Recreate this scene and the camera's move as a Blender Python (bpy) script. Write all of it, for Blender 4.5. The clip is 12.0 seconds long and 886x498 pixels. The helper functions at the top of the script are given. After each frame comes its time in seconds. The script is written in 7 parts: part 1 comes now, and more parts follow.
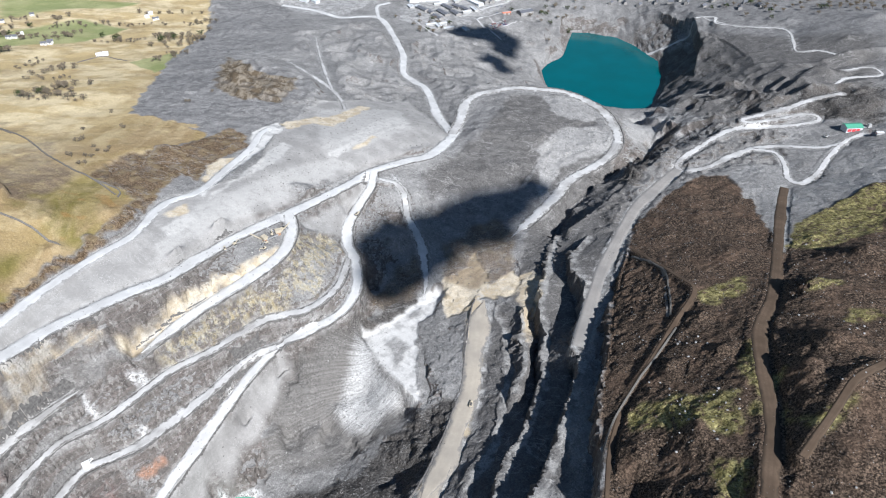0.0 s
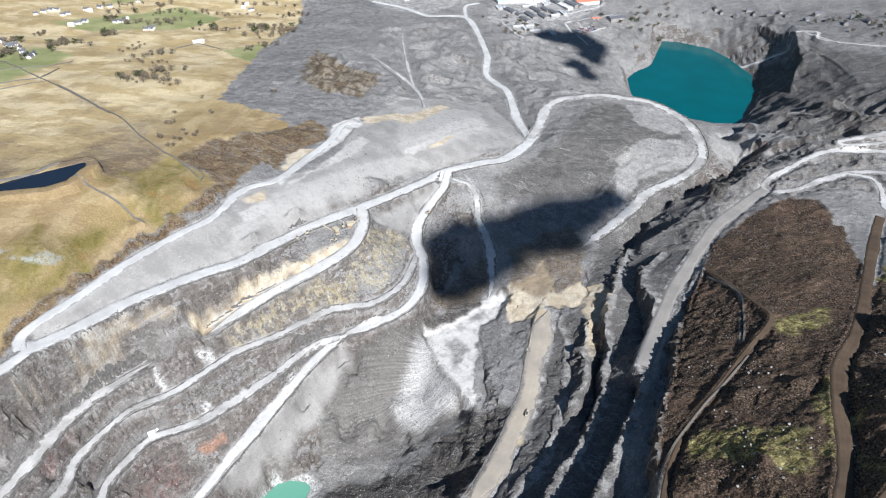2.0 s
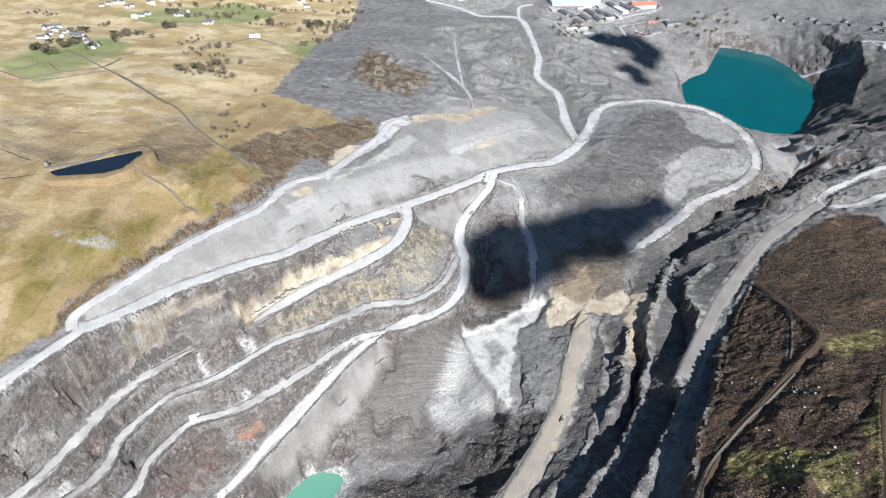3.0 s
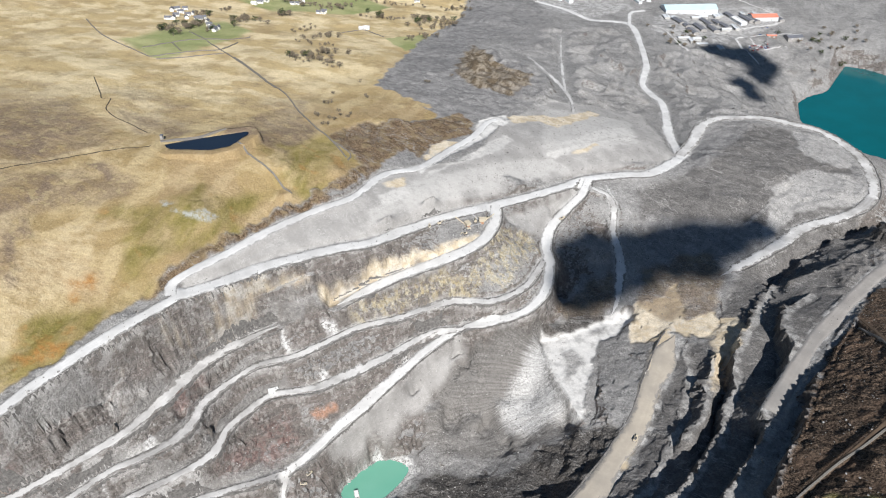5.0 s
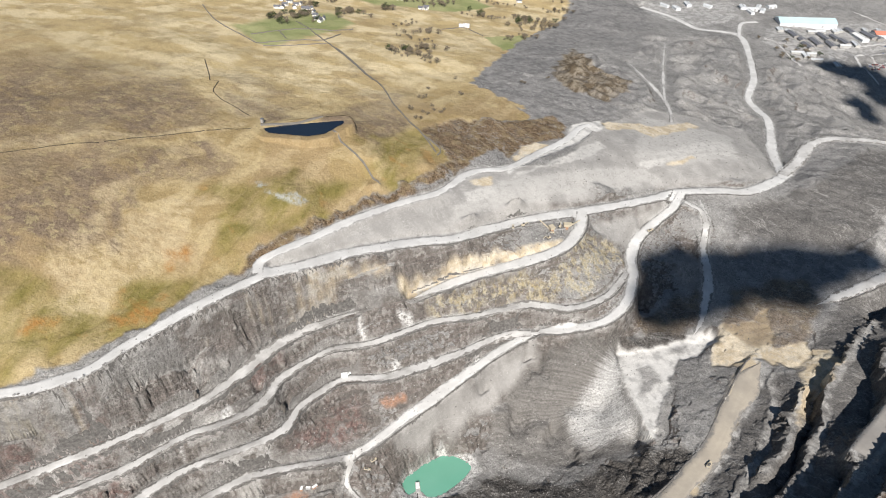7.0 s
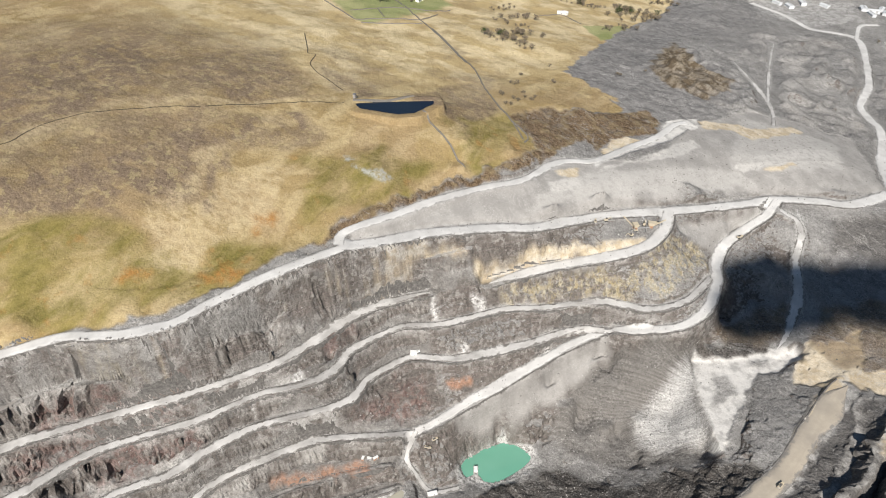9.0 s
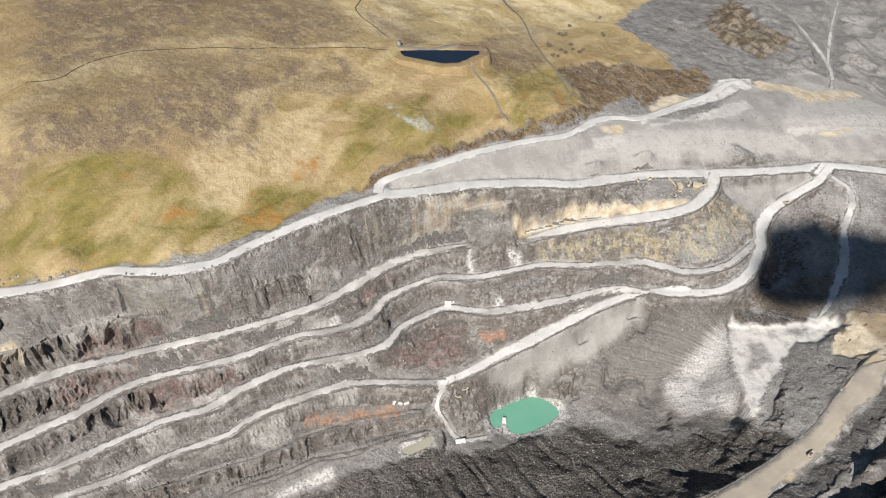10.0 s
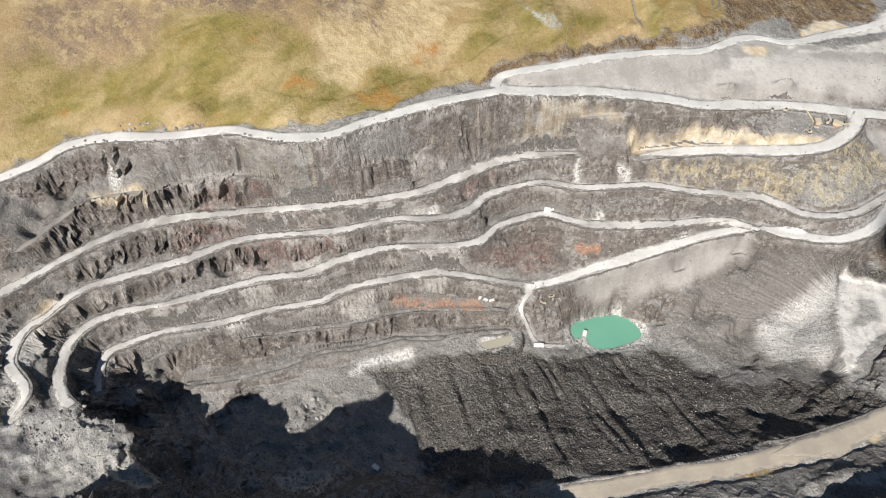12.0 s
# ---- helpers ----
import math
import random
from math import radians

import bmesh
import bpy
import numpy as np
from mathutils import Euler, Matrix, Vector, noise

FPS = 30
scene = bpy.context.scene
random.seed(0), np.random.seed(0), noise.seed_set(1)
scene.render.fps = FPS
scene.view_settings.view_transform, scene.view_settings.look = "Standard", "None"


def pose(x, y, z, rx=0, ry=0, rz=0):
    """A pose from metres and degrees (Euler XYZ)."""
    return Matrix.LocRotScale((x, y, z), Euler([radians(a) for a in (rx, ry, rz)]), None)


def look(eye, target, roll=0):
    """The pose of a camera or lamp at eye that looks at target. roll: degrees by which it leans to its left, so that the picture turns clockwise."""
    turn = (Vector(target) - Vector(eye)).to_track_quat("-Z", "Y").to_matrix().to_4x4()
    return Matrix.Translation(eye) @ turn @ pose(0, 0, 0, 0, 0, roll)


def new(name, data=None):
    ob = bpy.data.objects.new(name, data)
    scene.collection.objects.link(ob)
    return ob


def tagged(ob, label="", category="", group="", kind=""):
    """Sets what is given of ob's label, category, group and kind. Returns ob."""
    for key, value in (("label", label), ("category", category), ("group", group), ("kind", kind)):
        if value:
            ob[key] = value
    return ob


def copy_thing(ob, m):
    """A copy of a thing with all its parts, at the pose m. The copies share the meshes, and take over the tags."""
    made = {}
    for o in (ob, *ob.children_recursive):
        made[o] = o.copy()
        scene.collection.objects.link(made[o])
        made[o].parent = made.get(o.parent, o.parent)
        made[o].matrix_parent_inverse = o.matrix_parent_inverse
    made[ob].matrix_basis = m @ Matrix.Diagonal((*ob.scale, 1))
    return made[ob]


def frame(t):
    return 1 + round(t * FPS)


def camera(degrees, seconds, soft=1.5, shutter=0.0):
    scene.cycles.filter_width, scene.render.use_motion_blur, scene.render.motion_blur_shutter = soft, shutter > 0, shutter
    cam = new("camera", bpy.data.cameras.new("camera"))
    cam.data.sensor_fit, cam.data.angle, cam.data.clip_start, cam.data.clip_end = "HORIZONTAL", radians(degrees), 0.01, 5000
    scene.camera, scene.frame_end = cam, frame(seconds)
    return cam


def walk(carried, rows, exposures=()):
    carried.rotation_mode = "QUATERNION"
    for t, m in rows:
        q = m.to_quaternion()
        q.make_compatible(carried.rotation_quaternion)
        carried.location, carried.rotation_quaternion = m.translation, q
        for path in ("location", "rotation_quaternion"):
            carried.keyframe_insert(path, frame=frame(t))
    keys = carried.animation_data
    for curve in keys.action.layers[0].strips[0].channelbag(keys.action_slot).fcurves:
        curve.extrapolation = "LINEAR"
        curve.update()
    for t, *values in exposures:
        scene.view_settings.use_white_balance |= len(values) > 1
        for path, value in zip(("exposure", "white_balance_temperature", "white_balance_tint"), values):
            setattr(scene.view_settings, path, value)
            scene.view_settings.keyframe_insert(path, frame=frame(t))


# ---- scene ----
cam = camera(65.50, 12.0, 1.1)
PATH = [
    (0, (0.00, 0.00, 572.00), (-0.637, 79.580, 511.447), 0.17),
    (0.5, (0.55, 1.89, 571.80), (-1.000, 81.440, 511.222), 0.20),
    (1, (1.38, 3.18, 571.44), (-3.295, 82.640, 510.901), 0.18),
    (1.5, (2.11, 3.65, 571.74), (-5.654, 82.856, 511.199), 0.15),
    (2, (2.79, 3.98, 572.09), (-8.085, 82.821, 511.533), 0.09),
    (2.5, (3.30, 4.23, 572.42), (-10.651, 82.565, 511.850), -0.00),
    (3, (3.61, 4.38, 572.61), (-13.422, 82.095, 512.029), -0.10),
    (5, (4.05, 4.69, 572.46), (-24.897, 78.731, 511.796), -0.19),
    (5.5, (3.97, 4.68, 572.16), (-27.894, 77.519, 511.508), -0.26),
    (6, (3.77, 4.60, 571.71), (-30.698, 76.252, 511.064), -0.28),
    (6.5, (3.47, 4.44, 571.21), (-33.546, 74.835, 510.594), -0.31),
    (7, (3.05, 4.15, 570.81), (-36.394, 73.217, 510.204), -0.35),
    (9, (0.89, 2.26, 569.57), (-46.957, 64.268, 507.394), -0.18),
    (9.5, (0.13, 1.33, 568.95), (-48.439, 60.275, 504.399), -0.14),
    (10, (-0.74, -0.15, 568.05), (-49.744, 55.291, 500.786), -0.09),
    (10.5, (-1.61, -2.19, 566.96), (-51.183, 49.465, 497.148), -0.01),
    (11, (-2.44, -4.58, 565.66), (-52.731, 42.923, 493.452), 0.14),
    (11.5, (-3.19, -7.14, 564.32), (-53.820, 36.184, 489.756), 0.31),
    (12, (-3.92, -9.68, 562.97), (-54.536, 29.515, 486.149), 0.59),
]
EXPOSURES = [(0, 0.44, 5960, 10), (3, 0.40, 6120, 10), (5, 0.35, 6330, 10), (6.5, 0.30, 6600, 10), (9, 0.22, 6750, 10), (10.5, 0.20, 6800, 10), (12, 0.26, 6800, 10)]
walk(cam, [(t, look(eye, target, roll)) for t, eye, target, roll in PATH], EXPOSURES)

# ---- world and sun ----
SUN_AZIMUTH, SUN_HEIGHT = radians(-60), radians(38)  # from +x towards +y; above the horizon
to_sun = Vector((math.cos(SUN_AZIMUTH) * math.cos(SUN_HEIGHT), math.sin(SUN_AZIMUTH) * math.cos(SUN_HEIGHT), math.sin(SUN_HEIGHT)))
world = bpy.data.worlds.new("sky")
scene.world = world
world.use_nodes = True
sky = world.node_tree.nodes.new("ShaderNodeTexSky")
sky.sky_type, sky.sun_disc = "NISHITA", False
sky.sun_elevation, sky.sun_rotation = SUN_HEIGHT, math.pi / 2 - SUN_AZIMUTH
sky.air_density, sky.dust_density, sky.ozone_density = 1.6, 0.4, 6.0
back = world.node_tree.nodes["Background"]
world.node_tree.links.new(sky.outputs["Color"], back.inputs["Color"])
back.inputs["Strength"].default_value = 0.040
sun = new("sun", bpy.data.lights.new("sun", "SUN"))
sun.data.energy, sun.data.angle, sun.data.color = 5.5, radians(0.6), (1.0, 0.965, 0.915)
sun.matrix_world = Matrix.Translation((0, 0, 1500)) @ to_sun.to_track_quat("Z", "Y").to_matrix().to_4x4()


# ---- materials ----
class Nodes:
    """Short hand for building a node material."""

    def __init__(self, name):
        self.mat = bpy.data.materials.new(name)
        self.mat.use_nodes = True
        self.tree = self.mat.node_tree
        self.shader = self.tree.nodes["Principled BSDF"]
        self.place = self.add("ShaderNodeNewGeometry").outputs["Position"]

    def add(self, kind, **values):
        node = self.tree.nodes.new(kind)
        for key, value in values.items():
            setattr(node, key, value)
        return node

    def put(self, socket, value):
        if hasattr(value, "is_output"):
            self.tree.links.new(value, socket)
        elif isinstance(value, tuple) and len(value) == 3 and socket.type == "RGBA":
            socket.default_value = (*value, 1)
        else:
            socket.default_value = value

    def scaled(self, sx, sy, sz, source=None):
        n = self.add("ShaderNodeVectorMath", operation="MULTIPLY")
        self.put(n.inputs[0], source or self.place)
        n.inputs[1].default_value = (sx, sy, sz)
        return n.outputs[0]

    def noise(self, size, detail=4.0, rough=0.55, source=None, distortion=0.0):
        n = self.add("ShaderNodeTexNoise")
        self.put(n.inputs["Vector"], source or self.place)
        n.inputs["Scale"].default_value = 1.0 / size
        n.inputs["Detail"].default_value, n.inputs["Roughness"].default_value = detail, rough
        n.inputs["Distortion"].default_value = distortion
        return n.outputs["Fac"]

    def cells(self, size, source=None, feature="F1"):
        n = self.add("ShaderNodeTexVoronoi", feature=feature)
        self.put(n.inputs["Vector"], source or self.place)
        n.inputs["Scale"].default_value = 1.0 / size
        return n

    def span(self, value, lo, hi, out_lo=0.0, out_hi=1.0):
        n = self.add("ShaderNodeMapRange", clamp=True)
        for socket, v in zip(n.inputs, (value, lo, hi, out_lo, out_hi)):
            self.put(socket, v)
        return n.outputs[0]

    def calc(self, operation, a, b=0.0):
        n = self.add("ShaderNodeMath", operation=operation)
        self.put(n.inputs[0], a)
        self.put(n.inputs[1], b)
        return n.outputs[0]

    def mix(self, fac, a, b, blend="MIX"):
        n = self.add("ShaderNodeMix", data_type="RGBA", blend_type=blend)
        self.put(n.inputs["Factor"], fac)
        self.put(n.inputs["A"], a)
        self.put(n.inputs["B"], b)
        return n.outputs["Result"]

    def attribute(self, name):
        n = self.add("ShaderNodeAttribute", attribute_name=name)
        s = self.add("ShaderNodeSeparateColor")
        self.tree.links.new(n.outputs["Color"], s.inputs[0])
        return s.outputs[0], s.outputs[1], s.outputs[2]

    def bump(self, height, strength, distance=1.0):
        n = self.add("ShaderNodeBump")
        self.put(n.inputs["Height"], height)
        n.inputs["Strength"].default_value, n.inputs["Distance"].default_value = strength, distance
        self.tree.links.new(n.outputs["Normal"], self.shader.inputs["Normal"])

    def finish(self, colour, roughness=0.9, metal=0.0, specular=0.25):
        self.put(self.shader.inputs["Base Color"], colour)
        self.put(self.shader.inputs["Roughness"], roughness)
        self.put(self.shader.inputs["Metallic"], metal)
        self.shader.inputs["Specular IOR Level"].default_value = specular
        return self.mat


def plain(name, colour, roughness=0.7, wear=0.25, size=1.5, metal=0.0):
    """Paint, stone or metal with a little stain and grain."""
    n = Nodes(name)
    stain = n.span(n.noise(size, 5), 0.3, 0.7, 1 - wear, 1 + wear * 0.4)
    grain = n.span(n.noise(size * 0.12, 3), 0.2, 0.8, 1 - wear * 0.4, 1 + wear * 0.3)
    tint = n.mix(1.0, colour, n.calc("MULTIPLY", stain, grain), "MULTIPLY")
    return n.finish(tint, roughness, metal)


FAN_TOP = (44, 517)  # the scree fan spreads from here


def ground_material():
    n = Nodes("quarry_and_moor_ground")
    grass, heather, tan = n.attribute("soil_a")
    white, dark, red = n.attribute("soil_b")
    spoil, olive, green = n.attribute("soil_c")
    wet, burnt, dust = n.attribute("soil_d")
    bank, yellow, yard = n.attribute("soil_e")
    fan, rough, ledge = n.attribute("soil_f")
    tip, _, hazed = n.attribute("soil_g")
    rim, plateau, benches = n.attribute("soil_h")
    pale, orange, rust = n.attribute("soil_i")
    streaked, flash, pool = n.attribute("soil_j")
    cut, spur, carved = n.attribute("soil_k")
    normal = n.add("ShaderNodeNewGeometry").outputs["True Normal"]
    sep = n.add("ShaderNodeSeparateXYZ")
    n.put(sep.inputs[0], normal)
    slope = sep.outputs[2]

    def times(a, b):
        return n.calc("MULTIPLY", a, b)

    def shade_of(cells):
        part_of = n.add("ShaderNodeSeparateColor")
        n.put(part_of.inputs[0], cells.outputs["Color"])
        return part_of.outputs[0], part_of.outputs[1], part_of.outputs[2]

    big, mid, fine = n.noise(70, 5), n.noise(11, 5), n.noise(1.6, 4, 0.65)
    grit = n.noise(0.7, 3, 0.7)
    speck = n.cells(2.2).outputs["Distance"]
    bits = shade_of(n.cells(1.1))
    lumps = shade_of(n.cells(2.6))
    # slate waste and dust
    grey = n.mix(n.span(big, 0.42, 0.6), (0.205, 0.199, 0.193), (0.285, 0.277, 0.268))
    grey = n.mix(n.span(n.noise(26, 5, 0.6, None, 0.8), 0.5, 0.56, 0, 0.45), grey, (0.32, 0.31, 0.30))
    grey = n.mix(n.span(mid, 0.5, 0.58, 0, 0.4), grey, (0.165, 0.160, 0.156))
    grey = n.mix(n.span(fine, 0.5, 0.62, 0, 0.35), grey, (0.36, 0.352, 0.342))
    drift = n.noise(1.0, 5, 0.6, n.scaled(0.05, 0.05, 0.008), 0.3)
    soft_grey = n.mix(n.span(drift, 0.42, 0.6), (0.275, 0.265, 0.254), (0.35, 0.338, 0.324))
    soft_grey = n.mix(n.span(mid, 0.48, 0.62, 0, 0.35), soft_grey, (0.29, 0.28, 0.27))
    grey = n.mix(times(tip, 0.9), grey, soft_grey)
    chips = n.cells(1.5).outputs["Distance"]
    grey = n.mix(times(n.span(chips, 0.3, 0.22), n.span(n.noise(16, 3), 0.52, 0.6, 0, 0.6)), grey, (0.46, 0.452, 0.44))
    # worked rock on the faces: split blocks, cracks, level beds and runs of dust
    split = n.cells(1.0, n.scaled(0.35, 0.35, 0.30))
    tone = shade_of(split)
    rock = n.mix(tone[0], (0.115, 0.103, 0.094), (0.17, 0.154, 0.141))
    rock = n.mix(times(n.span(tone[1], 0.62, 0.66), n.span(n.noise(14, 4), 0.48, 0.56, 0, 0.7)), rock, (0.31, 0.294, 0.276))
    level = n.noise(1.0, 4, 0.6, n.scaled(0.025, 0.025, 0.55), 0.4)
    rock = n.mix(n.span(level, 0.5, 0.54, 0, 0.45), rock, (0.155, 0.126, 0.117))
    rock = n.mix(n.span(level, 0.6, 0.64, 0, 0.5), rock, (0.27, 0.255, 0.24))
    run = n.noise(1.0, 6, 0.65, n.scaled(0.3, 0.3, 0.045), 0.5)
    rock = n.mix(n.span(run, 0.57, 0.64, 0, 0.35), rock, (0.30, 0.288, 0.272))
    # shade put into the rock colour: gully hollows darkened, spurs lightened
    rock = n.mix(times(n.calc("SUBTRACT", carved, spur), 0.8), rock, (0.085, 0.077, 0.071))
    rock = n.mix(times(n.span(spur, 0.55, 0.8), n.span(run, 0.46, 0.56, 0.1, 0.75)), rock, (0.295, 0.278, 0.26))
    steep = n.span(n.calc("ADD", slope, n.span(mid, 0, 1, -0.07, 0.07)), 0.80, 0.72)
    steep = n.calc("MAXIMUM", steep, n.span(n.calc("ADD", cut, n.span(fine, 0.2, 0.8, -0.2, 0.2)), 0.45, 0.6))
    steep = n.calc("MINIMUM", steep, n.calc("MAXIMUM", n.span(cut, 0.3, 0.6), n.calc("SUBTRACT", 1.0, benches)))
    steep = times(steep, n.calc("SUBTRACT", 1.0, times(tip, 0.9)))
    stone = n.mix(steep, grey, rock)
    scree = n.mix(n.span(n.noise(7, 5, 0.65), 0.42, 0.58), (0.148, 0.138, 0.129), (0.212, 0.199, 0.187))
    stone = n.mix(times(benches, times(n.calc("SUBTRACT", 1.0, steep), n.span(n.noise(30, 4), 0.38, 0.62, 0.5, 0.95))), stone, scree)
    red_tint = n.mix(n.span(run, 0.45, 0.55), (0.15, 0.095, 0.085), (0.245, 0.172, 0.156))
    stone = n.mix(times(red, n.span(n.noise(6, 5, 0.65), 0.45, 0.55, 0.12, 0.75)), stone, red_tint)
    yellow_tint = n.mix(n.span(run, 0.4, 0.6), (0.35, 0.285, 0.155), (0.47, 0.43, 0.335))
    stone = n.mix(times(yellow, n.span(n.noise(7, 5, 0.65, n.scaled(1, 1, 0.35)), 0.46, 0.56, 0.05, 0.75)), stone, yellow_tint)
    stone = n.mix(times(orange, n.span(n.noise(5, 4, 0.6), 0.36, 0.5, 0.3, 0.85)), stone, n.mix(fine, (0.30, 0.155, 0.10), (0.44, 0.27, 0.19)))
    waste = n.mix(n.span(mid, 0.42, 0.58), (0.155, 0.151, 0.149), (0.232, 0.225, 0.221))
    waste = n.mix(n.span(n.noise(30, 5, 0.6, n.scaled(1, 0.5, 1), 1.0), 0.52, 0.57, 0, 0.55), waste, (0.25, 0.243, 0.237))
    stone = n.mix(times(spoil, 0.9), stone, waste)
    stone = n.mix(times(pale, n.span(n.noise(6, 5, 0.65), 0.36, 0.5, 0.35, 0.95)), stone, n.mix(fine, (0.42, 0.407, 0.388), (0.53, 0.516, 0.496)))
    rubble = n.mix(n.span(speck, 0.1, 0.7), (0.115, 0.106, 0.098), (0.045, 0.041, 0.038))
    rubble = n.mix(n.span(fine, 0.45, 0.62, 0, 0.6), rubble, (0.165, 0.152, 0.14))
    # dark slate and scree; shade of faces, crags and ravine is coloured in too
    stone = n.mix(times(dark, 0.9), stone, rubble)
    ochre = n.mix(n.span(mid, 0.42, 0.58), (0.44, 0.365, 0.26), (0.58, 0.51, 0.40))
    ochre = n.mix(n.span(fine, 0.48, 0.62, 0, 0.5), ochre, (0.34, 0.29, 0.22))
    stone = n.mix(times(tan, n.span(n.noise(9, 4), 0.28, 0.44, 0.5, 1.0)), stone, ochre)
    # the scree fan: runs of chippings that spread from the tipping edge
    spot = n.add("ShaderNodeSeparateXYZ")
    n.put(spot.inputs[0], n.place)
    px, py = n.calc("SUBTRACT", spot.outputs[0], FAN_TOP[0]), n.calc("SUBTRACT", spot.outputs[1], FAN_TOP[1])
    ray = n.add("ShaderNodeCombineXYZ")
    n.put(ray.inputs[0], times(n.calc("ARCTAN2", py, px), 130.0))
    n.put(ray.inputs[1], times(n.calc("SQRT", n.calc("ADD", times(px, px), times(py, py))), 0.018))
    fall = n.noise(1.0, 4, 0.6, ray.outputs[0], 0.15)
    loose = n.mix(n.span(fall, 0.36, 0.64), (0.15, 0.141, 0.132), (0.235, 0.224, 0.212))
    loose = n.mix(n.span(fine, 0.5, 0.64, 0, 0.4), loose, (0.12, 0.113, 0.106))
    stone = n.mix(times(fan, 0.92), stone, loose)
    chalk = n.mix(n.span(fine, 0.35, 0.65), (0.45, 0.446, 0.44), (0.60, 0.595, 0.585))
    chalky = n.calc("ADD", n.calc("ADD", n.span(fall, 0.0, 1.0, 0.18, 0.82), times(fine, 0.45)), times(white, 0.55))
    stone = n.mix(times(n.span(white, 0.02, 0.35), n.span(chalky, 0.9, 1.4, 0.0, 0.95)), stone, chalk)
    stone = n.mix(times(dust, n.span(mid, 0.46, 0.58, 0.02, 0.7)), stone, (0.44, 0.43, 0.415))
    brown = n.mix(n.span(fine, 0.4, 0.62), (0.090, 0.060, 0.036), (0.225, 0.165, 0.108))
    brown = n.mix(n.span(n.noise(12, 5), 0.5, 0.58, 0, 0.6), brown, (0.24, 0.185, 0.11))
    stone = n.mix(times(bank, n.span(mid, 0.36, 0.5, 0.75, 1.0)), stone, brown)
    seam = n.noise(1.0, 5, 0.6, n.scaled(0.011, 0.03, 0.03), 1.2)
    stone = n.mix(times(n.span(n.calc("ABSOLUTE", n.calc("SUBTRACT", seam, 0.5)), 0.010, 0.004), times(n.calc("SUBTRACT", 1.0, steep), 0.35)), stone, (0.40, 0.39, 0.375))
    stone = n.mix(times(yard, 0.8), stone, n.mix(n.span(mid, 0.42, 0.58), (0.29, 0.282, 0.272), (0.46, 0.45, 0.44)))
    scrub = n.mix(n.span(n.noise(9, 5, 0.7, n.scaled(1.0, 0.4, 1.0)), 0.46, 0.55), (0.10, 0.075, 0.048), (0.225, 0.19, 0.145))
    stone = n.mix(times(rough, n.span(n.noise(28, 4), 0.3, 0.5, 0.55, 0.95)), stone, scrub)
    stone = n.mix(times(ledge, n.span(mid, 0.42, 0.56, 0.15, 0.8)), stone, (0.35, 0.34, 0.325))
    stone = n.mix(times(plateau, n.span(n.noise(9, 5, 0.6), 0.38, 0.5, 0.5, 1.0)), stone, n.mix(fine, (0.47, 0.458, 0.44), (0.63, 0.618, 0.60)))
    stone = n.mix(times(rim, n.span(n.noise(3, 5, 0.7), 0.4, 0.54, 0.1, 0.95)), stone, (0.60, 0.59, 0.577))
    stone = n.mix(times(pool, n.span(mid, 0.42, 0.55, 0.2, 0.9)), stone, (0.36, 0.24, 0.06))
    coarse = times(n.span(n.noise(18, 3), 0.4, 0.6, 0.35, 1.0), n.calc("SUBTRACT", 1.0, times(n.calc("MAXIMUM", n.calc("MAXIMUM", tip, tan), plateau), 0.7)))
    stone = n.mix(coarse, stone, times(n.span(lumps[0], 0.0, 1.0, 0.87, 1.12), n.span(bits[1], 0.0, 1.0, 0.76, 1.26)), "MULTIPLY")
    # hill grass: straw, bracken, wet green, heather
    long = n.noise(30, 6, 0.6, n.scaled(1.0, 0.55, 1.0), 0.6)
    tuft = n.noise(4.5, 5, 0.7)
    tussock = n.noise(2.0, 4, 0.72)
    straw = n.mix(n.span(long, 0.44, 0.56), (0.30, 0.222, 0.11), (0.425, 0.335, 0.19))
    straw = n.mix(n.span(n.noise(90, 8, 0.66, n.scaled(1.0, 0.7, 1.0), 0.7), 0.49, 0.53, 0, 0.4), straw, (0.30, 0.215, 0.13))
    straw = n.mix(n.span(tuft, 0.5, 0.62, 0, 0.35), straw, (0.25, 0.185, 0.098))
    straw = n.mix(n.span(tussock, 0.54, 0.7, 0, 0.35), straw, (0.52, 0.435, 0.275))
    ling = n.mix(n.span(tussock, 0.4, 0.62), (0.135, 0.10, 0.076), (0.235, 0.178, 0.13))
    ling = n.mix(n.span(n.noise(11, 5, 0.65), 0.55, 0.6, 0, 0.65), ling, (0.36, 0.30, 0.17))
    straw = n.mix(times(burnt, n.span(n.noise(14, 6, 0.7, n.scaled(0.5, 1.0, 1.0), 0.5), 0.36, 0.54, 0.3, 0.9)), straw, ling)
    lush = n.mix(n.span(n.noise(16, 5, 0.6, n.scaled(1.0, 0.4, 1.0), 0.6), 0.4, 0.6), (0.14, 0.122, 0.034), (0.225, 0.185, 0.062))
    lush = n.mix(n.span(tussock, 0.54, 0.7, 0, 0.35), lush, (0.32, 0.265, 0.105))
    straw = n.mix(times(wet, n.span(n.noise(24, 6, 0.65, n.scaled(1.0, 0.5, 1.0), 0.5), 0.36, 0.6, 0.2, 0.92)), straw, lush)
    bracken = times(wet, n.span(n.noise(26, 5, 0.6), 0.6, 0.68, 0, 0.4))
    straw = n.mix(n.calc("MAXIMUM", bracken, times(rust, n.span(tuft, 0.4, 0.55, 0.3, 0.85))), straw, n.mix(tussock, (0.22, 0.095, 0.025), (0.44, 0.23, 0.075)))
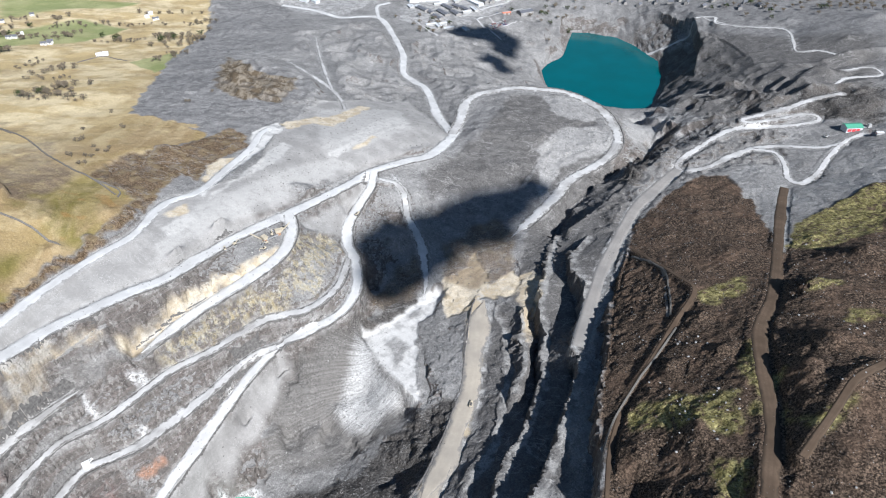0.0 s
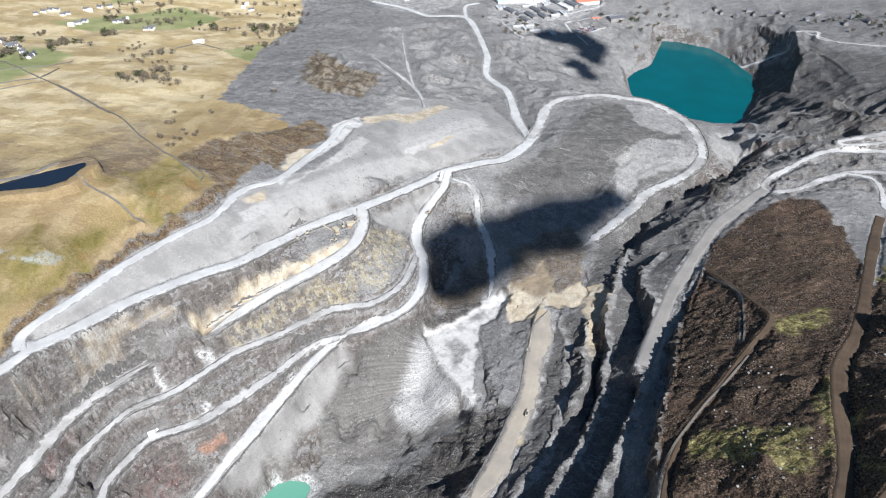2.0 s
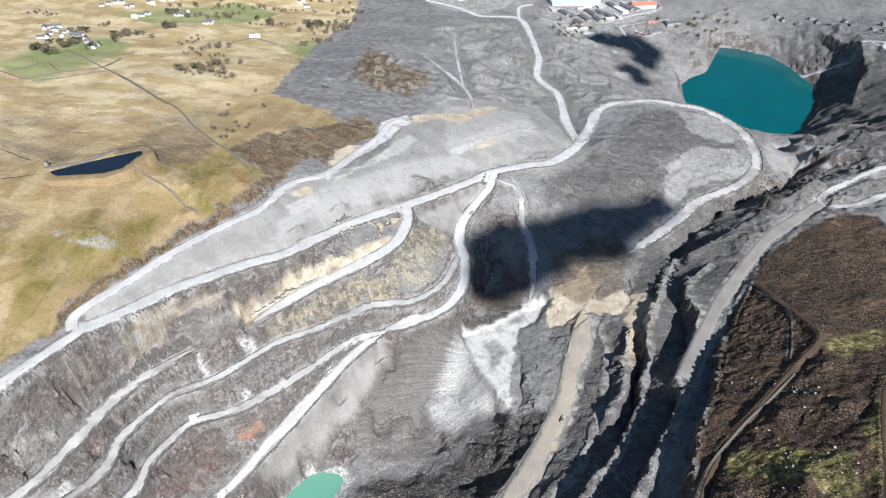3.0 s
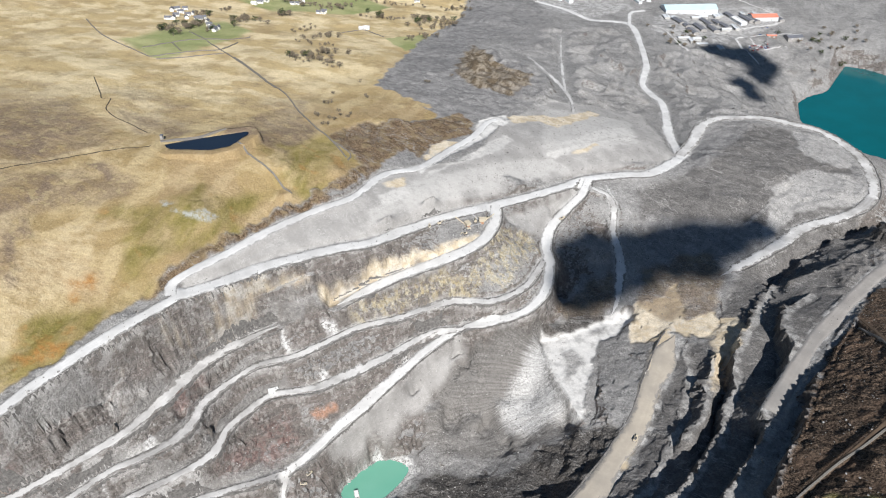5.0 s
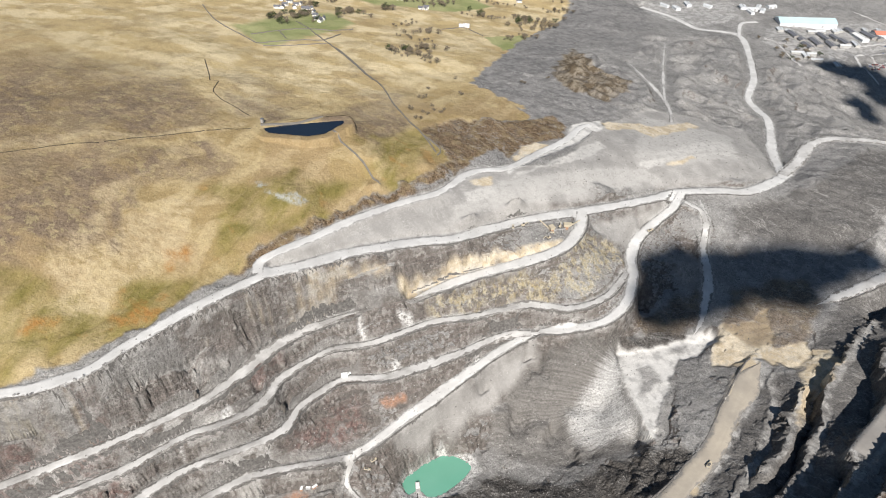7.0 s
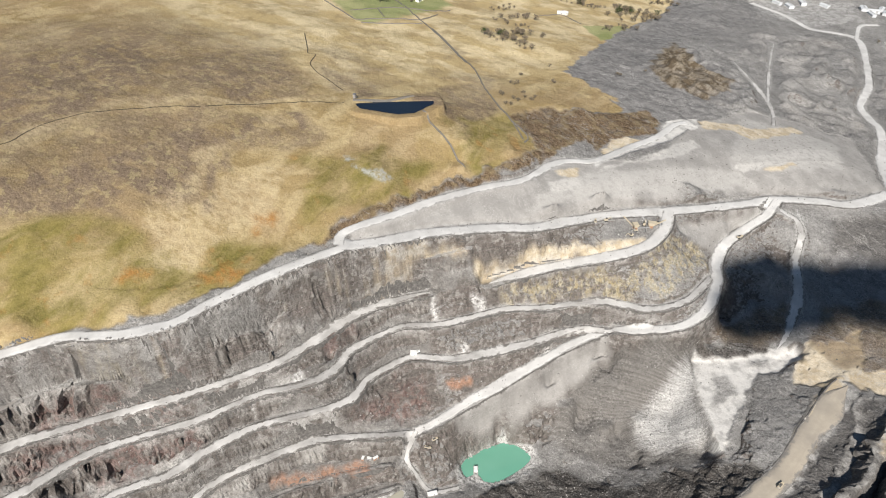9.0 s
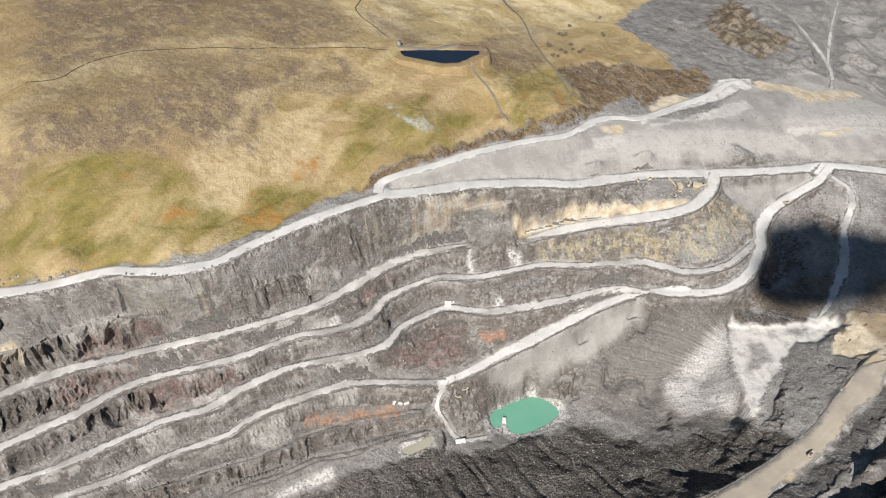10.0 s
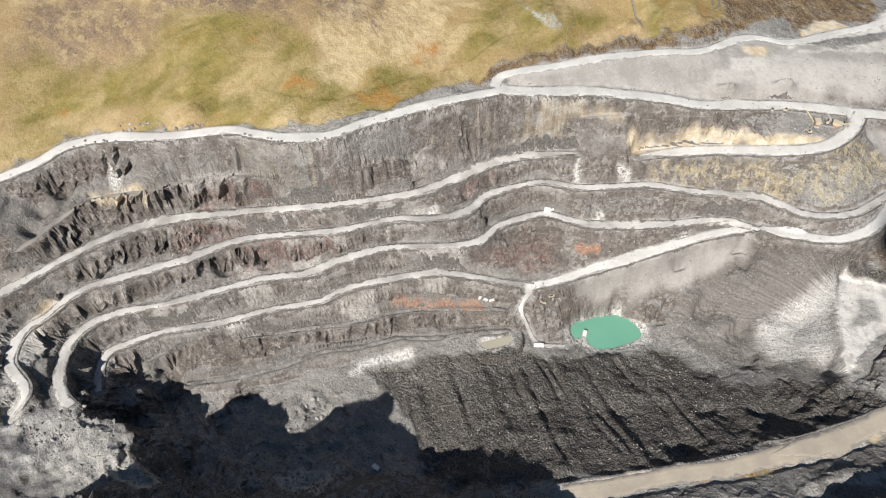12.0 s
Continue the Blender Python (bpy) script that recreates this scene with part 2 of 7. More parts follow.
    # pale winter straw with distance haze put into its colour
    hazy_straw = n.mix(n.span(n.noise(40, 6, 0.6, n.scaled(0.6, 1, 1)), 0.45, 0.55), (0.50, 0.385, 0.205), (0.66, 0.55, 0.35))
    straw = n.mix(times(streaked, n.span(n.noise(6, 5, 0.7, n.scaled(0.5, 1.0, 1.0)), 0.40, 0.58, 0.15, 0.65)), straw, n.mix(tussock, (0.42, 0.33, 0.19), (0.60, 0.50, 0.34)))
    straw = n.mix(times(hazed, n.span(n.noise(38, 6, 0.65), 0.4, 0.54, 0.35, 0.95)), straw, hazy_straw)
    pasture = n.mix(n.span(n.noise(50, 3), 0.4, 0.6), (0.23, 0.27, 0.11), (0.34, 0.35, 0.17))
    straw = n.mix(times(green, 0.9), straw, pasture)
    straw = n.mix(times(flash, n.span(n.noise(4, 5, 0.7), 0.42, 0.54, 0.1, 0.9)), straw, (0.33, 0.34, 0.32))
    straw = n.mix(1.0, straw, n.span(bits[2], 0.0, 1.0, 0.92, 1.08), "MULTIPLY")
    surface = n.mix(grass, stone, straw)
    # dark heather moor with stones and mossy grass
    hag = n.mix(n.span(n.noise(1.5, 5, 0.75), 0.44, 0.58), (0.029, 0.022, 0.017), (0.172, 0.124, 0.09))
    hag = n.mix(n.span(n.noise(24, 5), 0.48, 0.6, 0, 0.7), hag, (0.135, 0.092, 0.065))
    stones = n.span(n.cells(3.4).outputs["Distance"], 0.11, 0.06)
    hag = n.mix(times(stones, n.span(n.noise(14, 3), 0.48, 0.58, 0, 0.85)), hag, (0.36, 0.35, 0.335))
    moss = n.mix(n.span(tuft, 0.42, 0.58), (0.155, 0.135, 0.05), (0.34, 0.30, 0.135))
    hag = n.mix(times(olive, n.span(n.noise(7, 5, 0.7), 0.40, 0.5, 0.05, 0.95)), hag, moss)
    hag = n.mix(1.0, hag, n.span(bits[0], 0.0, 1.0, 0.5, 1.55), "MULTIPLY")
    surface = n.mix(heather, surface, hag)
    height = n.calc("ADD", times(fine, 0.8), times(n.noise(5, 5, 0.65), 1.6))
    height = n.calc("ADD", height, times(times(speck, dark), -0.9))
    height = n.calc("ADD", height, times(grit, 0.4))
    calm = n.calc("SUBTRACT", 1.0, times(n.calc("MAXIMUM", n.calc("MAXIMUM", tip, tan), n.calc("MAXIMUM", n.calc("MAXIMUM", plateau, times(spoil, 0.7)), times(grass, 0.5))), 0.75))
    n.bump(times(height, calm), 0.9, 1.5)
    return n.finish(surface, 0.95, 0.0, 0.12)


def road_material(name, pale, worn, verge=(0.24, 0.236, 0.232), patchy=0.35, core=0.72, ragged=0.32):
    n = Nodes(name)
    base = n.mix(n.span(n.noise(14, 5), 0.32, 0.68), worn, pale)
    base = n.mix(n.span(n.noise(2.0, 4, 0.65), 0.4, 0.7, 0, 0.4), base, worn)
    base = n.mix(n.span(n.noise(38, 4, 0.6), 0.45, 0.62, 0, patchy), base, verge)
    across = n.attribute("across")[0]
    ruts = n.calc("ABSOLUTE", n.calc("SINE", n.calc("MULTIPLY", across, 12.5)))
    base = n.mix(n.calc("MULTIPLY", n.span(ruts, 0.55, 1.0), 0.25), base, worn)
    edge = n.calc("MULTIPLY", n.calc("ABSOLUTE", n.calc("SUBTRACT", across, 0.5)), 2.0)
    edge = n.calc("ADD", edge, n.span(n.noise(7, 5, 0.65), 0.3, 0.7, -ragged, ragged))
    base = n.mix(n.span(edge, core, core + 0.26), base, verge)
    n.bump(n.noise(1.2, 4, 0.7), 0.4, 0.4)
    return n.finish(base, 0.92, 0.0, 0.15)


def water_material(name, colour, deep):
    n = Nodes(name)
    tint = n.mix(n.span(n.noise(60, 4), 0.3, 0.7), colour, deep)
    n.bump(n.noise(1.4, 3, 0.6), 0.06, 0.3)
    return n.finish(tint, 0.12, 0.0, 0.4)


GROUND = ground_material()
HAUL = road_material("pale_slate_dust_road", (0.72, 0.713, 0.70), (0.56, 0.552, 0.54), (0.29, 0.283, 0.275), 0.3)
GREY_ROAD = road_material("grey_slate_road", (0.66, 0.65, 0.637), (0.49, 0.48, 0.467), (0.19, 0.18, 0.17), 0.6, 0.62, 0.5)
SAND_ROAD = road_material("sandy_road", (0.45, 0.40, 0.33), (0.35, 0.312, 0.262), (0.215, 0.203, 0.19), 0.35, 0.66, 0.3)
MOOR_ROAD = road_material("brown_peat_track", (0.145, 0.103, 0.072), (0.085, 0.06, 0.042), (0.06, 0.046, 0.034))
DULL_ROAD = road_material("dull_slate_track", (0.36, 0.34, 0.315), (0.27, 0.25, 0.232), (0.235, 0.225, 0.215), 0.7)
STONE_TRACK = road_material("grey_stone_track", (0.26, 0.245, 0.23), (0.13, 0.115, 0.10), (0.10, 0.08, 0.065))
TEAL = water_material("teal_lake_water", (0.0, 0.085, 0.095), (0.0, 0.105, 0.12))
MINT = water_material("milky_green_pond_water", (0.13, 0.34, 0.25), (0.15, 0.37, 0.28))
PEAT = water_material("dark_moor_pond_water", (0.008, 0.014, 0.028), (0.012, 0.02, 0.035))
MILK = water_material("cloudy_pale_pool_water", (0.42, 0.40, 0.33), (0.36, 0.34, 0.28))


# ---- plan: roads, ledges, waters, spot heights, kinds of ground ----
ROADS = {}
ROADS["rim_road"] = (12, [(-551, -51, 160), (-545, -23, 165), (-544, 7, 170), (-524, 40, 176), (-492, 78, 180), (-466, 118, 184), (-447, 134, 185), (-428, 150, 185), (-416, 165, 186), (-407, 181, 186), (-403, 201, 187), (-398, 220, 188), (-388, 260, 189), (-375, 298, 190), (-363, 330, 190)])
ROADS["haul_road"] = (15, [(-367, 328, 190), (-347, 363, 184), (-321, 412, 177), (-287, 458, 170), (-260, 488, 165), (-232, 535, 160), (-214, 566, 156), (-176, 613, 150), (-142, 659, 144), (-114, 698, 139), (-92, 732, 135), (-55, 766, 129), (-25, 789, 125), (-4, 829, 121), (11, 870, 118)])
ROADS["upper_road"] = (11, [(-369, 329, 190), (-377, 342, 191), (-369, 361, 194), (-357, 394, 192), (-341, 444, 190), (-319, 490, 188), (-299, 525, 186), (-288, 581, 184), (-262, 613, 180), (-249, 662, 176), (-235, 719, 172), (-232, 758, 170), (-223, 776, 169)])
ROADS["crusher_road"] = (13, [(-173, 616, 149), (-165, 591, 147), (-166, 560, 145), (-180, 534, 142), (-210, 502, 137), (-235, 477, 133), (-258, 448, 129), (-272, 429, 126)])
ROADS["bench_road_a"] = (10, [(-308, 386, 126), (-320, 372, 125), (-337, 344, 124), (-347, 318, 124), (-351, 295, 123), (-354, 271, 123), (-359, 243, 122), (-371, 214, 121), (-392, 174, 120), (-418, 132, 119), (-444, 90, 118), (-462, 61, 117), (-476, 25, 116), (-481, -8, 115), (-481, -37, 114), (-480, -65, 113), (-478, -93, 112)])
ROADS["pit_road"] = (11, [(-91, 729, 135), (-93, 700, 131), (-104, 670, 125), (-113, 637, 119), (-110, 610, 114), (-100, 587, 111), (-94, 550, 106), (-104, 517, 101), (-131, 496, 95), (-156, 484, 90), (-174, 474, 86)])
ROADS["bench_road_b"] = (8.5, [(-108, 586, 111), (-112, 548, 110), (-124, 522, 110), (-141, 505, 110), (-160, 499, 109), (-179, 491, 109), (-207, 462, 108), (-230, 441, 108), (-250, 425, 107), (-271, 394, 107), (-290, 369, 106), (-314, 348, 106), (-328, 318, 105), (-333, 294, 105), (-327, 270, 106), (-335, 243, 106), (-358, 211, 106), (-370, 188, 104), (-380, 165, 102), (-397, 139, 101), (-421, 102, 99), (-430, 78, 98), (-435, 48, 97), (-444, 21, 95), (-452, -7, 94), (-460, -33, 93), (-460, -53, 92), (-456, -74, 89), (-453, -94, 86), (-434, -110, 83), (-404, -108, 80), (-392, -126, 73)])
ROADS["bench_road_c"] = (8.9, [(-167, 479, 86), (-185, 469, 86), (-201, 448, 85), (-217, 419, 85), (-242, 386, 84), (-262, 360, 84), (-280, 349, 84), (-297, 336, 84), (-306, 315, 83), (-311, 292, 83), (-307, 268, 85), (-319, 238, 86), (-346, 201, 86), (-357, 178, 85), (-366, 153, 82), (-374, 122, 78), (-390, 96, 76), (-402, 69, 75), (-413, 32, 74), (-424, 5, 73), (-437, -20, 72), (-442, -44, 71), (-436, -65, 70), (-417, -82, 69), (-394, -89, 68), (-378, -87, 68)])
ROADS["ramp_road"] = (10, [(-167, 479, 86), (-186, 449, 79), (-204, 410, 71), (-222, 370, 62), (-235, 341, 56), (-248, 311, 50), (-259, 297, 44)])
ROADS["bench_road_d"] = (7.5, [(-259, 297, 44), (-272, 276, 51), (-294, 252, 56), (-313, 227, 62), (-328, 200, 62), (-343, 172, 59), (-355, 143, 55), (-359, 121, 53), (-377, 85, 52), (-392, 47, 50), (-407, 16, 49), (-417, -6, 49), (-423, -29, 48), (-425, -49, 47), (-411, -61, 46), (-394, -67, 46)])
ROADS["pond_track"] = (5, [(-259, 297, 44), (-257, 286, 38), (-253, 276, 30), (-242, 275, 20), (-231, 274, 10), (-220, 277, 8), (-208, 296, 3)])
ROADS["far_haul_road"] = (13, [(5, 861, 118), (-16, 934, 110), (-36, 1044, 101), (-56, 1087, 96), (-78, 1133, 92), (-87, 1240, 85), (-123, 1409, 70), (-154, 1503, 62), (-193, 1513, 61), (-242, 1513, 59), (-300, 1559, 58), (-386, 1605, 55)])
ROADS["works_road"] = (9, [(-154, 1503, 62), (-165, 1591, 58), (-139, 1629, 55)])
ROADS["tip_road"] = (15, [(5, 861, 118), (18, 911, 117), (24, 960, 116), (40, 991, 116), (67, 1010, 115), (104, 1025, 114), (140, 1025, 112), (175, 1021, 111), (208, 998, 109), (236, 953, 107), (243, 894, 105), (233, 850, 104), (204, 812, 102), (160, 772, 100), (133, 729, 98), (101, 685, 96), (75, 652, 94)])
ROADS["gully_road"] = (9, [(-83, 714, 134), (-64, 717, 126), (-53, 702, 120), (-47, 673, 110), (-31, 637, 96), (-23, 595, 80), (-26, 570, 70)])
ROADS["tan_road"] = (20, [(40, 551, 84), (35, 528, 83), (29, 482, 79), (24, 435, 75), (13, 398, 72), (3, 369, 70), (-11, 337, 68), (-22, 317, 66)])
ROADS["tan_road_low"] = (15, [(15, 410, 73), (5, 375, 71), (-13, 330, 69), (-32, 288, 67), (-54, 251, 64), (-74, 213, 62), (-95, 176, 60)])
ROADS["switchback_road"] = (10, [(571, 939, 148), (525, 924, 145), (485, 903, 142), (431, 881, 139), (409, 874, 137), (418, 865, 137), (461, 878, 137), (506, 891, 137), (519, 884, 136), (510, 872, 136), (472, 863, 134), (433, 860, 132), (394, 857, 130), (367, 843, 127), (329, 814, 122), (300, 787, 118), (298, 772, 119), (308, 764, 120), (332, 770, 121), (366, 791, 124), (402, 810, 126), (438, 812, 130), (482, 797, 136), (513, 800, 140)])
ROADS["hill_road"] = (8, [(401, 808, 127), (425, 796, 129), (427, 767, 130), (416, 728, 132), (424, 712, 134), (446, 726, 135), (479, 766, 138), (518, 806, 141), (549, 820, 145)])
ROADS["spur_road"] = (14, [(297, 773, 116), (255, 719, 120), (220, 671, 123), (200, 633, 125), (177, 587, 128), (162, 556, 129), (148, 522, 131), (132, 477, 131), (118, 436, 132)])
ROADS["moor_track"] = (11, [(400, 700, 135), (368, 635, 148), (319, 532, 171), (272, 437, 195), (240, 385, 206), (223, 337, 214), (213, 299, 217), (199, 261, 220), (184, 228, 222)])
ROADS["wall_track"] = (4, [(192, 575, 137), (201, 541, 150), (211, 487, 172), (215, 456, 182), (189, 418, 179), (160, 378, 175), (138, 350, 167), (127, 329, 166), (116, 301, 164), (107, 263, 164)])
ROADS["ridge_track"] = (6, [(279, 308, 250), (257, 297, 247), (242, 282, 240), (227, 267, 236), (210, 250, 230)])
ROADS["lake_road_a"] = (7, [(333, 1575, 62), (375, 1504, 69), (467, 1442, 84), (541, 1424, 95), (538, 1377, 97), (587, 1331, 107), (635, 1292, 116), (618, 1214, 121), (602, 1161, 124), (634, 1150, 130), (649, 1119, 135)])
ROADS["lake_road_b"] = (6, [(624, 1041, 140), (668, 1049, 142), (670, 1018, 142), (610, 1002, 144), (580, 975, 145)])
ROADS["slope_track"] = (6, [(-144, 881, 146), (-158, 928, 140), (-186, 990, 131), (-230, 1056, 125), (-274, 1122, 117)])
ROADS["slope_branch"] = (5, [(-171, 956, 136), (-197, 1049, 123), (-226, 1163, 109), (-256, 1296, 96)])
BERMS = {}
BERMS["strip_bench"] = (5, [(-295, 426, 161), (-310, 405, 160), (-325, 378, 159), (-345, 348, 158), (-368, 320, 156), (-378, 289, 155), (-379, 252, 153), (-392, 206, 151), (-408, 165, 148), (-421, 139, 147), (-459, 104, 144), (-478, 75, 141), (-484, 47, 140), (-501, 18, 138), (-506, -5, 138), (-502, -30, 136), (-493, -56, 135), (-483, -81, 134)])
BERMS["bench_e"] = (4, [(-262, 262, 31), (-291, 224, 31), (-320, 180, 31), (-330, 149, 31), (-350, 112, 31), (-370, 76, 30), (-389, 41, 30), (-407, 5, 30), (-410, -25, 30)])
BERMS["bench_f"] = (4, [(-247, 257, 18), (-285, 193, 17), (-304, 168, 17), (-316, 138, 16), (-335, 101, 16), (-342, 70, 15), (-357, 32, 15), (-378, -7, 14)])
BERMS["bench_g"] = (3, [(-314, 118, 8), (-323, 93, 7), (-332, 62, 6), (-349, 32, 4)])
BERMS["berm_1"] = (7, [(49, 542, 86), (58, 501, 85), (58, 456, 84), (51, 408, 83), (40, 366, 82), (24, 334, 81), (12, 309, 80)])
BERMS["berm_2"] = (6, [(127, 646, 99), (112, 583, 107), (97, 528, 107), (95, 479, 106), (92, 436, 106), (83, 402, 106), (68, 366, 106), (50, 333, 105), (35, 298, 105)])
BERMS["berm_2b"] = (4, [(77, 524, 99), (74, 480, 98), (74, 450, 98), (64, 416, 97)])
BERMS["berm_3"] = (7, [(159, 621, 118), (136, 576, 125), (137, 525, 132), (134, 476, 132), (124, 431, 133), (108, 385, 134), (99, 355, 134), (86, 324, 133), (73, 299, 133), (60, 277, 132)])
BERMS["mound_ledge_a"] = (4, [(95, 746, 104), (122, 799, 108), (151, 854, 112), (158, 885, 112)])
BERMS["mound_ledge_b"] = (5, [(123, 735, 100), (135, 777, 102), (158, 817, 105), (192, 843, 108), (208, 884, 110)])
BERMS["tip_ledge"] = (6, [(-147, 744, 160), (-111, 792, 152), (-72, 843, 142), (-54, 868, 138)])
EDGES = {}
EDGES["moor_edge"] = (3, [(190, 579, 134), (168, 519, 138), (152, 471, 144), (138, 417, 154), (123, 368, 160), (116, 334, 161), (112, 303, 161), (102, 262, 162)])
EDGES["tan_lip"] = (3, [(-7, 603, 82), (2, 541, 74), (24, 549, 79), (42, 555, 84), (66, 558, 86), (79, 587, 88), (77, 612, 88)])
EDGES["south_rim"] = (5, [(-310, -190, 80), (-285, -125, 86), (-268, -96, 118), (-250, -82, 115), (-238, -71, 112), (-228, -66, 99), (-214, -58, 101), (-203, -54, 127), (-181, -45, 144), (-174, -24, 146), (-166, -18, 128), (-150, -5, 122), (-134, 20, 104), (-125, 71, 98), (-109, 105, 96), (-89, 138, 92)])
EDGES["pit_brink"] = (4, [(-385, -78, 66), (-361, -82, 64), (-345, -64, 60), (-325, -66, 58), (-304, -76, 56)])
EDGES["lake_rim_north"] = (4, [(231, 1480, 14), (262, 1530, 18), (290, 1612, 26), (330, 1610, 28), (396, 1578, 28), (432, 1516, 28), (450, 1450, 28), (455, 1400, 28), (444, 1341, 26), (425, 1241, 22)])
EDGES["lake_bench_high"] = (4, [(310, 1540, 56), (400, 1520, 58), (485, 1440, 72), (524, 1331, 88), (530, 1208, 104), (510, 1107, 112), (440, 1029, 108), (375, 968, 104), (337, 928, 98)])
EDGES["ravine_lip"] = (3, [(139, 644, 112), (169, 668, 118), (200, 703, 118), (256, 767, 117), (303, 818, 120)])
EDGES["ravine_foot"] = (4, [(125, 660, 84), (158, 727, 84), (197, 775, 87), (249, 834, 81), (324, 924, 67)])
EDGES["plateau_lip"] = (3, [(-86, 512, 66), (-69, 487, 65), (-54, 466, 64), (-32, 441, 62), (-23, 433, 61)])
EDGES["plateau_back"] = (3, [(-21, 434, 61), (-20, 458, 63), (-25, 488, 65), (-31, 520, 66), (-26, 557, 67)])
WATERS = {}
WATERS["pond"] = (0, [(-222, 316, 0), (-222, 326, 0), (-216, 343, 0), (-205, 362, 0), (-194, 369, 0), (-181, 369, 0), (-173, 364, 0), (-174, 349, 0), (-180, 333, 0), (-187, 321, 0), (-195, 317, 0), (-200, 319, 0), (-206, 318, 0), (-210, 310, 0)])
WATERS["far_lake"] = (0, [(288, 1595, 0), (324, 1592, 0), (385, 1564, 0), (419, 1508, 0), (437, 1449, 0), (449, 1418, 0), (438, 1343, 0), (402, 1248, 0), (373, 1179, 0), (345, 1139, 0), (307, 1154, 0), (260, 1184, 0), (209, 1240, 0), (194, 1298, 0), (192, 1368, 0), (214, 1408, 0), (246, 1446, 0), (265, 1513, 0)])
WATERS["moor_pond"] = (0, [(-483, 477, 235), (-460, 499, 235), (-421, 531, 235), (-416, 527, 235), (-418, 512, 235), (-419, 499, 235), (-431, 486, 235), (-451, 479, 235), (-471, 472, 235)])
WATERS["white_pond"] = (0, [(-253, 228, 16), (-247, 244, 16), (-243, 256, 16), (-238, 253, 16), (-238, 243, 16), (-245, 228, 16)])
SPOTS_MOOR = [(-482, 96, 205), (-471, 181, 206), (-454, 285, 208), (-416, 355, 212), (-535, 154, 238), (-520, 254, 250), (-596, 149, 270), (-697, 249, 268), (-603, 378, 255), (-621, 518, 235), (-806, 442, 240), (-398, 413, 222), (-368, 508, 222), (-336, 544, 208), (-386, 244, 192), (-426, 173, 188), (-372, 383, 197), (-899, 1074, 125), (-783, 1338, 95), (-726, 744, 185), (-597, 799, 190), (-494, 878, 175), (-511, 1171, 120), (-340, 683, 190), (-421, 436, 222), (-352, 485, 206), (-500, 1389, 80), (-1144, 1195, 110)]
SPOTS_TIP = [(-398, 990, 150), (-308, 949, 168), (-272, 1174, 125), (-388, 1360, 100), (-505, 1497, 95), (-355, 800, 178), (-183, 1093, 118), (-143, 1168, 108), (-90, 885, 138), (-122, 765, 158), (-201, 890, 152), (-259, 843, 166), (-54, 800, 140), (-162, 754, 164), (-200, 678, 176), (-233, 567, 182), (-263, 519, 182), (-147, 656, 160), (-217, 615, 178), (-365, 653, 196), (-334, 703, 190), (-51, 1214, 90), (-4, 1211, 70), (57, 1184, 60), (-40, 1397, 66), (7, 1611, 42), (136, 1574, 42), (206, 1500, 30), (169, 1354, 12), (192, 1252, 20)]
SPOTS_TIP_b = [(-271, 1392, 78), (-392, 1519, 70)]
SPOTS_MOUND = [(44, 856, 128), (87, 917, 124), (122, 852, 122), (168, 902, 114), (160, 830, 108), (79, 781, 118), (42, 770, 116), (5, 734, 112), (61, 715, 100), (99, 750, 103), (-8, 692, 98), (19, 657, 90), (-62, 665, 100), (-65, 612, 82), (-82, 575, 72), (-45, 590, 76), (-1, 629, 86), (52, 655, 92), (-113, 662, 118), (-124, 594, 120), (305, 1000, 60), (235, 809, 94), (194, 756, 100), (159, 708, 97)]
SPOTS_LAKE = [(533, 1108, 126), (471, 964, 131), (574, 1019, 144), (679, 1162, 155), (653, 1322, 130), (593, 1445, 100), (500, 1523, 80), (452, 1548, 40), (321, 1531, 45), (763, 1229, 172), (682, 1044, 162), (550, 874, 148), (579, 876, 156), (565, 801, 152)]
SPOTS_HILL = [(341, 701, 136), (281, 620, 150), (229, 583, 146), (272, 519, 174), (210, 412, 192), (174, 360, 188), (138, 290, 180), (170, 289, 206), (213, 363, 204), (300, 429, 215), (273, 339, 240), (246, 317, 235), (238, 246, 240), (206, 210, 228), (200, 231, 226), (166, 234, 208), (360, 541, 178), (476, 648, 170), (375, 629, 152), (373, 481, 210), (299, 713, 128), (363, 759, 125), (394, 768, 128), (452, 757, 135), (121, 269, 166)]
SPOTS_SCREE = [(-135, 497, 46), (-106, 448, 34), (-85, 461, 36), (-38, 440, 40), (-127, 428, 24), (-161, 449, 48), (-167, 418, 36), (-92, 409, 14), (-138, 391, 12), (-6, 522, 72), (-10, 467, 71), (-20, 414, 60), (-35, 385, 48), (-49, 362, 38), (3, 437, 73), (-91, 543, 67), (-158, 462, 50), (-182, 414, 36), (-186, 384, 20), (-149, 417, 14), (-114, 424, 12), (-79, 417, 24), (-110, 379, 12), (-146, 368, 6), (-178, 380, 4), (-163, 323, 8), (-194, 282, 8), (-221, 236, 8)]
SPOTS_SCREE_b = [(-171, 223, 24), (-127, 280, 26), (-82, 334, 32), (-130, 213, 42), (-71, 280, 46), (-42, 348, 48), (-159, 180, 34), (-202, 187, 18), (-244, 156, 10), (-285, 154, 6), (-20, 385, 58), (-107, 188, 56), (-131, 154, 50), (-55, 504, 66), (-37, 481, 65), (-29, 449, 63), (-46, 533, 67)]
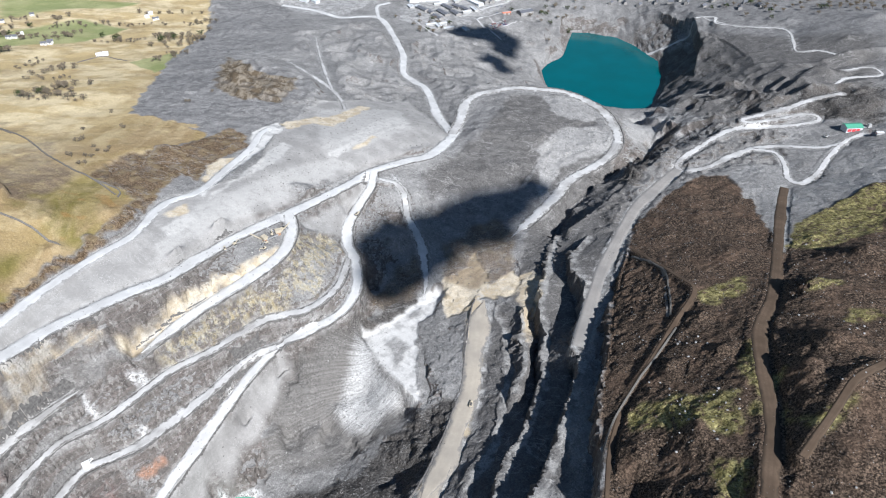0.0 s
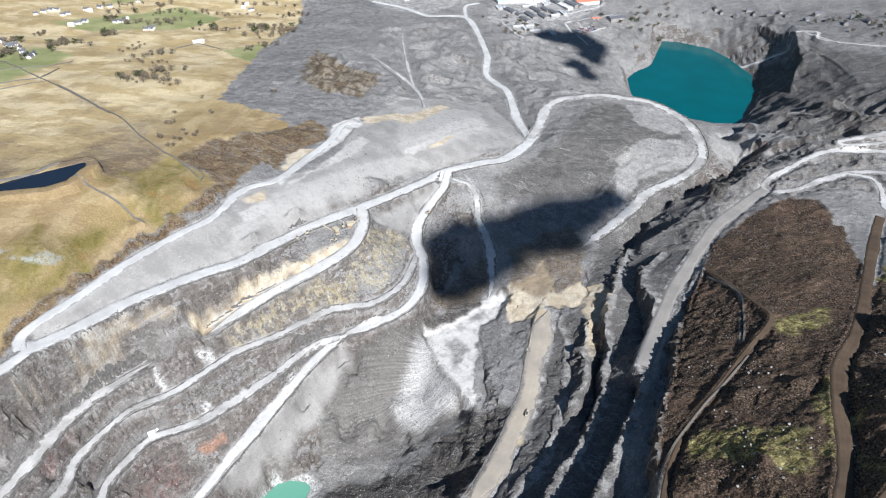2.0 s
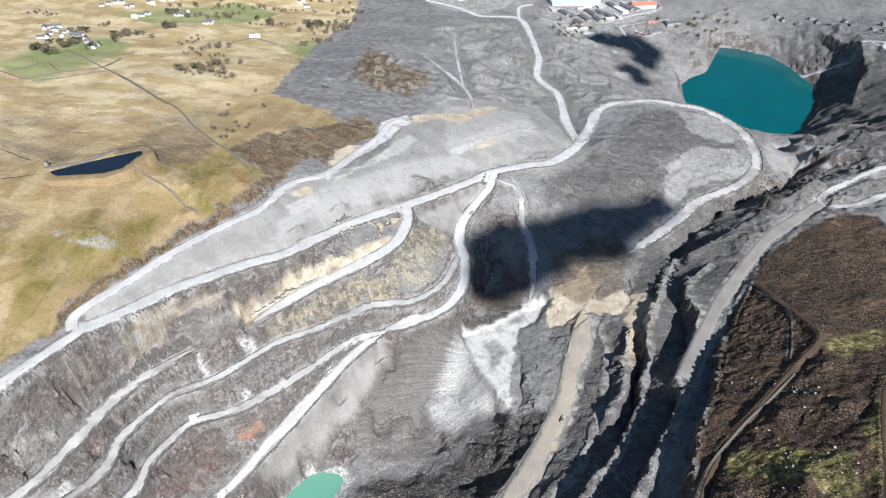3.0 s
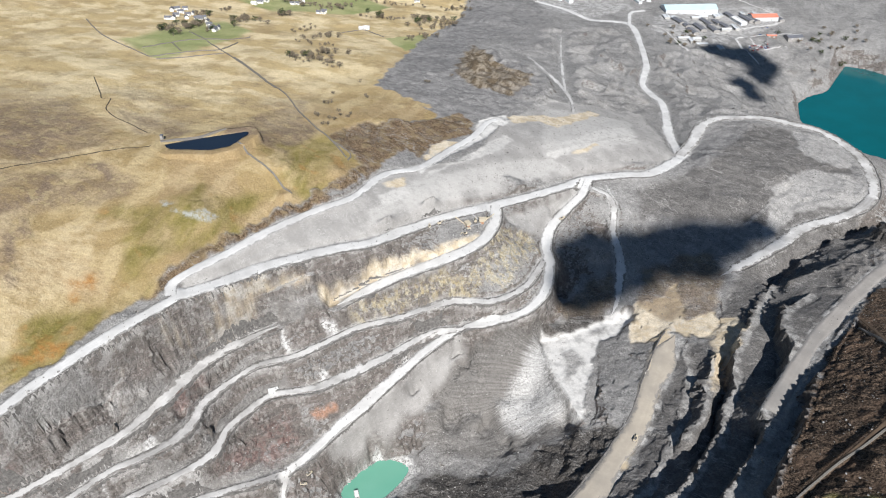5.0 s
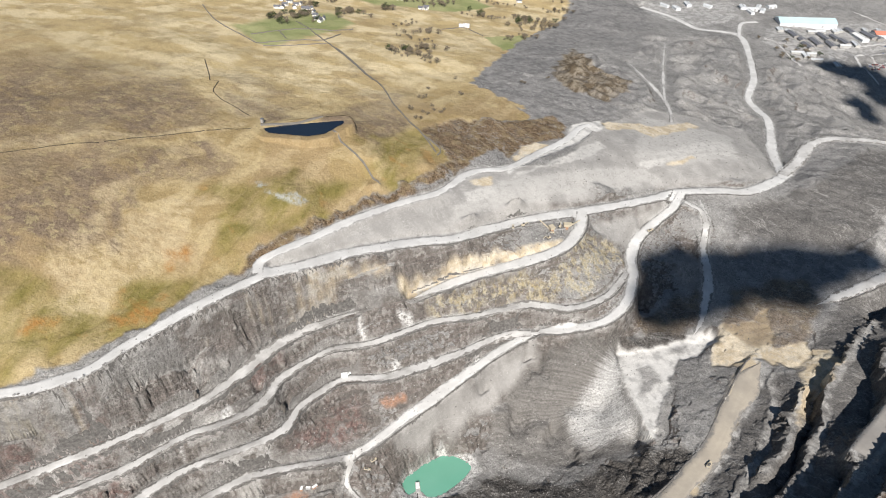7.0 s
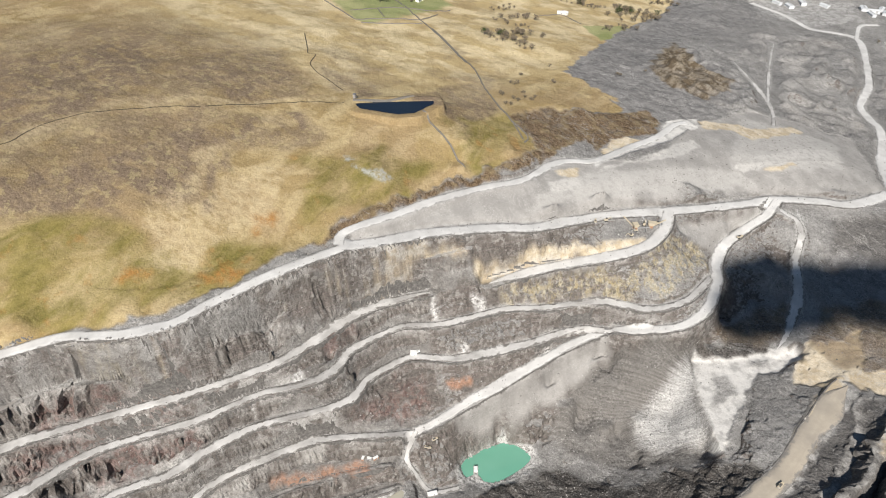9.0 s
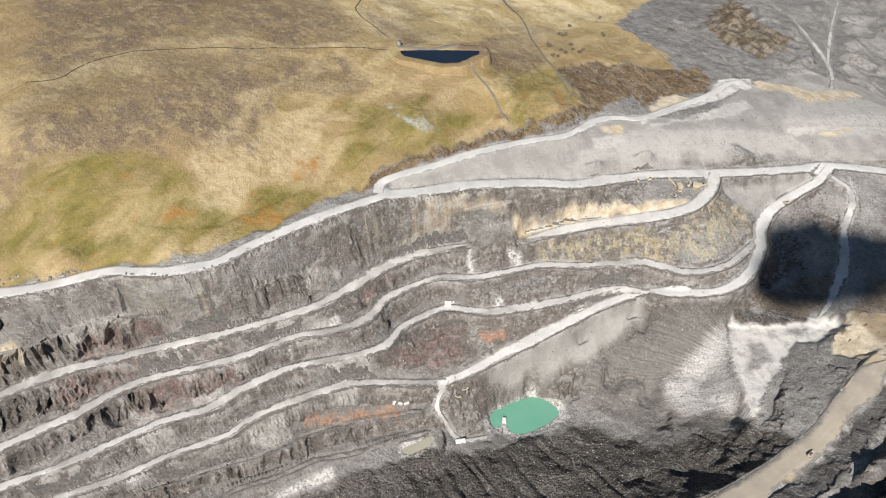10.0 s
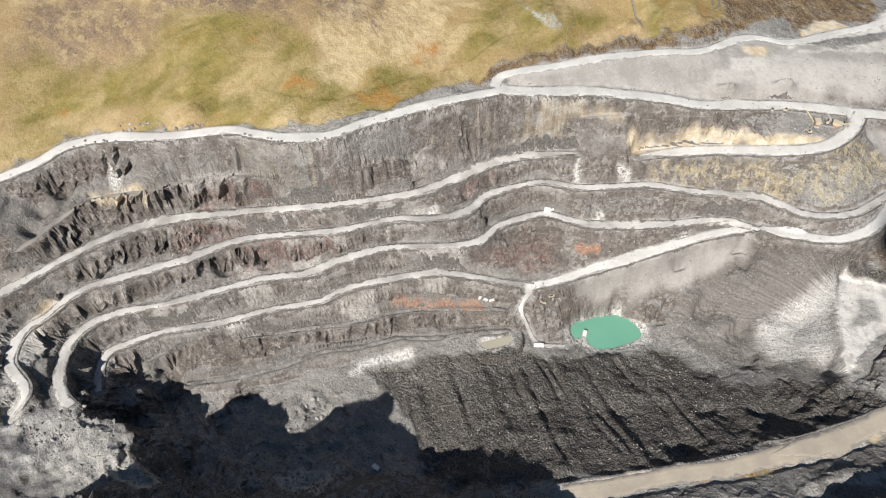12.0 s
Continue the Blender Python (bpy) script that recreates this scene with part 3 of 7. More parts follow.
SPOTS_PIT = [(-278, 118, 2), (-297, 76, 0), (-332, 32, -2), (-333, 5, -4), (-376, -28, 0), (-365, -56, 8), (-252, 72, 2), (-221, 110, 8), (-186, 119, 14), (-277, 32, 2), (-299, 1, 4), (-303, -32, 8), (-238, 38, 10), (-213, 85, 10), (-159, 122, 30), (-258, -1, 18), (-297, -66, 56), (-354, -85, 66), (-348, -108, 66), (-308, -89, 63), (-331, -129, 68), (-314, -112, 65), (-321, -70, 62), (-301, -56, 26), (-370, -117, 69), (-386, -50, 30), (-406, -38, 28), (-404, -12, 14), (-402, -106, 72), (-425, -91, 76)]
SPOTS_PIT_b = [(-424, -66, 52), (-394, -78, 50)]
SPOTS_FAR = [(-900, 0, 300), (-1100, 500, 280), (-800, 300, 272), (-1300, 1200, 170), (-900, 1100, 160), (-1500, 2400, 60), (-700, 2000, 70), (0, 2300, 25), (700, 2300, 60), (1300, 1800, 220), (1400, 900, 330), (1000, 600, 300), (800, 200, 330), (500, 0, 300), (250, 100, 236), (0, -200, 205), (150, 0, 215), (60, 150, 150), (-200, -250, 190), (-500, -300, 240), (-700, -150, 260), (40, 230, 125), (-60, 120, 110), (-150, 0, 120), (-400, -220, 84)]
SPOTS = SPOTS_MOOR + SPOTS_TIP + SPOTS_TIP_b + SPOTS_MOUND + SPOTS_LAKE + SPOTS_HILL + SPOTS_SCREE + SPOTS_SCREE_b + SPOTS_PIT + SPOTS_PIT_b + SPOTS_FAR
PATCHES = {}
PATCHES["moor_grass"] = []
PATCHES["moor_grass"].append([(-2900, -1500), (-900, -500), (-640, -120), (-557, -49), (-553, -20), (-552, 9), (-529, 42), (-497, 80), (-471, 120), (-443, 148), (-421, 179), (-404, 235), (-400, 268), (-394, 301), (-385, 325), (-391, 357), (-382, 385), (-364, 422), (-346, 472), (-357, 472), (-334, 534), (-329, 569), (-370, 613), (-376, 644), (-338, 696), (-310, 768), (-321, 769), (-402, 787), (-458, 1104), (-466, 1300), (-528, 1540), (-520, 2300), (-520, 3900), (-2900, 3900)])
PATCHES["moor_grass"].append([(-418, 356), (-414, 465), (-397, 601), (-371, 611), (-346, 593), (-318, 579), (-321, 530), (-343, 477), (-369, 412), (-386, 353), (-400, 298), (-420, 287)])
PATCHES["moor_grass"].append([(-371, 611), (-395, 633), (-386, 706), (-343, 775), (-292, 744), (-295, 727), (-353, 665)])
PATCHES["heather"] = []
PATCHES["heather"].append([(189, 569), (206, 625), (234, 664), (271, 705), (316, 744), (348, 737), (349, 669), (335, 612), (331, 572), (316, 532), (320, 525), (363, 589), (421, 628), (498, 676), (800, 520), (1600, 500), (2900, 200), (2900, -1500), (-100, -1500), (-20, -100), (60, 150), (97, 240), (102, 266), (112, 302), (115, 340), (121, 368), (136, 418), (149, 463), (165, 526)])
PATCHES["benches"] = []
PATCHES["benches"].append([(-542, -54), (-534, 7), (-441, 130), (-387, 235), (-295, 419), (-283, 420), (-305, 367), (-275, 345), (-252, 327), (-267, 293), (-244, 255), (-300, 165), (-358, 21), (-394, -51), (-419, -85), (-465, -101)])
PATCHES["dark_spoil"] = []
PATCHES["dark_spoil"].append([(-411, 815), (-433, 948), (-427, 1073), (-454, 1286), (-523, 1554), (-389, 1627), (-323, 1421), (-361, 1208), (-382, 1138), (-330, 939), (-274, 874), (-215, 886), (-214, 807), (-246, 761), (-296, 721), (-309, 753), (-352, 771)])
PATCHES["dark_spoil"].append([(-364, 1032), (-321, 1089), (-231, 1008), (-198, 920), (-211, 863), (-258, 868), (-308, 887)])
PATCHES["dark_spoil"].append([(525, 1610), (834, 1343), (658, 986), (526, 964), (471, 1012), (506, 1161), (515, 1360), (482, 1533), (337, 1560)])
PATCHES["dark_spoil"].append([(94, 687), (154, 779), (216, 839), (227, 745), (203, 634), (180, 587), (137, 477), (118, 418), (85, 284), (1, 323), (25, 390), (42, 528), (68, 550), (84, 603)])
PATCHES["dark_spoil"].append([(32, 853), (57, 965), (138, 1004), (214, 980), (229, 891), (216, 839), (154, 779), (125, 731), (94, 687), (46, 674), (-8, 670), (-22, 704), (5, 766)])
# far-left pasture that takes the haze colour
PATCHES["hazed_pasture"] = []
PATCHES["hazed_pasture"].append([(-2900, 620), (-1400, 560), (-640, 520), (-480, 540), (-400, 800), (-430, 1000), (-300, 1500), (-300, 3900), (-2900, 3900)])
PATCHES["field"] = []
PATCHES["field"].append([(-830, 791), (-820, 873), (-790, 987), (-705, 944), (-696, 871), (-705, 742), (-739, 743)])
PATCHES["field"].append([(-511, 1053), (-466, 1133), (-432, 1090), (-446, 993)])
PATCHES["field"].append([(-878, 1140), (-733, 1347), (-615, 1301), (-647, 1190), (-776, 1109)])
PATCHES["field"].append([(-949, 1467), (-821, 1496), (-662, 1489), (-690, 1440), (-793, 1409), (-865, 1311)])
PATCHES["smooth_tip"] = []
PATCHES["smooth_tip"].append([(-363, 332), (-378, 349), (-359, 404), (-314, 507), (-280, 603), (-229, 646), (-197, 678), (-166, 647), (-207, 589), (-256, 497), (-312, 433), (-349, 361)])
PATCHES["smooth_tip"].append([(-162, 476), (-153, 472), (-168, 428), (-197, 378), (-226, 336), (-251, 300), (-233, 338), (-201, 407), (-184, 446)])
PATCHES["smooth_tip"].append([(-222, 610), (-106, 726), (5, 846), (-64, 972), (-186, 895), (-215, 743)])
PATCHES["smooth_tip"].append([(-164, 601), (-94, 713), (-101, 673), (-114, 620), (-143, 607)])
PATCHES["crags"] = []
PATCHES["crags"].append([(489, 1562), (508, 1390), (526, 1195), (580, 1091), (719, 1112), (564, 801), (530, 859), (522, 953), (453, 917), (368, 891), (328, 879), (256, 777), (227, 745), (226, 807), (301, 924), (359, 1066), (428, 1303)])
PATCHES["crags"].append([(280, 1686), (498, 1597), (531, 1428), (446, 1306), (427, 1394), (377, 1495), (286, 1610)])
PATCHES["fells"] = []
PATCHES["fells"].append([(-366, 1040), (-326, 1109), (-209, 1025), (-186, 895), (-225, 857), (-287, 864)])
PATCHES["fells"].append([(-303, 1320), (-187, 1460), (-103, 1296), (-82, 1132), (-49, 1040), (-78, 930), (-145, 946), (-222, 1101)])
PATCHES["fells"].append([(-82, 1304), (6, 1512), (222, 1649), (253, 1483), (196, 1381), (131, 1021), (59, 1014), (5, 936), (-21, 993), (-64, 1166)])
PATCHES["works_yard"] = []
PATCHES["works_yard"].append([(-389, -133), (-383, -112), (-381, -92), (-371, -88), (-351, -77), (-337, -92), (-339, -126), (-346, -146)])
PATCHES["works_yard"].append([(-111, 1597), (24, 1748), (143, 1776), (152, 1682), (44, 1507), (-37, 1446), (-107, 1487)])
PATCHES["works_yard"].append([(-398, 1621), (-208, 1733), (-163, 1626), (-249, 1515), (-340, 1531)])
PATCHES["tan"] = []
PATCHES["tan"].append([(-288, 420), (-267, 454), (-228, 503), (-194, 541), (-174, 564), (-161, 564), (-179, 537), (-236, 485), (-280, 421)])
PATCHES["tan"].append([(-508, -4), (-508, 11), (-488, 48), (-483, 43), (-497, 16), (-501, 0)])
PATCHES["tan"].append([(-459, -85), (-461, -67), (-452, -64), (-449, -78), (-449, -86)])
PATCHES["tan"].append([(24, 550), (39, 551), (34, 497), (31, 435), (21, 392), (5, 353), (-6, 325), (-25, 326), (0, 368), (12, 404), (17, 435), (19, 483)])
PATCHES["tan"].append([(13, 413), (4, 377), (-15, 333), (-35, 292), (-57, 255), (-87, 203), (-98, 179), (-94, 175), (-52, 249), (-10, 326), (19, 403)])
PATCHES["tan"].append([(75, 558), (96, 564), (98, 536), (90, 524), (79, 476), (70, 499)])
PATCHES["tan"].append([(-461, -84), (-466, -64), (-461, -55), (-452, -66), (-452, -80)])
PATCHES["tan"].append([(-511, -3), (-506, 20), (-488, 46), (-483, 41), (-499, 11)])
PATCHES["ochre_face"] = []
PATCHES["ochre_face"].append([(-260, 431), (-227, 470), (-180, 513), (-148, 552), (-130, 559), (-129, 535), (-158, 509), (-198, 481), (-243, 439)])
PATCHES["ochre_face"].append([(-160, 578), (-138, 612), (-118, 595), (-134, 538), (-168, 514), (-165, 534)])
PATCHES["ochre_face"].append([(-454, 120), (-436, 134), (-416, 152), (-416, 150), (-433, 134), (-451, 120)])
PATCHES["ochre_face"].append([(-386, 238), (-376, 270), (-375, 270), (-384, 243)])
PATCHES["ochre_face"].append([(-258, 432), (-228, 465), (-217, 461), (-250, 432)])
PATCHES["ochre_face"].append([(-224, 469), (-176, 515), (-140, 543), (-136, 525), (-181, 497), (-218, 462)])
PATCHES["red"] = []
PATCHES["red"].append([(-461, 94), (-417, 147), (-411, 155), (-397, 177), (-395, 170), (-448, 92), (-465, 63), (-461, 86)])
PATCHES["red"].append([(-457, 59), (-392, 162), (-385, 167), (-426, 104), (-441, 52), (-453, 38)])
PATCHES["red"].append([(-409, 112), (-380, 158), (-373, 158), (-398, 96), (-412, 65)])
PATCHES["red"].append([(-466, 74), (-416, 146), (-413, 151), (-454, 102), (-467, 84)])
PATCHES["red"].append([(-448, 58), (-408, 129), (-401, 123), (-419, 86), (-435, 53)])
PATCHES["red"].append([(-303, 254), (-299, 287), (-275, 334), (-262, 319), (-286, 279)])
PATCHES["red"].append([(-353, 274), (-342, 314), (-338, 308), (-343, 270)])
PATCHES["red"].append([(-298, 310), (-277, 337), (-270, 333), (-291, 309)])
PATCHES["burnt"] = []
PATCHES["burnt"].append([(-609, 562), (-581, 614), (-480, 541), (-506, 486), (-560, 496)])
PATCHES["burnt"].append([(-497, 634), (-469, 704), (-398, 636), (-379, 543), (-416, 522)])
PATCHES["burnt"].append([(-586, 746), (-497, 725), (-442, 642), (-485, 610), (-535, 654)])
PATCHES["burnt"].append([(-868, 265), (-852, 322), (-845, 389), (-799, 445), (-724, 404), (-681, 347), (-657, 299), (-675, 261), (-664, 204), (-675, 178)])
PATCHES["burnt"].append([(-601, 143), (-608, 177), (-595, 227), (-574, 288), (-566, 348), (-550, 395), (-525, 362), (-524, 327), (-517, 296), (-511, 254), (-514, 216), (-529, 172), (-551, 140), (-566, 119)])
PATCHES["burnt"].append([(-722, 463), (-707, 576), (-575, 476), (-593, 405), (-636, 372)])
PATCHES["burnt"].append([(-648, 580), (-598, 632), (-554, 574), (-565, 519)])
PATCHES["burnt"].append([(-541, 406), (-523, 428), (-490, 406), (-505, 381)])
PATCHES["burnt"].append([(-503, 287), (-500, 341), (-488, 330), (-482, 279), (-485, 245), (-498, 262)])
PATCHES["burnt"].append([(-682, 19), (-620, 98), (-578, 110), (-618, 52), (-638, -1)])
PATCHES["wet_grass"] = []
PATCHES["wet_grass"].append([(-387, 505), (-370, 584), (-323, 547), (-340, 501), (-363, 483)])
PATCHES["wet_grass"].append([(-561, 116), (-534, 160), (-502, 206), (-478, 215), (-459, 194), (-431, 234), (-403, 252), (-409, 215), (-422, 169), (-470, 123), (-504, 70)])
PATCHES["wet_grass"].append([(-467, 375), (-445, 416), (-403, 452), (-370, 456), (-382, 394), (-401, 338), (-404, 299), (-410, 278), (-419, 328), (-426, 364)])
PATCHES["wet_grass"].append([(-372, 495), (-387, 576), (-371, 591), (-323, 581), (-333, 510), (-353, 471), (-376, 464)])
PATCHES["wet_grass"].append([(-621, -9), (-593, 54), (-545, 113), (-519, 164), (-469, 210), (-420, 258), (-411, 314), (-403, 372), (-392, 431), (-368, 482), (-372, 414), (-387, 359), (-398, 291), (-403, 246), (-423, 180), (-500, 82), (-535, 46), (-555, -3), (-558, -48)])
PATCHES["wet_grass"].append([(-556, 112), (-522, 166), (-476, 214), (-429, 257), (-409, 290), (-402, 251), (-422, 169), (-470, 123), (-504, 70)])
PATCHES["white_scree"] = []
PATCHES["white_scree"].append([(-108, 702), (-62, 737), (-42, 692), (-54, 694), (-67, 715)])
PATCHES["white_scree"].append([(-86, 514), (-63, 474), (-42, 448), (-25, 426), (-46, 437), (-77, 422), (-93, 420), (-110, 438), (-104, 458), (-104, 473), (-97, 488)])
PATCHES["rough"] = []
PATCHES["rough"].append([(-339, 936), (-370, 1109), (-329, 1069), (-268, 974), (-236, 1011), (-224, 919), (-227, 867), (-251, 872), (-280, 862), (-318, 894)])
PATCHES["white_rim"] = []
PATCHES["white_rim"].append([(-220, 303), (-224, 321), (-217, 342), (-203, 366), (-187, 373), (-173, 376), (-162, 368), (-164, 350), (-174, 325), (-186, 311), (-202, 305), (-213, 300)])
PATCHES["white_rim"].append([(-253, 225), (-244, 255), (-239, 256), (-238, 243), (-247, 223)])
PATCHES["white_rim"].append([(-279, 406), (-274, 413), (-268, 416), (-268, 409), (-273, 403)])
PATCHES["white_rim"].append([(-305, 379), (-303, 383), (-295, 376), (-299, 372)])
PATCHES["white_rim"].append([(-350, 241), (-346, 250), (-339, 246), (-345, 238)])
PATCHES["white_rim"].append([(-310, 242), (-307, 248), (-305, 249), (-309, 242)])
PATCHES["white_rim"].append([(-367, 210), (-365, 212), (-354, 202), (-355, 200)])
PATCHES["white_rim"].append([(-206, 428), (-203, 435), (-198, 431), (-203, 426)])
PATCHES["white_rim"].append([(-264, 370), (-263, 382), (-259, 378), (-258, 370)])
PATCHES["white_rim"].append([(-94, 385), (-93, 386), (-91, 385)])
PATCHES["white_rim"].append([(-306, 113), (-306, 131), (-299, 158), (-286, 178), (-279, 173), (-294, 148), (-300, 127), (-300, 116)])
PATCHES["white_rim"].append([(-258, 229), (-249, 252), (-244, 258), (-233, 249), (-235, 234), (-248, 222)])
PATCHES["white_rim"].append([(-515, 25), (-512, 33), (-509, 33), (-506, 26), (-509, 21)])
PATCHES["white_rim"].append([(-513, 30), (-510, 34), (-503, 26), (-507, 21)])
PATCHES["white_rim"].append([(-304, 376), (-301, 381), (-293, 377), (-296, 371)])
PATCHES["white_rim"].append([(-275, 409), (-273, 413), (-268, 419), (-264, 413), (-271, 406)])
PATCHES["white_rim"].append([(-349, 239), (-345, 248), (-338, 244), (-344, 236)])
PATCHES["white_rim"].append([(-311, 242), (-308, 244), (-305, 248), (-308, 242)])
PATCHES["white_rim"].append([(-394, 48), (-382, 61), (-382, 57), (-388, 45)])
PATCHES["olive"] = []
PATCHES["olive"].append([(221, 374), (229, 361), (205, 292), (200, 294), (211, 337)])
PATCHES["olive"].append([(226, 329), (233, 333), (225, 307), (219, 304)])
PATCHES["olive"].append([(138, 334), (168, 338), (194, 319), (197, 308), (190, 279), (177, 288), (158, 302), (136, 310), (132, 325)])
PATCHES["olive"].append([(167, 269), (186, 262), (171, 222), (156, 230)])
PATCHES["olive"].append([(218, 458), (248, 467), (274, 477), (253, 443), (222, 431)])
PATCHES["olive"].append([(304, 451), (323, 436), (316, 425), (291, 427)])
PATCHES["olive"].append([(298, 384), (330, 390), (324, 379), (294, 374)])
PATCHES["olive"].append([(326, 538), (359, 587), (427, 640), (489, 664), (423, 546), (377, 524), (346, 521)])
PATCHES["olive"].append([(219, 299), (223, 273), (254, 288), (239, 270), (218, 268)])
PATCHES["brown_bank"] = []
PATCHES["brown_bank"].append([(-397, 302), (-385, 351), (-377, 389), (-359, 437), (-342, 475), (-322, 525), (-318, 579), (-345, 591), (-372, 611), (-353, 666), (-308, 709), (-268, 766), (-244, 748), (-238, 721), (-260, 689), (-272, 667), (-269, 636), (-291, 644), (-298, 624), (-299, 589), (-308, 537), (-329, 487), (-350, 441), (-362, 404), (-370, 365), (-379, 330), (-386, 316)])
PATCHES["worn_streak"] = []
PATCHES["worn_streak"].append([(-546, 411), (-533, 382), (-527, 350), (-521, 311), (-514, 274), (-508, 240), (-498, 250), (-506, 299), (-516, 334), (-534, 392)])
PATCHES["worn_streak"].append([(-868, 265), (-895, 315), (-905, 392), (-934, 384), (-916, 312), (-893, 276)])
PATCHES["worn_streak"].append([(-503, 236), (-485, 282), (-478, 327), (-456, 372), (-447, 326), (-446, 279), (-441, 242), (-440, 212), (-451, 204), (-466, 223), (-491, 220)])
PATCHES["worn_streak"].append([(-664, 174), (-649, 197), (-657, 228), (-647, 275), (-614, 336), (-560, 415), (-500, 472), (-510, 482), (-568, 421), (-636, 330), (-665, 274), (-669, 224), (-663, 194), (-675, 179)])
PATCHES["worn_streak"].append([(-685, 575), (-733, 650), (-723, 695), (-579, 533), (-509, 490), (-545, 483), (-592, 505)])
PATCHES["worn_streak"].append([(-481, 242), (-474, 310), (-457, 348), (-444, 313), (-442, 238), (-449, 214)])
PATCHES["plateau"] = []
PATCHES["plateau"].append([(-87, 514), (-68, 526), (-33, 564), (-14, 584), (-2, 576), (-13, 552), (-32, 534), (-31, 497), (-28, 454), (-24, 430), (-31, 436), (-43, 450), (-63, 474), (-77, 494)])
PATCHES["scree_fan"] = []
PATCHES["scree_fan"].append([(-86, 516), (-27, 426), (-63, 414), (-107, 391), (-139, 386), (-165, 387), (-169, 409), (-165, 442), (-151, 469), (-122, 486)])
PATCHES["orange"] = []
PATCHES["orange"].append([(-329, 181), (-299, 224), (-276, 252), (-270, 245), (-298, 216), (-325, 181)])
PATCHES["orange"].append([(-260, 343), (-244, 361), (-240, 358), (-254, 339)])
PATCHES["scree_and_shade"] = []
PATCHES["scree_and_shade"].append([(-255, 209), (-234, 246), (-199, 287), (-160, 344), (-152, 359), (-116, 369), (-80, 373), (-51, 409), (-12, 425), (4, 429), (9, 420), (2, 380), (-17, 335), (-36, 294), (-58, 256), (-104, 186), (-132, 143), (-174, 111), (-236, 132), (-269, 137), (-298, 125)])
PATCHES["scree_and_shade"].append([(-165, 426), (-154, 457), (-139, 475), (-106, 500), (-65, 547), (-58, 537), (-84, 512), (-106, 482), (-132, 460), (-148, 439)])
# next two: shade of station slope and ravine faces put in as colour
PATCHES["scree_and_shade"].append([(514, 948), (569, 951), (642, 957), (581, 836), (543, 858), (513, 888), (497, 903)])
PATCHES["scree_and_shade"].append([(212, 741), (264, 833), (328, 926), (337, 920), (281, 804), (228, 721)])
PATCHES["slate_inset"] = []
PATCHES["slate_inset"].append([(-360, 612), (-362, 648), (-348, 652), (-329, 626), (-326, 597), (-339, 592)])
PATCHES["slate_inset"].append([(-319, 673), (-308, 694), (-292, 680), (-297, 648), (-315, 651)])
PATCHES["apron"] = []
PATCHES["apron"].append([(-242, 767), (-217, 799), (-206, 777), (-217, 750), (-221, 719), (-231, 686), (-245, 644), (-254, 615), (-255, 602), (-270, 610), (-257, 641), (-239, 689), (-235, 726)])
PATCHES["tan_bank"] = []
PATCHES["tan_bank"].append([(-264, 634), (-271, 668), (-260, 688), (-241, 696), (-239, 676), (-252, 631)])
PATCHES["tan_bank"].append([(-214, 794), (-178, 836), (-159, 843), (-127, 905), (-113, 902), (-124, 867), (-151, 808), (-159, 810), (-178, 815), (-202, 783)])
PATCHES["tan_bank"].append([(-119, 759), (-99, 800), (-92, 802), (-112, 761)])
PATCHES["tan_bank"].append([(-283, 564), (-269, 587), (-261, 576), (-276, 558)])
PATCHES["pale_slab"] = []
PATCHES["pale_slab"].append([(-147, 739), (-128, 788), (-94, 855), (-72, 879), (-52, 864), (-57, 841), (-84, 817), (-111, 777), (-135, 737), (-145, 731)])
PATCHES["pale_slab"].append([(-280, 542), (-263, 575), (-249, 561), (-270, 531)])
PATCHES["pale_slab"].append([(-252, 605), (-226, 661), (-214, 710), (-201, 746), (-190, 735), (-199, 689), (-235, 638), (-250, 595)])
PATCHES["spoil_low"] = []
PATCHES["spoil_low"].append([(-389, 1326), (-383, 1487), (-312, 1450), (-242, 1162), (-298, 1139), (-352, 1191)])
PATCHES["spoil_low"].append([(-382, 1072), (-438, 1133), (-433, 947), (-421, 830), (-390, 785), (-314, 763), (-297, 734), (-263, 764), (-234, 761), (-203, 815), (-199, 869), (-227, 853), (-289, 849), (-322, 893)])
PATCHES["tip_pale"] = []
PATCHES["tip_pale"].append([(-182, 860), (-138, 884), (-69, 913), (-47, 844), (-94, 786), (-137, 743), (-162, 760)])
PATCHES["tip_pale"].append([(-262, 575), (-207, 658), (-143, 735), (-115, 732), (-178, 645), (-214, 591), (-246, 542), (-277, 502), (-275, 530)])
PATCHES["mound_dark"] = []
PATCHES["mound_dark"].append([(-38, 744), (2, 788), (53, 798), (120, 807), (115, 770), (26, 737), (-28, 709)])
PATCHES["mound_dark"].append([(45, 968), (97, 997), (156, 994), (123, 881), (60, 836), (23, 819), (15, 872)])
PATCHES["mound_pale"] = []
PATCHES["mound_pale"].append([(116, 804), (136, 850), (163, 887), (212, 908), (232, 877), (223, 841), (180, 816), (141, 780), (120, 720), (114, 730)])
PATCHES["mound_pale"].append([(148, 1004), (207, 998), (228, 940), (209, 916), (174, 920), (151, 938)])
PATCHES["mound_pale"].append([(281, 1016), (321, 1025), (340, 960), (330, 932), (267, 892), (255, 903)])
PATCHES["dull_spot"] = []
PATCHES["dull_spot"].append([(-60, 499), (-51, 515), (-37, 502), (-42, 487), (-48, 476)])
PATCHES["dull_spot"].append([(-42, 546), (-29, 561), (-28, 554), (-38, 539)])
PATCHES["ridge_cap"] = []
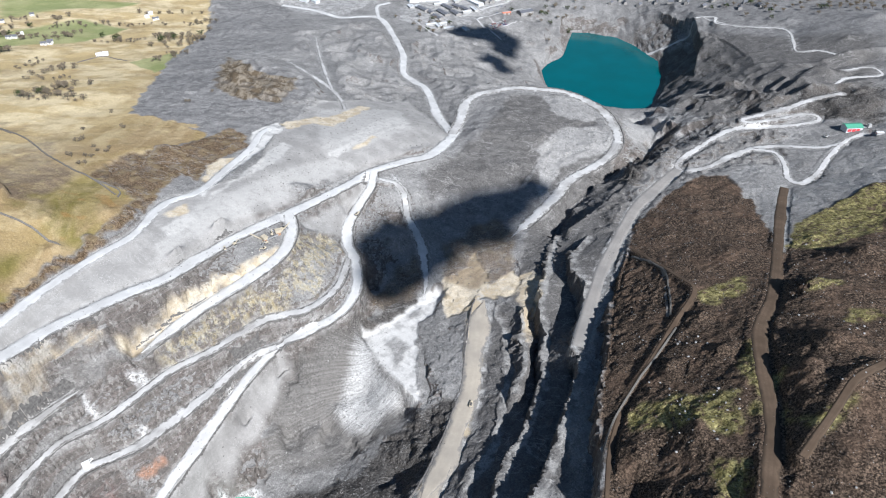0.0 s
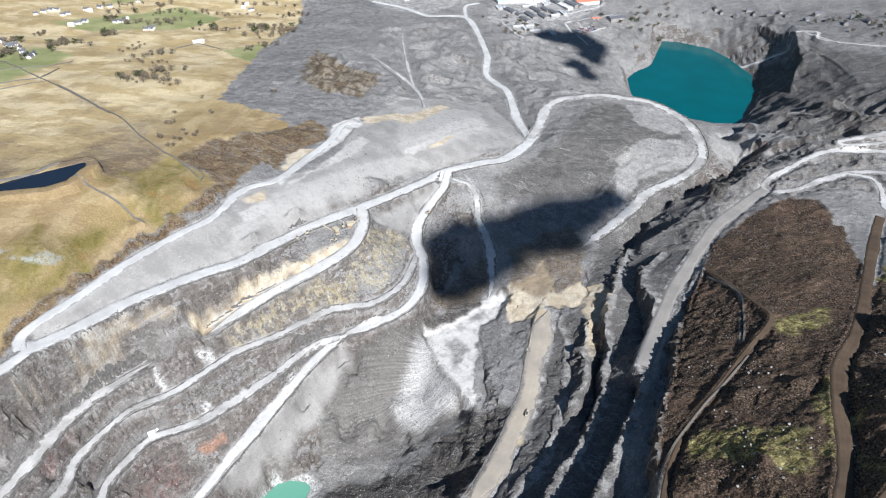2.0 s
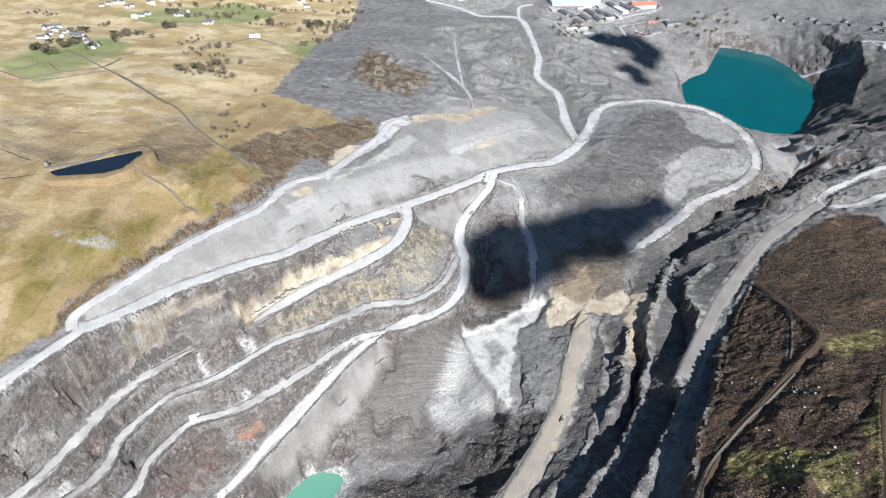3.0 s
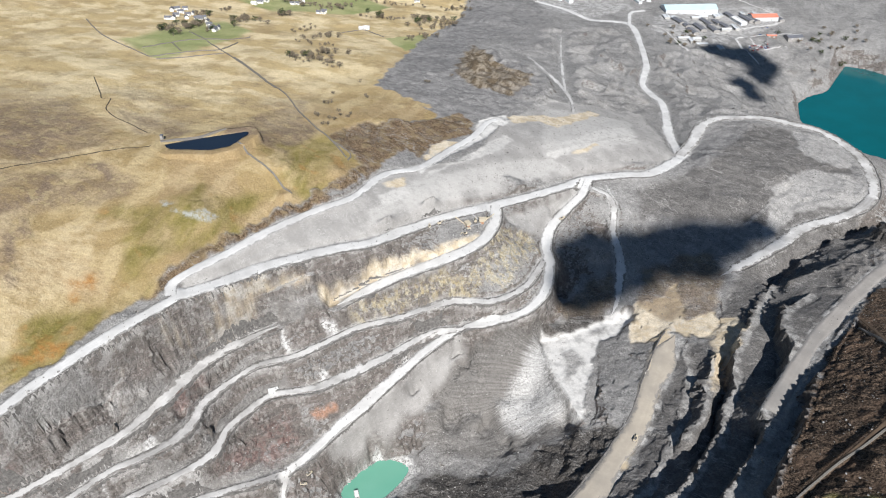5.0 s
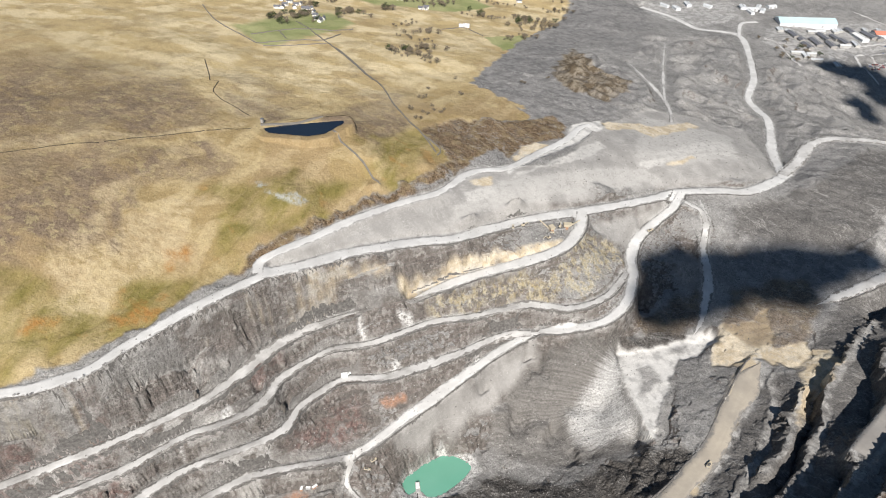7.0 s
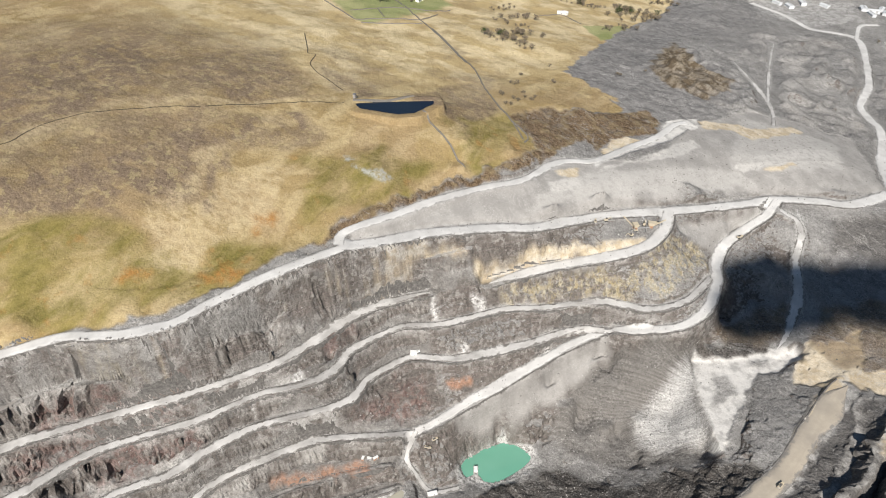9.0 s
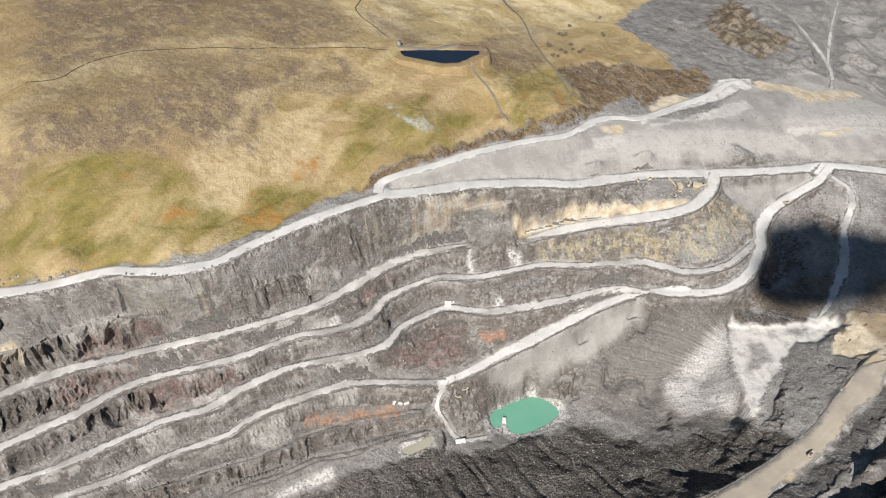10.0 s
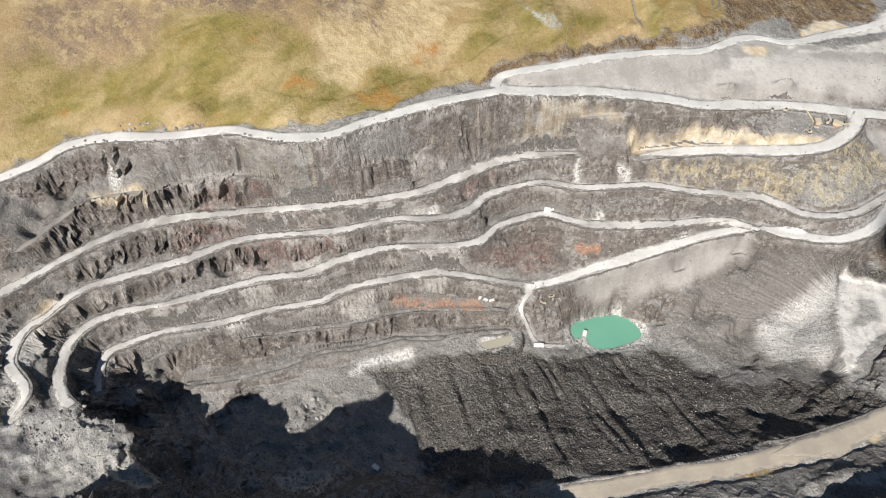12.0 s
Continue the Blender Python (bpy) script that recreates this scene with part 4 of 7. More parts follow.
PATCHES["ridge_cap"].append([(-159, 469), (-135, 479), (-96, 512), (-63, 554), (-30, 572), (-32, 562), (-69, 529), (-91, 509), (-121, 486), (-144, 468)])
PATCHES["rock_pale"] = []
PATCHES["rock_pale"].append([(-396, 201), (-390, 220), (-390, 216), (-395, 198)])
PATCHES["rock_pale"].append([(-376, 244), (-369, 272), (-365, 278), (-369, 257), (-373, 242)])
PATCHES["rock_pale"].append([(-406, 167), (-388, 205), (-389, 199), (-404, 168)])
PATCHES["rock_pale"].append([(-377, 191), (-374, 198), (-372, 198), (-375, 192)])
PATCHES["rock_pale"].append([(-357, 228), (-350, 239), (-345, 230), (-351, 226)])
PATCHES["rock_pale"].append([(-351, 140), (-338, 168), (-328, 169), (-325, 154), (-346, 135)])
PATCHES["rock_pale"].append([(-404, 71), (-389, 93), (-382, 94), (-390, 72), (-395, 65)])
PATCHES["rock_pale"].append([(-414, 75), (-403, 92), (-396, 87), (-408, 74)])
PATCHES["rock_pale"].append([(-304, 402), (-290, 419), (-285, 421), (-299, 404)])
PATCHES["rock_pale"].append([(-393, 120), (-377, 142), (-366, 133), (-384, 117)])
PATCHES["rock_pale"].append([(-319, 213), (-308, 230), (-305, 228), (-315, 211)])
PATCHES["rock_pale"].append([(-483, 73), (-451, 118), (-448, 111), (-477, 67)])
PATCHES["strip_flat"] = []
PATCHES["strip_flat"].append([(-365, 299), (-357, 320), (-336, 364), (-320, 395), (-311, 403), (-332, 368), (-355, 324)])
PATCHES["strip_flat"].append([(-314, 404), (-300, 422), (-293, 422), (-308, 402)])
PATCHES["strip_flat"].append([(-416, 150), (-406, 165), (-398, 180), (-407, 163), (-416, 150)])
PATCHES["wet_flat"] = []
PATCHES["wet_flat"].append([(-420, 400), (-407, 407), (-383, 417), (-384, 409), (-406, 398)])
PATCHES["wet_flat"].append([(-435, 405), (-432, 409), (-421, 406), (-425, 401)])
PATCHES["rust"] = []
PATCHES["rust"].append([(-468, 173), (-464, 182), (-458, 201), (-448, 187), (-459, 174)])
PATCHES["rust"].append([(-443, 295), (-427, 321), (-418, 306), (-429, 289)])
PATCHES["rust"].append([(-429, 226), (-419, 248), (-406, 249), (-416, 227)])
PATCHES["grey_spill"] = []
PATCHES["grey_spill"].append([(349, 740), (388, 773), (418, 750), (406, 703), (338, 556), (327, 559), (362, 654), (342, 667)])
PATCHES["grey_spill"].append([(404, 693), (454, 703), (536, 750), (490, 666), (428, 643), (366, 596)])
PATCHES["wall_tan"] = []
PATCHES["wall_tan"].append([(77, 583), (96, 590), (104, 564), (91, 540), (76, 511), (74, 548)])
PATCHES["tan_pad"] = []
PATCHES["tan_pad"].append([(-9, 571), (-5, 587), (19, 571), (46, 574), (75, 601), (83, 572), (68, 554), (44, 560), (24, 539), (2, 535)])
PATCHES["tan_pad"].append([(2, 536), (-7, 575), (-6, 591), (12, 592), (33, 633), (54, 553), (36, 557), (19, 539)])
PATCHES["pit_pale"] = []
PATCHES["pit_pale"].append([(-344, -94), (-349, -87), (-336, -72), (-314, -67), (-288, -57), (-277, -66), (-304, -83), (-318, -102), (-344, -125), (-357, -121)])
PATCHES["pit_pale"].append([(-452, -109), (-462, -81), (-457, -59), (-444, -82), (-425, -103), (-392, -112), (-381, -128), (-384, -134)])
PATCHES["pit_pale"].append([(-256, 13), (-252, 40), (-230, 60), (-214, 35), (-240, 16)])
PATCHES["pit_pale"].append([(-429, -56), (-424, -47), (-394, -62), (-398, -70)])
PATCHES["pit_pale"].append([(-311, -63), (-302, -56), (-281, -59), (-298, -70)])
PATCHES["ochre_pool"] = []
PATCHES["ochre_pool"].append([(-52, 256), (-41, 274), (-28, 296), (-14, 318), (-9, 313), (-25, 285), (-46, 255)])
# dark slate of the mound; shade of wall and lake crags put into colour
PATCHES["slate_and_shade"] = []
PATCHES["slate_and_shade"].append([(94, 687), (154, 779), (216, 839), (227, 745), (203, 634), (180, 587), (137, 477), (118, 418), (85, 284), (1, 323), (25, 390), (42, 528), (68, 550), (84, 603)])
PATCHES["slate_and_shade"].append([(-34, 742), (40, 839), (97, 997), (164, 1006), (222, 956), (215, 814), (140, 761), (53, 738), (-21, 713)])
PATCHES["slate_and_shade"].append([(458, 1430), (574, 1291), (731, 1152), (622, 926), (482, 893), (371, 902), (355, 978), (435, 1362)])
# brown earth; cloud shade on the tan pad's upper half is coloured in
PATCHES["earth_and_shade"] = []
PATCHES["earth_and_shade"].append([(-5, 587), (-4, 637), (27, 671), (60, 687), (76, 654), (76, 598), (46, 574), (19, 571)])
PATCHES["earth_and_shade"].append([(-80, 550), (-57, 610), (-37, 625), (-27, 595), (-35, 569), (-66, 547)])
PATCHES["burnt_thin"] = []
PATCHES["burnt_thin"].append([(-1000, 320), (-731, 617), (-545, 457), (-587, 364), (-641, 271), (-661, 172)])
PATCHES["burnt_thin"].append([(-652, 168), (-641, 242), (-599, 338), (-523, 428), (-470, 425), (-492, 340), (-501, 252), (-524, 168), (-559, 114)])
PATCHES["burnt_thin"].append([(-683, 19), (-549, 183), (-503, 211), (-543, 112), (-615, -12)])
PATCHES["stony_hill"] = []
PATCHES["stony_hill"].append([(166, 629), (226, 812), (319, 883), (383, 928), (505, 981), (429, 764), (366, 775), (282, 723), (240, 673), (196, 624)])

# ---- the lie of the land ----
def spline(points, step=3.0):
    """Points along a smooth line through the given ones, about step metres apart."""
    p = np.array(points, float)
    if len(p) < 3:
        n = max(2, int(np.linalg.norm(p[-1] - p[0]) / step))
        return p[0] + (p[-1] - p[0]) * np.linspace(0, 1, n)[:, None]
    q = np.vstack([2 * p[0] - p[1], p, 2 * p[-1] - p[-2]])
    out = []
    for i in range(1, len(q) - 2):
        a, b, c, d = q[i - 1], q[i], q[i + 1], q[i + 2]
        n = max(2, int(np.linalg.norm(c - b) / step))
        t = (np.arange(n) / n)[:, None]
        out.append(0.5 * (2 * b + (c - a) * t + (2 * a - 5 * b + 4 * c - d) * t**2 + (3 * b - a - 3 * c + d) * t**3))
    out.append(p[-1:])
    return np.vstack(out)


def lattice(seed):
    return np.random.RandomState(seed).rand(256, 256)


def value_noise(x, y, size, seed):
    """Smooth noise of -1 to 1 with features of that size."""
    g = lattice(seed)
    u, v = x / size, y / size
    i, j = np.floor(u).astype(int), np.floor(v).astype(int)
    fu, fv = u - i, v - j
    fu, fv = fu * fu * (3 - 2 * fu), fv * fv * (3 - 2 * fv)
    a, b = g[i & 255, j & 255], g[(i + 1) & 255, j & 255]
    c, d = g[i & 255, (j + 1) & 255], g[(i + 1) & 255, (j + 1) & 255]
    return 2 * ((a + (b - a) * fu) * (1 - fv) + (c + (d - c) * fu) * fv) - 1


def fractal(x, y, size, octaves, seed):
    total, amp = 0.0, 1.0
    for k in range(octaves):
        total = total + amp * value_noise(x + 37.7 * k, y - 91.3 * k, size / 2**k, seed + k)
        amp *= 0.5
    return total


def blocks(x, y, size, seed):
    """Sharp-edged cells of random height, -1 to 1."""
    g = np.random.RandomState(seed).rand(128, 128, 3)
    i, j = np.floor(x / size).astype(int), np.floor(y / size).astype(int)
    best, out = np.full(x.shape, 1e9), np.zeros(x.shape)
    for di in (-1, 0, 1):
        for dj in (-1, 0, 1):
            c = g[(i + di) & 127, (j + dj) & 127]
            d = (x / size - (i + di) - c[..., 0]) ** 2 + (y / size - (j + dj) - c[..., 1]) ** 2
            near = d < best
            best, out = np.where(near, d, best), np.where(near, c[..., 2], out)
    return 2 * out - 1


def smooth(a, b, x):
    t = np.clip((x - a) / (b - a), 0, 1)
    return t * t * (3 - 2 * t)


def solve_sheet(x0, y0, step, nx, ny, rim=None):
    """Heights of a sheet that hangs from roads, ledges, waters and spot heights."""
    held, total = np.zeros((ny, nx)), np.zeros((ny, nx))

    def pin(p, r):
        i, j = np.round((p[:, 0] - x0) / step).astype(int), np.round((p[:, 1] - y0) / step).astype(int)
        k = int(r / step)
        for di in range(-k, k + 1):
            for dj in range(-k, k + 1):
                if di * di + dj * dj <= k * k + 0.5:
                    a, b = i + di, j + dj
                    ok = (a >= 0) & (a < nx) & (b >= 0) & (b < ny)
                    np.add.at(held, (b[ok], a[ok]), 1)
                    np.add.at(total, (b[ok], a[ok]), p[ok, 2])

    for lines in (ROADS, BERMS, EDGES):
        for width, points in lines.values():
            pin(spline(points), width * 0.5)
    lines_held = held > 0
    keep_h, keep_t = held.copy(), total.copy()
    pin(np.array(SPOTS, float), 8.0)
    held[lines_held], total[lines_held] = keep_h[lines_held], keep_t[lines_held]
    z = np.where(held > 0, total / np.maximum(held, 1), 0.0)
    fixed = held > 0
    gx, gy = x0 + step * np.arange(nx), y0 + step * np.arange(ny)
    for name, (_, points) in WATERS.items():
        inside = in_polygon(gx[None, :].repeat(ny, 0), gy[:, None].repeat(nx, 1), points)
        z[inside], fixed = points[0][2] - 1.5, fixed | inside
    if rim is not None:
        edge = np.zeros((ny, nx), bool)
        edge[0], edge[-1], edge[:, 0], edge[:, -1] = True, True, True, True
        z[edge & ~fixed] = rim(gx[None, :].repeat(ny, 0)[edge & ~fixed], gy[:, None].repeat(nx, 1)[edge & ~fixed])
        fixed |= edge
    return relax(z, fixed)


def relax(z, fixed):
    ny, nx = z.shape
    if min(nx, ny) > 12:
        my, mx = (ny + 1) // 2, (nx + 1) // 2
        zp, fp = np.zeros((2 * my, 2 * mx)), np.zeros((2 * my, 2 * mx))
        zp[:ny, :nx], fp[:ny, :nx] = z * fixed, fixed
        n = fp.reshape(my, 2, mx, 2).sum((1, 3))
        s = zp.reshape(my, 2, mx, 2).sum((1, 3))
        small = relax(np.where(n > 0, s / np.maximum(n, 1), 0), n > 0)
        up = small.repeat(2, 0).repeat(2, 1)[:ny, :nx]
        z = np.where(fixed, z, up)
        rounds = 60
    else:
        z = np.where(fixed, z, z[fixed].mean() if fixed.any() else 0)
        rounds = 300
    for _ in range(rounds):
        p = np.pad(z, 1, mode="edge")
        z = np.where(fixed, z, 0.25 * (p[:-2, 1:-1] + p[2:, 1:-1] + p[1:-1, :-2] + p[1:-1, 2:]))
    return z


def in_polygon(x, y, points):
    inside = np.zeros(np.shape(x), bool)
    p = [(q[0], q[1]) for q in points]
    for (ax, ay), (bx, by) in zip(p, p[1:] + p[:1]):
        if ay != by:
            inside ^= ((ay > y) != (by > y)) & (x < (bx - ax) * (y - ay) / (by - ay) + ax)
    return inside


def sampler(z, x0, y0, step):
    ny, nx = z.shape

    def sample(x, y):
        u, v = np.clip((x - x0) / step, 0, nx - 1.001), np.clip((y - y0) / step, 0, ny - 1.001)
        i, j = u.astype(int), v.astype(int)
        fu, fv = u - i, v - j
        return (z[j, i] * (1 - fu) + z[j, i + 1] * fu) * (1 - fv) + (z[j + 1, i] * (1 - fu) + z[j + 1, i + 1] * fu) * fv

    return sample


# feet of the south-east wall's faces, close under their crests
for crest, gap, drop in ((EDGES["moor_edge"], 5.0, 25.0), (BERMS["berm_3"], 8.0, 26.0), (BERMS["berm_2"], 7.5, 20.0)):
    foot = [(x - 0.96 * gap, y + 0.27 * gap, max(z - drop, 132.0) if drop == 25.0 else z - drop * min(1.0, max(0.15, (620 - y) / 90))) for x, y, z in crest[1]]
    EDGES["foot %g" % drop] = (3, foot)
NEAR = (-640.0, -260.0, 640.0, 1100.0)
wide = sampler(solve_sheet(-3200, -1600, 10.0, 640, 560), -3200, -1600, 10.0)
close = sampler(solve_sheet(NEAR[0], NEAR[1], 2.5, 513, 545, wide), NEAR[0], NEAR[1], 2.5)


def sheet(x, y):
    x, y = np.asarray(x, float), np.asarray(y, float)
    near = (x > NEAR[0]) & (x < NEAR[2]) & (y > NEAR[1]) & (y < NEAR[3])
    return np.where(near, close(x, y), wide(x, y))


def line_distance(x, y, points, reach):
    """Distance to a line of points and the line's height there, for an array of places; far where beyond reach."""
    best, height = np.full(x.shape, 1e6), np.zeros(x.shape)
    p = np.asarray(points, float)
    for a, b in zip(p[:-1], p[1:]):
        lo, hi = np.minimum(a, b) - reach, np.maximum(a, b) + reach
        i0, i1 = np.searchsorted(GX, (lo[0], hi[0]))
        j0, j1 = np.searchsorted(GY, (lo[1], hi[1]))
        if i1 <= i0 or j1 <= j0:
            continue
        xs, ys = x[j0:j1, i0:i1], y[j0:j1, i0:i1]
        d = b - a
        t = np.clip(((xs - a[0]) * d[0] + (ys - a[1]) * d[1]) / max(d[0] ** 2 + d[1] ** 2, 1e-9), 0, 1)
        dist = np.hypot(xs - a[0] - t * d[0], ys - a[1] - t * d[1])
        closer = dist < best[j0:j1, i0:i1]
        best[j0:j1, i0:i1] = np.where(closer, dist, best[j0:j1, i0:i1])
        height[j0:j1, i0:i1] = np.where(closer, a[2] + t * d[2], height[j0:j1, i0:i1])
    return best, height


def stretch(lo, hi, step, far, grow, grow_low=None):
    """Grid lines: even between lo and hi, ever wider apart out to far."""
    mid = list(np.arange(lo, hi + 0.01, step))
    out, s, v = [], step, mid[-1]
    while v < far[1]:
        s *= grow
        v += s
        out.append(v)
    low, s, v = [], step, mid[0]
    while v > far[0]:
        s *= grow_low or grow
        v -= s
        low.append(v)
    return np.array(low[::-1] + mid + out)


GX = stretch(-600, 520, 1.5, (-2900, 2900), 1.045)
GY = stretch(-130, 1040, 1.5, (-1500, 3900), 1.011, 1.045)
XX, YY = np.meshgrid(GX, GY)
ZZ = sheet(XX, YY)
road_near, ledge = np.full(XX.shape, 1e6), np.zeros(XX.shape)
for lines, bank in ((EDGES, 1.0), (BERMS, 3.0), (ROADS, 3.5)):
    for name, (width, points) in lines.items():
        d, h = line_distance(XX, YY, spline(points), width + 14)
        k = 1 - smooth(width * 0.5 + 0.8, width * 0.5 + 0.8 + bank, d)
        ZZ = ZZ + (h - ZZ) * k
        if lines is BERMS:
            ledge = np.maximum(ledge, 1 - smooth(width * 0.35, width * 0.5 + 1.5, d))
        if lines is ROADS:
            d = d - width * 0.5
            road_near = np.minimum(road_near, d)


# ---- the ground: one sheet ----
def mesh_object(name, verts, faces, material, parent=None, shade=False):
    me = bpy.data.meshes.new(name)
    me.from_pydata(verts, [], faces)
    me.materials.append(material)
    if shade:
        me.polygons.foreach_set("use_smooth", [True] * len(me.polygons))
    ob = new(name, me)
    ob.parent = parent
    return ob


JITTER = {size: (fractal(XX, YY, size, 3, 11), fractal(XX, YY, size, 3, 23)) for size in (11, 45)}


def blurred(a, times):
    for _ in range(times):
        p = np.pad(a, 1, mode="edge")
        a = (p[:-2, 1:-1] + p[2:, 1:-1] + p[1:-1, :-2] + p[1:-1, 2:] + 2 * a) / 6
    return a


def inside_patches(name, ragged=5.0, size=11, soft=1):
    jx, jy = XX + ragged * JITTER[size][0], YY + ragged * JITTER[size][1]
    hit = np.zeros(XX.shape, bool)
    for points in PATCHES[name]:
        hit |= in_polygon(jx, jy, points)
    return blurred(hit.astype(float), soft)


gy_, gx_ = np.gradient(ZZ)
gx_, gy_ = gx_ / np.gradient(GX)[None, :], gy_ / np.gradient(GY)[:, None]
steepness = np.hypot(gx_, gy_)
grass_mask, heather_mask = inside_patches("moor_grass", 4, 11, 1), inside_patches("heather", 2.5) * (1 - inside_patches("grey_spill", 4, 11, 2))
dark_mask, fan_mask = inside_patches("scree_and_shade", 5, 11, 3), inside_patches("scree_fan", 5, 11, 8)
off_road = smooth(0.3, 4.0, road_near)
bare = (1 - grass_mask) * (1 - heather_mask)
tip_mask = inside_patches("smooth_tip", 4, 11, 4)
in_near = smooth(-640, -560, XX) * (1 - smooth(620, 760, XX)) * (1 - smooth(1700, 1900, YY))
face = smooth(0.4, 0.85, steepness) * off_road * in_near * (1 - grass_mask) * (1 - 0.85 * fan_mask) * (1 - tip_mask)
def broad(a, k=4, times=60):
    """The sheet with its small and middling bumps smoothed away."""
    ny, nx = a.shape
    c = blurred(a[::k, ::k], times)
    rows = np.stack([np.interp(np.arange(ny), np.arange(0, ny, k), c[:, q]) for q in range(c.shape[1])], 1)
    return np.stack([np.interp(np.arange(nx), np.arange(0, nx, k), rows[q]) for q in range(ny)], 0)


crag_zone = inside_patches("crags", 12, 45, 12)
calm = np.maximum(grass_mask, crag_zone * smooth(1060, 1120, YY)) * smooth(8, 45, road_near)
px_, py_, _ = np.mean(WATERS["moor_pond"][1], 0)
calm *= smooth(60, 170, np.hypot(XX - px_, YY - py_))
ZZ += calm * (broad(ZZ) - ZZ)
# loose tips settle to even slopes
ZZ += tip_mask * smooth(1, 12, road_near) * (broad(ZZ, 4, 25) - ZZ)
BENCHES = {"rim_road": 5, "strip_bench": 4, "bench_road_a": 3, "bench_road_b": 2, "bench_road_c": 1, "bench_road_d": 0, "bench_e": -1, "bench_f": -2}


def bench_steps():
    """Counts smoothly from bench to bench up the pit's side."""
    z, fixed = np.zeros((545, 513)), np.zeros((545, 513), bool)
    for name, number in BENCHES.items():
        p = spline((ROADS.get(name) or BERMS[name])[1], 2.0)
        i, j = np.round((p[:, 0] - NEAR[0]) / 2.5).astype(int), np.round((p[:, 1] - NEAR[1]) / 2.5).astype(int)
        ok = (i >= 0) & (i < 513) & (j >= 0) & (j < 545)
        z[j[ok], i[ok]], fixed[j[ok], i[ok]] = number, True
    return sampler(relax(z, fixed), NEAR[0], NEAR[1], 2.5)(XX, YY)


CLEFTS = [(-372, 238, 11), (-320, 281, 8), (-405, 96, 8), (-417, 62, 8), (-438, 39, 8), (-490, 68, 8), (-484, 92, 8), (-388, 134, 6), (-387, 234, 5), (-397, 193, 6), (-340, 274, 6), (-312, 165, 4), (-403, 47, 7), (-440, 12, 7), (-360, 295, 5), (-391, 83, 4)]
CLEFTS += [(-522, -20, 9), (-515, -42, 8), (-504, -54, 8), (-473, -65, 10), (-476, -80, 8), (-480, 82, 5), (-492, 62, 5), (-469, 102, 5), (-470, -3, 7), (-454, -44, 9), (-440, -68, 9)]


# each bench: a steep face above, loose waste piled at its foot
steps = bench_steps()
part_way = np.clip(steps - np.floor(steps), 0, 1)
brow = np.clip(0.5 + 0.12 * fractal(XX, YY, 50, 2, 141), 0.3, 0.7)
bent = np.where(part_way < brow, part_way * 0.55, brow * 0.55 + (part_way - brow) / (1 - brow) * (1 - brow * 0.55))
bench_mask = inside_patches("benches", 4, 11, 6)
ZZ += bench_mask * smooth(0.3, 3.0, road_near) * (1 - ledge) * 24 * (bent - part_way)
gy_, gx_ = np.gradient(ZZ)
gx_, gy_ = gx_ / np.gradient(GX)[None, :], gy_ / np.gradient(GY)[:, None]
steepness = np.hypot(gx_, gy_)
face = smooth(0.4, 0.85, steepness) * off_road * in_near * (1 - grass_mask) * (1 - 0.85 * fan_mask) * (1 - tip_mask)
# narrow rock ledges along the faces, rising and falling with the beds
beds = ZZ / 8.0 + 0.55 * fractal(XX, YY, 60, 3, 301)
rise = beds - np.floor(beds)
ledges = smooth(0.0, 0.32, rise) - rise
ZZ += face * bench_mask * 5.0 * ledges * smooth(-0.5, 0.1, value_noise(XX, YY, 26, 305))
# clefts: sheer on the sunny side, running out on the other
for x, y, size in CLEFTS:
    u, v = (XX - x) * 0.5 - (YY - y) * 0.866, (XX - x) * 0.866 + (YY - y) * 0.5
    hollow = smooth(-2.6 * size, 0.6 * size, -np.abs(u + 0.6 * size) * 1.6) * smooth(-1.5 * size, 0.0, -np.abs(v))
    hollow *= smooth(-1.0, 0.0, -u / size)
    ZZ -= hollow * size * 1.3 * smooth(1.0, 5.0, road_near)
# the upper half of each face is cut rock with gullies; loose waste lies below it
along = 0.51 * XX + 0.86 * YY + 2.0 * JITTER[11][0]
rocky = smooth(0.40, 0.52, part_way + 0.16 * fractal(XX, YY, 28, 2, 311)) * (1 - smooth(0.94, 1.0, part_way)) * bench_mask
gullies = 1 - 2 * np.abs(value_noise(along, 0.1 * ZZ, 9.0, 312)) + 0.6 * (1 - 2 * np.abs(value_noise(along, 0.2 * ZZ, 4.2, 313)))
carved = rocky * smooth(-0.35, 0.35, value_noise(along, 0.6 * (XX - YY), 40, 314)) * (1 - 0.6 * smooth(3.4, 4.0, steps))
# buttresses and hollows: the faces are pushed out and in along their slope, in blocks
ribbed = smooth(0.05, 0.5, value_noise(XX, YY, 34, 64))
push = 1.6 * fractal(XX, YY, 30, 2, 3) + (0.06 + 0.9 * ribbed) * (1.2 * blocks(XX + 2 * JITTER[11][0], YY + 2 * JITTER[11][1], 7.0, 61) + 1.1 * blocks(XX, YY, 3.8, 62))
cluster = smooth(0.12, 0.42, value_noise(XX + 300, YY, 30, 67)) * (1 - heather_mask)
push = push * (1 - 0.7 * bench_mask * (1 - rocky))
push += cluster * (1 - bench_mask + rocky) * 3.0 * blocks(XX, YY, 4.6, 68)
push = face * smooth(1.5, 5.5, road_near) * push * (0.75 + 0.9 * (1 - smooth(60, 220, YY)) + 0.6 * smooth(-20, 40, XX)) * (1 + 0.8 * smooth(1000, 1300, YY))
push += face * smooth(1.5, 5.5, road_near) * 3.6 * carved * gullies
push *= 1 - smooth(1060, 1120, YY)
west_end = (1 - smooth(-400, -330, XX)) * (1 - smooth(120, 220, YY))
push *= 1 + 0.3 * west_end
